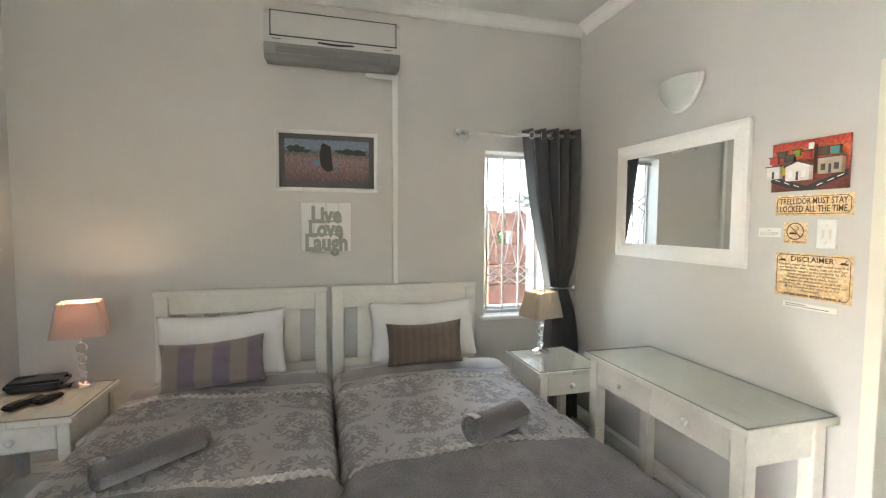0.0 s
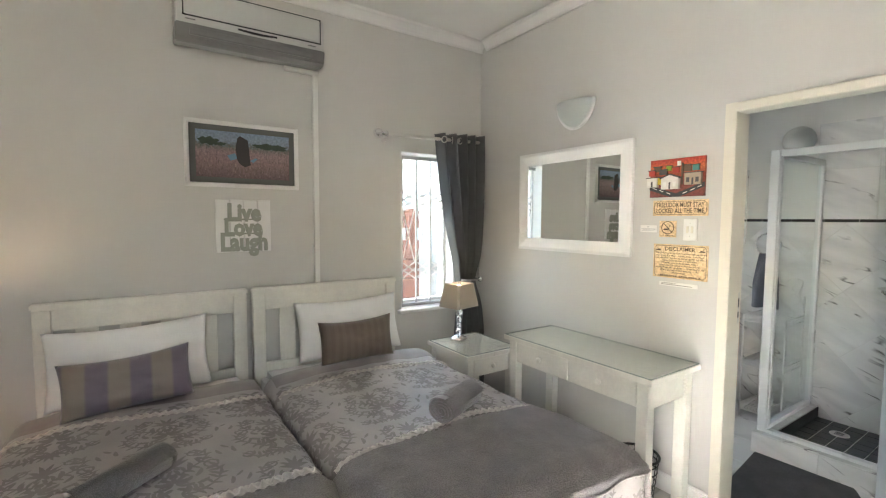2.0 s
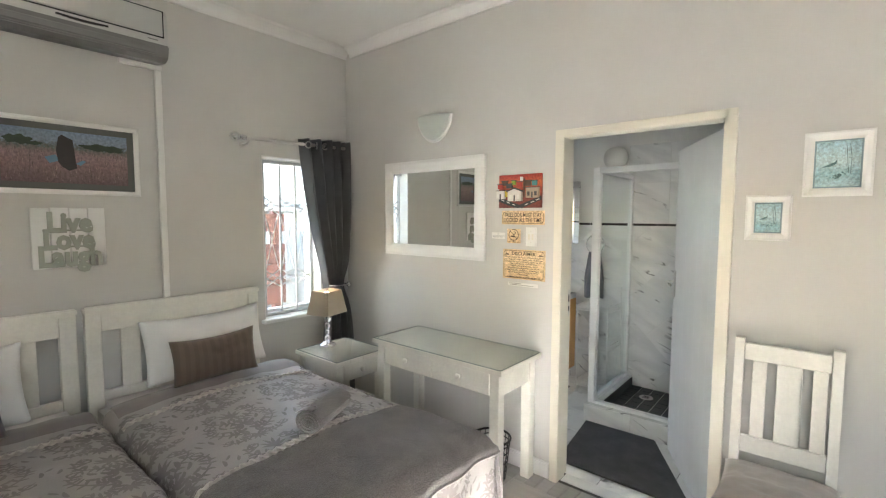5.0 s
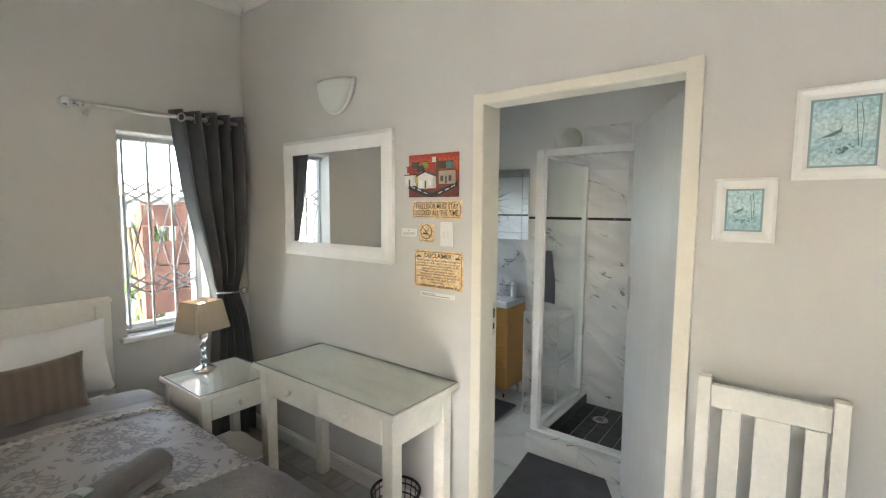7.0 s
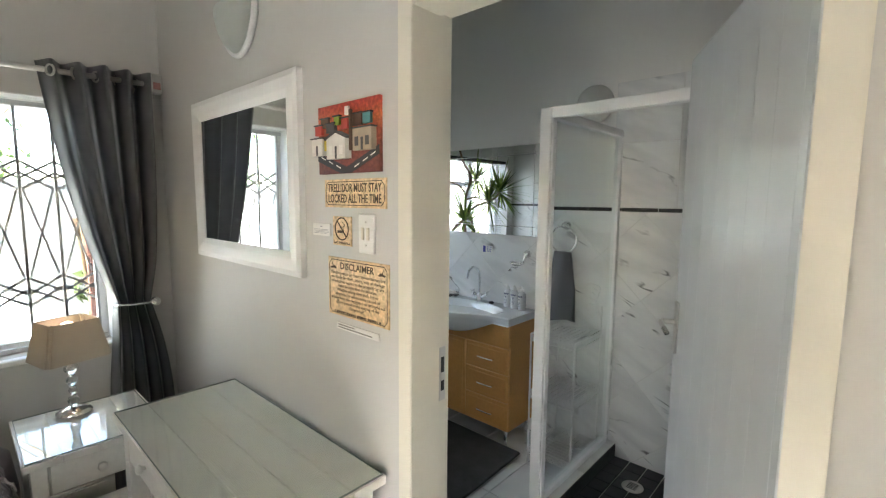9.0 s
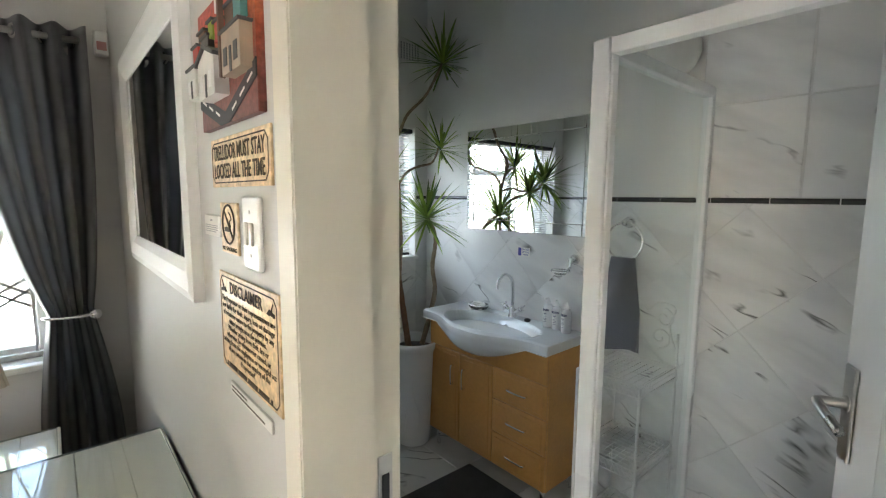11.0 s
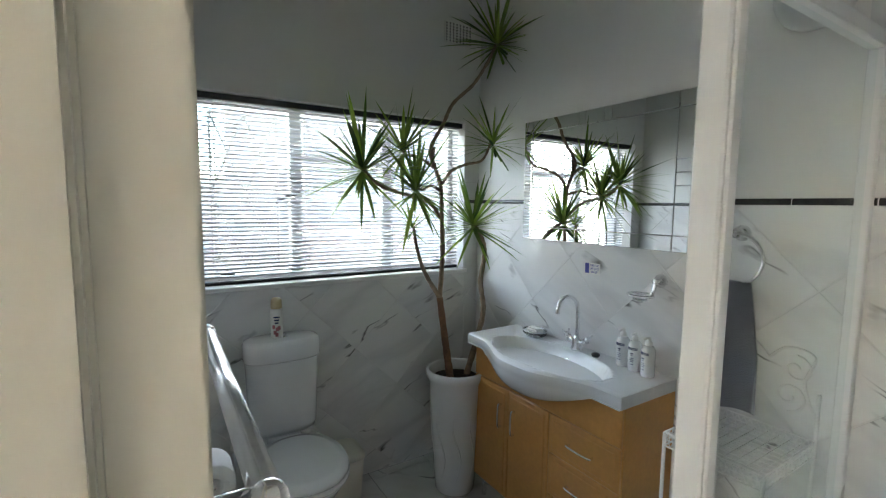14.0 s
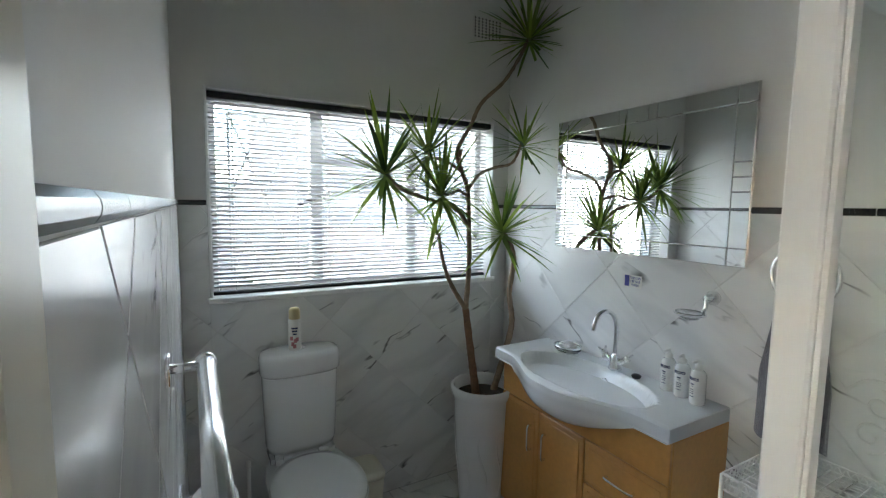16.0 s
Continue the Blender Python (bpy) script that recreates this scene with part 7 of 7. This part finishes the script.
for a, b in (((0.001, TY - 0.007, 0.053), (TX, TY - 0.0005, 0.128)), ((0.0005, 0.0, 0.053), (0.007, TY - 0.008, 0.128))):
    part("skirting_tile", one_box(a, b, 0.002), SLATE, tray)
bm = B()
lathe(bm, [(0, 0), (0.055, 0), (0.055, 0.004), (0.045, 0.006), (0, 0.005)], 28, at=(0.545, 0.775, 0.053))
dr = part("drain", bm, STEEL, tray, "round slotted steel drain")
for k in range(5):
    part("slot", one_box((0.515 + k * 0.013, 0.75, 0.0575), (0.521 + k * 0.013, 0.80, 0.0595), 0), BLACK, dr)

enc = thing("shower_enclosure", (2.985, 1.905, 0.139), "white aluminium framed glass shower enclosure", "shower enclosure")
EH = 1.835
part("post", one_box((-0.024, -0.028, 0), (0.03, 0.025, EH), 0.004), ALU, enc)
bm = B()
box(bm, (0.03, -0.015, 0), (0.04, 0.015, EH - 0.03), 0.002)
box(bm, (-0.015, -0.036, 0), (0.015, -0.028, EH - 0.03), 0.002)
part("glazing_bead", bm, ALU, enc)
L = BX1 - 2.985
part("wall_channel", one_box((L - 0.032, -0.018, 0.0), (L - 0.0005, 0.018, EH), 0.003), ALU, enc)
part("top_rail", one_box((0.031, -0.02, EH - 0.04), (L - 0.033, 0.02, EH), 0.003), ALU, enc)
part("bottom_rail", one_box((0.031, -0.02, 0), (L - 0.033, 0.02, 0.03), 0.003), ALU, enc)
part("front_top_rail", one_box((-0.022, BYS - 1.905, EH - 0.045), (0.022, -0.029, EH), 0.003), ALU, enc)
part("front_sill", one_box((-0.025, BYS - 1.905, 0), (0.025, -0.029, 0.022), 0.003), ALU, enc)
part("hinge_post", one_box((-0.022, BYS - 1.905 + 0.001, 0.023), (0.022, BYS - 1.905 + 0.04, EH - 0.046), 0.003), ALU, enc)
g = part("glass_pane", one_box((0.041, -0.003, 0.031), (L - 0.033, 0.003, EH - 0.041), 0), SHOWER_GLASS, enc)
g.visible_shadow = False

GLOBE = cloth_shade("opal_glass", (0.80, 0.79, 0.75), 0.3)
gl = thing("globe_wall_lamp", (BX1 + 0.007, 2.05, 2.135), "round opal glass wall lamp above the shower", "wall lamp")
bm = B()
lathe(bm, [(0.0, 0.125), (0.04, 0.12), (0.075, 0.10), (0.10, 0.065), (0.108, 0.03), (0.10, 0.012), (0.085, 0.008)], 32, m=pose(0, 0, 0, 0, -90, 0))
part("globe", bm, GLOBE, gl)
bm = B()
lathe(bm, [(0, 0), (0.095, 0), (0.095, 0.012), (0.088, 0.016), (0, 0.016)], 32, m=pose(0, 0, 0, 0, -90, 0))
part("base", bm, PLASTIC, gl)

# wire shelf with scrolled back
WHITE_WIRE = material("white_coated_wire", (0.78, 0.77, 0.75), 0.4, vary=0.03)
shf = thing("wire_shelf", (3.63, 2.09, 0), "white three-tier wire shelf with a scrolled back", "shelf")
SX0, SX1, SY0, SY1 = -0.17, 0.165, -0.125, 0.15
for x in (SX0, SX1):
    for y in (SY0, SY1):
        bm = B()
        tube(bm, [(x, y, 0), (x, y, 0.80 if x < 0 else 0.95)], 0.006, 8)
        part("upright", bm, WHITE_WIRE, shf)
for z in (0.08, 0.43, 0.78):
    bm = B()
    for k in range(12):
        x = SX0 + (SX1 - SX0) * k / 11
        tube(bm, [(x, SY0, z), (x, SY1, z)], 0.0018, 5)
    for k in range(10):
        y = SY0 + (SY1 - SY0) * k / 9
        tube(bm, [(SX0, y, z + 0.002), (SX1, y, z + 0.002)], 0.0018, 5)
    part("wire_deck", bm, WHITE_WIRE, shf)
    bm = B()
    for a, b in (((SX0, SY0), (SX1, SY0)), ((SX1, SY0), (SX1, SY1)), ((SX1, SY1), (SX0, SY1)), ((SX0, SY1), (SX0, SY0))):
        a, b = Vector((*a, 0)), Vector((*b, 0))
        for h in (-0.022, 0.022):
            tube(bm, [a + Vector((0, 0, z + h)), b + Vector((0, 0, z + h))], 0.003, 6)
        n = 14
        for k in range(n):
            p, q = a.lerp(b, k / n), a.lerp(b, (k + 1) / n)
            tube(bm, [p + Vector((0, 0, z - 0.022)), q + Vector((0, 0, z + 0.022))], 0.0018, 4)
            tube(bm, [q + Vector((0, 0, z - 0.022)), p + Vector((0, 0, z + 0.022))], 0.0018, 4)
    part("lattice_edge", bm, WHITE_WIRE, shf)
def spiral(cx, cz, r, turns, start, sgn):
    return [(SX1, cx + r * (1 - 0.8 * k / 30) * math.cos(start + sgn * turns * 2 * math.pi * k / 30), cz + r * (1 - 0.8 * k / 30) * math.sin(start + sgn * turns * 2 * math.pi * k / 30)) for k in range(31)]
for s in (-1, 1):
    bm = B()
    tube(bm, spiral(0.0125 + s * 0.06, 0.92, 0.05, 1.3, -math.pi / 2, s), 0.0035, 6)
    tube(bm, spiral(0.0125 + s * 0.075, 1.01, 0.045, 1.2, math.pi / 2, -s), 0.0035, 6)
    tube(bm, smooth_curve([(SX1, 0.0125 + s * 0.137, 0.86), (SX1, 0.0125 + s * 0.10, 0.97), (SX1, 0.0125 + s * 0.12, 1.06), (SX1, 0.0125 + s * 0.05, 1.075), (SX1, 0.0125, 1.03)], 6), 0.004, 6)
    part("scroll", bm, WHITE_WIRE, shf)

# ---- mats ----
def bath_mat(at, pts, label):
    m = thing("bath_mat", at, label, "bath mat", "charcoal bath mats")
    bm = B()
    outline(bm, pts, 0.016, "z", 0.0, 0.005)
    part("mat_body", bm, MAT_PILE, m)


bath_mat((2.55, 1.53, 0.003), [(-0.32, 0.30), (0.345, 0.38), (0.355, -0.12), (-0.26, -0.46), (-0.33, -0.42)], "charcoal pile bath mat on the tiles inside the doorway")
bath_mat((3.16, 2.62, 0.003), [(-0.29, -0.33), (0.33, -0.31), (0.335, 0.31), (-0.30, 0.33)], "charcoal pile bath mat on the tiles before the vanity")

# ---- vent ----
vt = thing("air_vent", (3.642, YN - 0.004, 2.49), "white plaster air vent with rows of holes", "vent")
part("plate", one_box((-0.093, -0.005, -0.058), (0.093, 0, 0.058), 0.002), PAINT_BATH, vt)
vert, fac = [], []
for i in range(8):
    for j in range(7):
        x, z, r = -0.081 + i * 0.0231, -0.047 + j * 0.0156, 0.0052
        k0 = len(vert)
        vert += [(x + r * math.cos(a), -0.0058, z + r * math.sin(a)) for a in [math.pi * q / 4 for q in range(8)]]
        fac.append(tuple(range(k0, k0 + 8)))
me = bpy.data.meshes.new("hole")
me.from_pydata(vert, [], fac)
me.materials.append(BLACK)
hl = new("hole", me)
hl.parent = vt
tagged(hl, kind="stuff")

# ---- dragon tree ----
pot = thing("plant_pot", (3.425, 3.37, 0), "tall white glazed flower pot with embossed sides", "plant pot")
bm = B()
lathe(bm, [(0, 0), (0.10, 0), (0.106, 0.01), (0.112, 0.10), (0.125, 0.30), (0.138, 0.52), (0.142, 0.60), (0.152, 0.615), (0.158, 0.635), (0.156, 0.655), (0.146, 0.66), (0.138, 0.65), (0.132, 0.60)], 40)
for k in range(9):
    a = 2 * math.pi * k / 9
    pts = []
    for q in range(9):
        z = 0.10 + 0.05 * q
        r = 0.111 + 0.0265 * (z - 0.08) / 0.5 + 0.001
        aa = a + 0.18 * math.sin(q * 0.8)
        pts.append((r * math.cos(aa), r * math.sin(aa), z))
    tube(bm, smooth_curve(pts, 3), [0.001 + 0.0035 * math.sin(math.pi * (i + 1) / 27) for i in range(25)], 6)
part("body", bm, CERAMIC, pot)
bm = B()
lathe(bm, [(0.134, 0.60), (0.08, 0.612), (0.0, 0.618)], 28)
part("soil", bm, SOIL, pot)


def leaf_material():
    m = material("dragon_leaf", (0.06, 0.13, 0.025), 0.38, vary=0.3, scale=9)
    n, l, b = nodes_of(m)
    geo, r, mx = n.new("ShaderNodeNewGeometry"), n.new("ShaderNodeMapRange"), n.new("ShaderNodeMix")
    mx.data_type = "RGBA"
    mx.inputs["A"].default_value, mx.inputs["B"].default_value = (0.04, 0.085, 0.02, 1), (0.32, 0.46, 0.07, 1)
    l.new(geo.outputs["Random Per Island"], mx.inputs["Factor"])
    l.new(mx.outputs["Result"], b.inputs["Base Color"])
    thin, mix = n.new("ShaderNodeBsdfTranslucent"), n.new("ShaderNodeMixShader")
    l.new(mx.outputs["Result"], thin.inputs[0])
    mix.inputs[0].default_value = 0.55
    l.new(b.outputs[0], mix.inputs[1])
    l.new(thin.outputs[0], mix.inputs[2])
    l.new(mix.outputs[0], n["Material Output"].inputs[0])
    return m


LEAF = leaf_material()
tree = thing("dragon_tree", (3.425, 3.37, 0.615), "tall branching dragon tree with spiky leaf rosettes in the pot", "plant")
O = Vector((3.425, 3.37, 0.615))
W = lambda *p: [Vector(q) - O for q in p]
for nm, pts, r0, r1, mt in (("trunk", W((3.39, 3.37, 0.60), (3.36, 3.37, 0.78), (3.325, 3.38, 1.04)), 0.021, 0.016, BARK_RED),
                            ("trunk", W((3.49, 3.37, 0.60), (3.58, 3.375, 0.85), (3.60, 3.375, 0.96), (3.575, 3.37, 1.10), (3.59, 3.36, 1.25), (3.555, 3.34, 1.34), (3.48, 3.31, 1.41)), 0.017, 0.010, BARK),
                            ("branch", W((3.325, 3.38, 1.04), (3.25, 3.40, 1.17), (3.215, 3.42, 1.29), (3.205, 3.44, 1.40)), 0.012, 0.007, BARK),
                            ("branch", W((3.325, 3.38, 1.04), (3.345, 3.39, 1.25), (3.345, 3.40, 1.45), (3.335, 3.40, 1.61), (3.29, 3.40, 1.72), (3.295, 3.40, 1.79)), 0.013, 0.009, BARK),
                            ("branch", W((3.30, 3.40, 1.70), (3.275, 3.40, 1.78), (3.36, 3.42, 1.91), (3.42, 3.42, 2.02), (3.56, 3.44, 2.14), (3.65, 3.45, 2.26), (3.71, 3.45, 2.37)), 0.010, 0.008, BARK),
                            ("branch", W((3.335, 3.40, 1.60), (3.40, 3.40, 1.68), (3.50, 3.41, 1.72), (3.61, 3.42, 1.75), (3.665, 3.42, 1.85)), 0.008, 0.006, BARK),
                            ("branch", W((3.34, 3.40, 1.44), (3.25, 3.37, 1.52), (3.10, 3.36, 1.56), (2.97, 3.35, 1.60), (2.91, 3.35, 1.66)), 0.010, 0.007, BARK),
                            ("branch", W((3.335, 3.40, 1.58), (3.26, 3.36, 1.60), (3.20, 3.33, 1.58), (3.15, 3.30, 1.585)), 0.008, 0.006, BARK),
                            ("branch", W((3.30, 3.40, 1.69), (3.22, 3.42, 1.74), (3.16, 3.44, 1.75), (3.145, 3.44, 1.77)), 0.008, 0.006, BARK)):
    c = smooth_curve(pts, 8)
    bm = B()
    tube(bm, c, [r0 + (r1 - r0) * k / (len(c) - 1) + 0.0012 * math.sin(k * 2.1) for k in range(len(c))], 9)
    part(nm, bm, mt, tree)


def rosette(c, n, length, seed, droop, up=(0, 0, 1)):
    """One tuft of narrow arching leaves round a shoot tip."""
    rnd = random.Random(seed)
    bm = B()
    q = Vector(up).to_track_quat("Z", "Y").to_matrix()
    for k in range(n):
        a = 2.39996 * k + rnd.uniform(-0.2, 0.2)
        e = math.asin(max(-0.75, min(0.98, 0.97 - 1.45 * (1 - k / n) + rnd.uniform(-0.15, 0.15))))
        L = length * rnd.uniform(0.7, 1.3)
        w = L * 0.026 * rnd.uniform(0.75, 1.25) + 0.002
        d = q @ Vector((math.cos(a) * math.cos(e), math.sin(a) * math.cos(e), math.sin(e)))
        side = d.cross(Vector((0, 0, 1)))
        side = side.normalized() if side.length > 0.1 else Vector((1, 0, 0))
        p, rows = Vector(c) + d * 0.008 + Vector((0, 0, -0.03 * (1 - k / n))), []
        for j in range(6):
            t = j / 5
            ww = w * (0.75 + 0.5 * t - 1.25 * t ** 3) if j < 5 else 0.0004
            rows.append((bm.verts.new(p - side * ww), bm.verts.new(p + Vector((0, 0, -0.15 * ww))), bm.verts.new(p + side * ww)))
            d = (d + Vector((0, 0, -droop * (0.01 + 0.065 * t)))).normalized()
            p = p + d * L / 5
        for r, s in zip(rows, rows[1:]):
            for m in range(2):
                bm.faces.new((r[m], r[m + 1], s[m + 1], s[m]))
    for f in bm.faces:
        f.smooth = True
    part("leaf_rosette", bm, LEAF, tree)


for c, n, L, s, dr_, up in (((3.72, 3.45, 2.39), 46, 0.27, 1, 1.1, (0.25, -0.1, 1)), ((3.68, 3.42, 1.85), 34, 0.24, 2, 1.3, (0.3, 0, 1)), ((3.145, 3.44, 1.775), 48, 0.25, 3, 0.9, (-0.1, -0.2, 1)),
                            ((2.90, 3.35, 1.667), 62, 0.30, 4, 1.0, (-0.25, -0.3, 1)), ((3.141, 3.30, 1.585), 52, 0.26, 5, 0.9, (0.1, -0.7, 1)), ((3.47, 3.30, 1.42), 54, 0.28, 6, 0.9, (-0.05, -0.2, 1)), ((3.204, 3.45, 1.40), 26, 0.16, 7, 1.0, (0, 0, 1))):
    rosette(Vector(c) - O, int(n * 1.5), L * 0.92, s, dr_, up)


# ---- tiles, planks: laid last ----
def clip(poly, x0, x1, z0, z1):
    """The part of a flat polygon inside a rectangle."""
    for axis, lim, sign in ((0, x0, 1), (0, x1, -1), (1, z0, 1), (1, z1, -1)):
        out = []
        for p, q in zip(poly, poly[1:] + poly[:1]):
            ip, iq = sign * (p[axis] - lim) >= 0, sign * (q[axis] - lim) >= 0
            if ip:
                out.append(p)
            if ip != iq:
                t = (lim - p[axis]) / (q[axis] - p[axis])
                out.append((p[0] + t * (q[0] - p[0]), p[1] + t * (q[1] - p[1])))
        poly = out
        if len(poly) < 3:
            return []
    return poly


def slab(poly, lift, to_world, chamfer=0.0025):
    """A thin tile from an outline: a flat face with slanting edges."""
    bm = B()
    n = len(poly)
    cx, cz = sum(p[0] for p in poly) / n, sum(p[1] for p in poly) / n
    low = [bm.verts.new(to_world(p[0], p[1], 0)) for p in poly]
    mid = [bm.verts.new(to_world(p[0], p[1], lift * 0.75)) for p in poly]
    def inset(p):
        d = math.hypot(p[0] - cx, p[1] - cz) or 1
        k = max(0.0, 1 - chamfer / d)
        return cx + (p[0] - cx) * k, cz + (p[1] - cz) * k
    top = [bm.verts.new(to_world(*inset(p), lift)) for p in poly]
    for a, b in ((low, mid), (mid, top)):
        for k in range(n):
            bm.faces.new((a[k], a[(k + 1) % n], b[(k + 1) % n], b[k]))
    bm.faces.new(top)
    bmesh.ops.recalc_face_normals(bm, faces=bm.faces)
    return bm


def area(poly):
    return abs(sum(p[0] * q[1] - q[0] * p[1] for p, q in zip(poly, poly[1:] + poly[:1]))) / 2


def diamond_tiles(parent, regions, off_plus, off_minus, to_world, side=0.344):
    """Tiles set on the diagonal: grid lines a + z = off_plus + k D and z - a = off_minus + k D."""
    D = side * math.sqrt(2)
    for x0, x1, z0, z1 in regions:
        for i in range(-12, 13):
            for j in range(-12, 13):
                s, d = off_plus + (i + 0.5) * D, off_minus + (j + 0.5) * D
                cx, cz, r = (s - d) / 2, (s + d) / 2, D / 2 - 0.0016
                p = clip([(cx - r, cz), (cx, cz - r), (cx + r, cz), (cx, cz + r)], x0, x1, z0, z1)
                if len(p) > 2 and area(p) > 1e-4:
                    part("tile", slab(p, 0.009, to_world), MARBLE, parent)


tn = thing("wall_tiling_north", (0, YN, 0), "white marble tiles laid diagonally below a dado line", "wall tiles", "", "structure")
part("grout", wall_boxes((BX0 - 0.009, BX1 + 0.009, 0, 1.54), [(BWIN[0], BWIN[1], BWIN[2], 1.6)], (-0.0075, 0.0), "x"), GROUT, tn)
diamond_tiles(tn, [(BX0, BWIN[0], 0, 1.518), (BWIN[0], BWIN[1], 0, BWIN[2] - 0.012), (BWIN[1], BX1, 0, 1.518)], 3.735, -2.274, lambda a, z, d: (a, -d, z))
te = thing("wall_tiling_east", (BX1 + 0.009, 0, 0), "white marble tiles laid diagonally below a dado line", "wall tiles", "", "structure")
bm = B()
box(bm, (-0.0075, BYS, 0), (0.0, YN - 0.01, 1.54), 0)
box(bm, (-0.0075, BYS, 1.54), (0.0, 1.935, 2.24), 0)
part("grout", bm, GROUT, te)
diamond_tiles(te, [(BYS, YN - 0.01, 0, 1.518)], 4.225, -1.70, lambda a, z, d: (-d, a, z))
for j, (z0, z1) in enumerate(((1.542, 1.90), (1.903, 2.24))):
    y = 1.935
    while y > BYS + 0.01:
        y0 = max(BYS, y - 0.344)
        part("tile", slab([(y0 + 0.0015, z0), (y - 0.0015, z0), (y - 0.0015, z1), (y0 + 0.0015, z1)], 0.009, lambda a, z, d: (-d, a, z)), MARBLE, te)
        y -= 0.347
tw = thing("wall_tiling_west", (BX0 - 0.009, 0, 0), "white marble tiles laid diagonally beside the doorway", "wall tiles", "", "structure")
part("grout", one_box((0.0, DOOR_Y1 + 0.055, 0), (0.0075, YN - 0.01, 1.54), 0), GROUT, tw)
diamond_tiles(tw, [(DOOR_Y1 + 0.055, YN - 0.01, 0, 1.518)], 3.95, -1.60, lambda a, z, d: (d, a, z))


def listello(parent, a0, a1, place, size=0.2):
    a = a0
    while a < a1 - 0.01:
        b = min(a1, a + size - 0.002)
        bm = B()
        tt = bmesh.new()
        prof = [(0.0, 0.0), (0.010, 0.001), (0.0135, 0.006), (0.0145, 0.011), (0.0135, 0.016), (0.010, 0.021), (0.0, 0.022)]
        ra = [tt.verts.new(place(a + 0.0012, 1.519 + z, d)) for d, z in prof]
        rb = [tt.verts.new(place(b - 0.0012, 1.519 + z, d)) for d, z in prof]
        for k in range(len(prof) - 1):
            tt.faces.new((ra[k], ra[k + 1], rb[k + 1], rb[k]))
        tt.faces.new(ra)
        tt.faces.new(rb)
        bmesh.ops.recalc_face_normals(tt, faces=tt.faces)
        join(bm, tt)
        part("listello", bm, LISTELLO, parent)
        a += size


listello(tn, BX0 + 0.002, BWIN[0] - 0.001, lambda a, z, d: (a, -d, z))
listello(tn, BWIN[1] + 0.001, BX1 - 0.006, lambda a, z, d: (a, -d, z))
listello(te, BYS, YN - 0.012, lambda a, z, d: (-d, a, z))
listello(tw, DOOR_Y1 + 0.056, YN - 0.012, lambda a, z, d: (d, a, z), 0.14)

fb = bpy.data.objects["floor_bath"]
for i in range(-4, 4):
    for j in range(-9, 3):
        x0, y0 = 3.07 + i * 0.3555, 3.30 + j * 0.3535
        p = clip([(x0 + 0.002, y0 + 0.002), (x0 + 0.3535, y0 + 0.002), (x0 + 0.3535, y0 + 0.3515), (x0 + 0.002, y0 + 0.3515)], BX0 - 0.005, BX1, BYS, YN - 0.01)
        if len(p) > 2 and area(p) > 1e-4:
            part("tile", slab(p, 0.006, lambda a, b, d: (a, b, d - 0.006)), MARBLE, fb)
for y0, y1 in ((DOOR_Y0, 1.30), (1.303, DOOR_Y1)):
    part("threshold_tile", slab([(X1 + 0.03, y0), (BX0 - 0.008, y0), (BX0 - 0.008, y1), (X1 + 0.03, y1)], 0.007, lambda a, b, d: (a, b, d - 0.006)), MARBLE, fb)

fl = bpy.data.objects["floor"]
plank_meshes = {}
def plank(x0, x1, y0, y1, mat=PLANK):
    key = (round(x1 - x0, 4), round(y1 - y0, 4))
    if key not in plank_meshes:
        w, h = key
        bm = slab([(-w / 2, -h / 2), (w / 2, -h / 2), (w / 2, h / 2), (-w / 2, h / 2)], 0.006, lambda a, b, d: (a, b, d - 0.006), 0.002)
        me = bpy.data.meshes.new("plank")
        bm.to_mesh(me)
        bm.free()
        me.materials.append(mat)
        plank_meshes[key] = me
    o = new("plank", plank_meshes[key])
    o.parent = fl
    o.location = ((x0 + x1) / 2, (y0 + y1) / 2, 0)
w = 0.185
for i in range(19):
    x0 = 1.87 - (i + 1) * w
    y = YS - (0.3 * (i % 3))
    while y < YN:
        a, b = max(y, YS), min(y + 0.9, YN)
        if b - a > 0.02:
            plank(max(x0, X0) + 0.0015, x0 + w - 0.0015, a + 0.0015, b - 0.0015)
        y += 0.9
y = YS
while y < YN - 0.01:
    b = min(y + 0.075, YN)
    plank(1.872, X1 - 0.001, y + 0.0015, b - 0.0015)
    y += 0.075
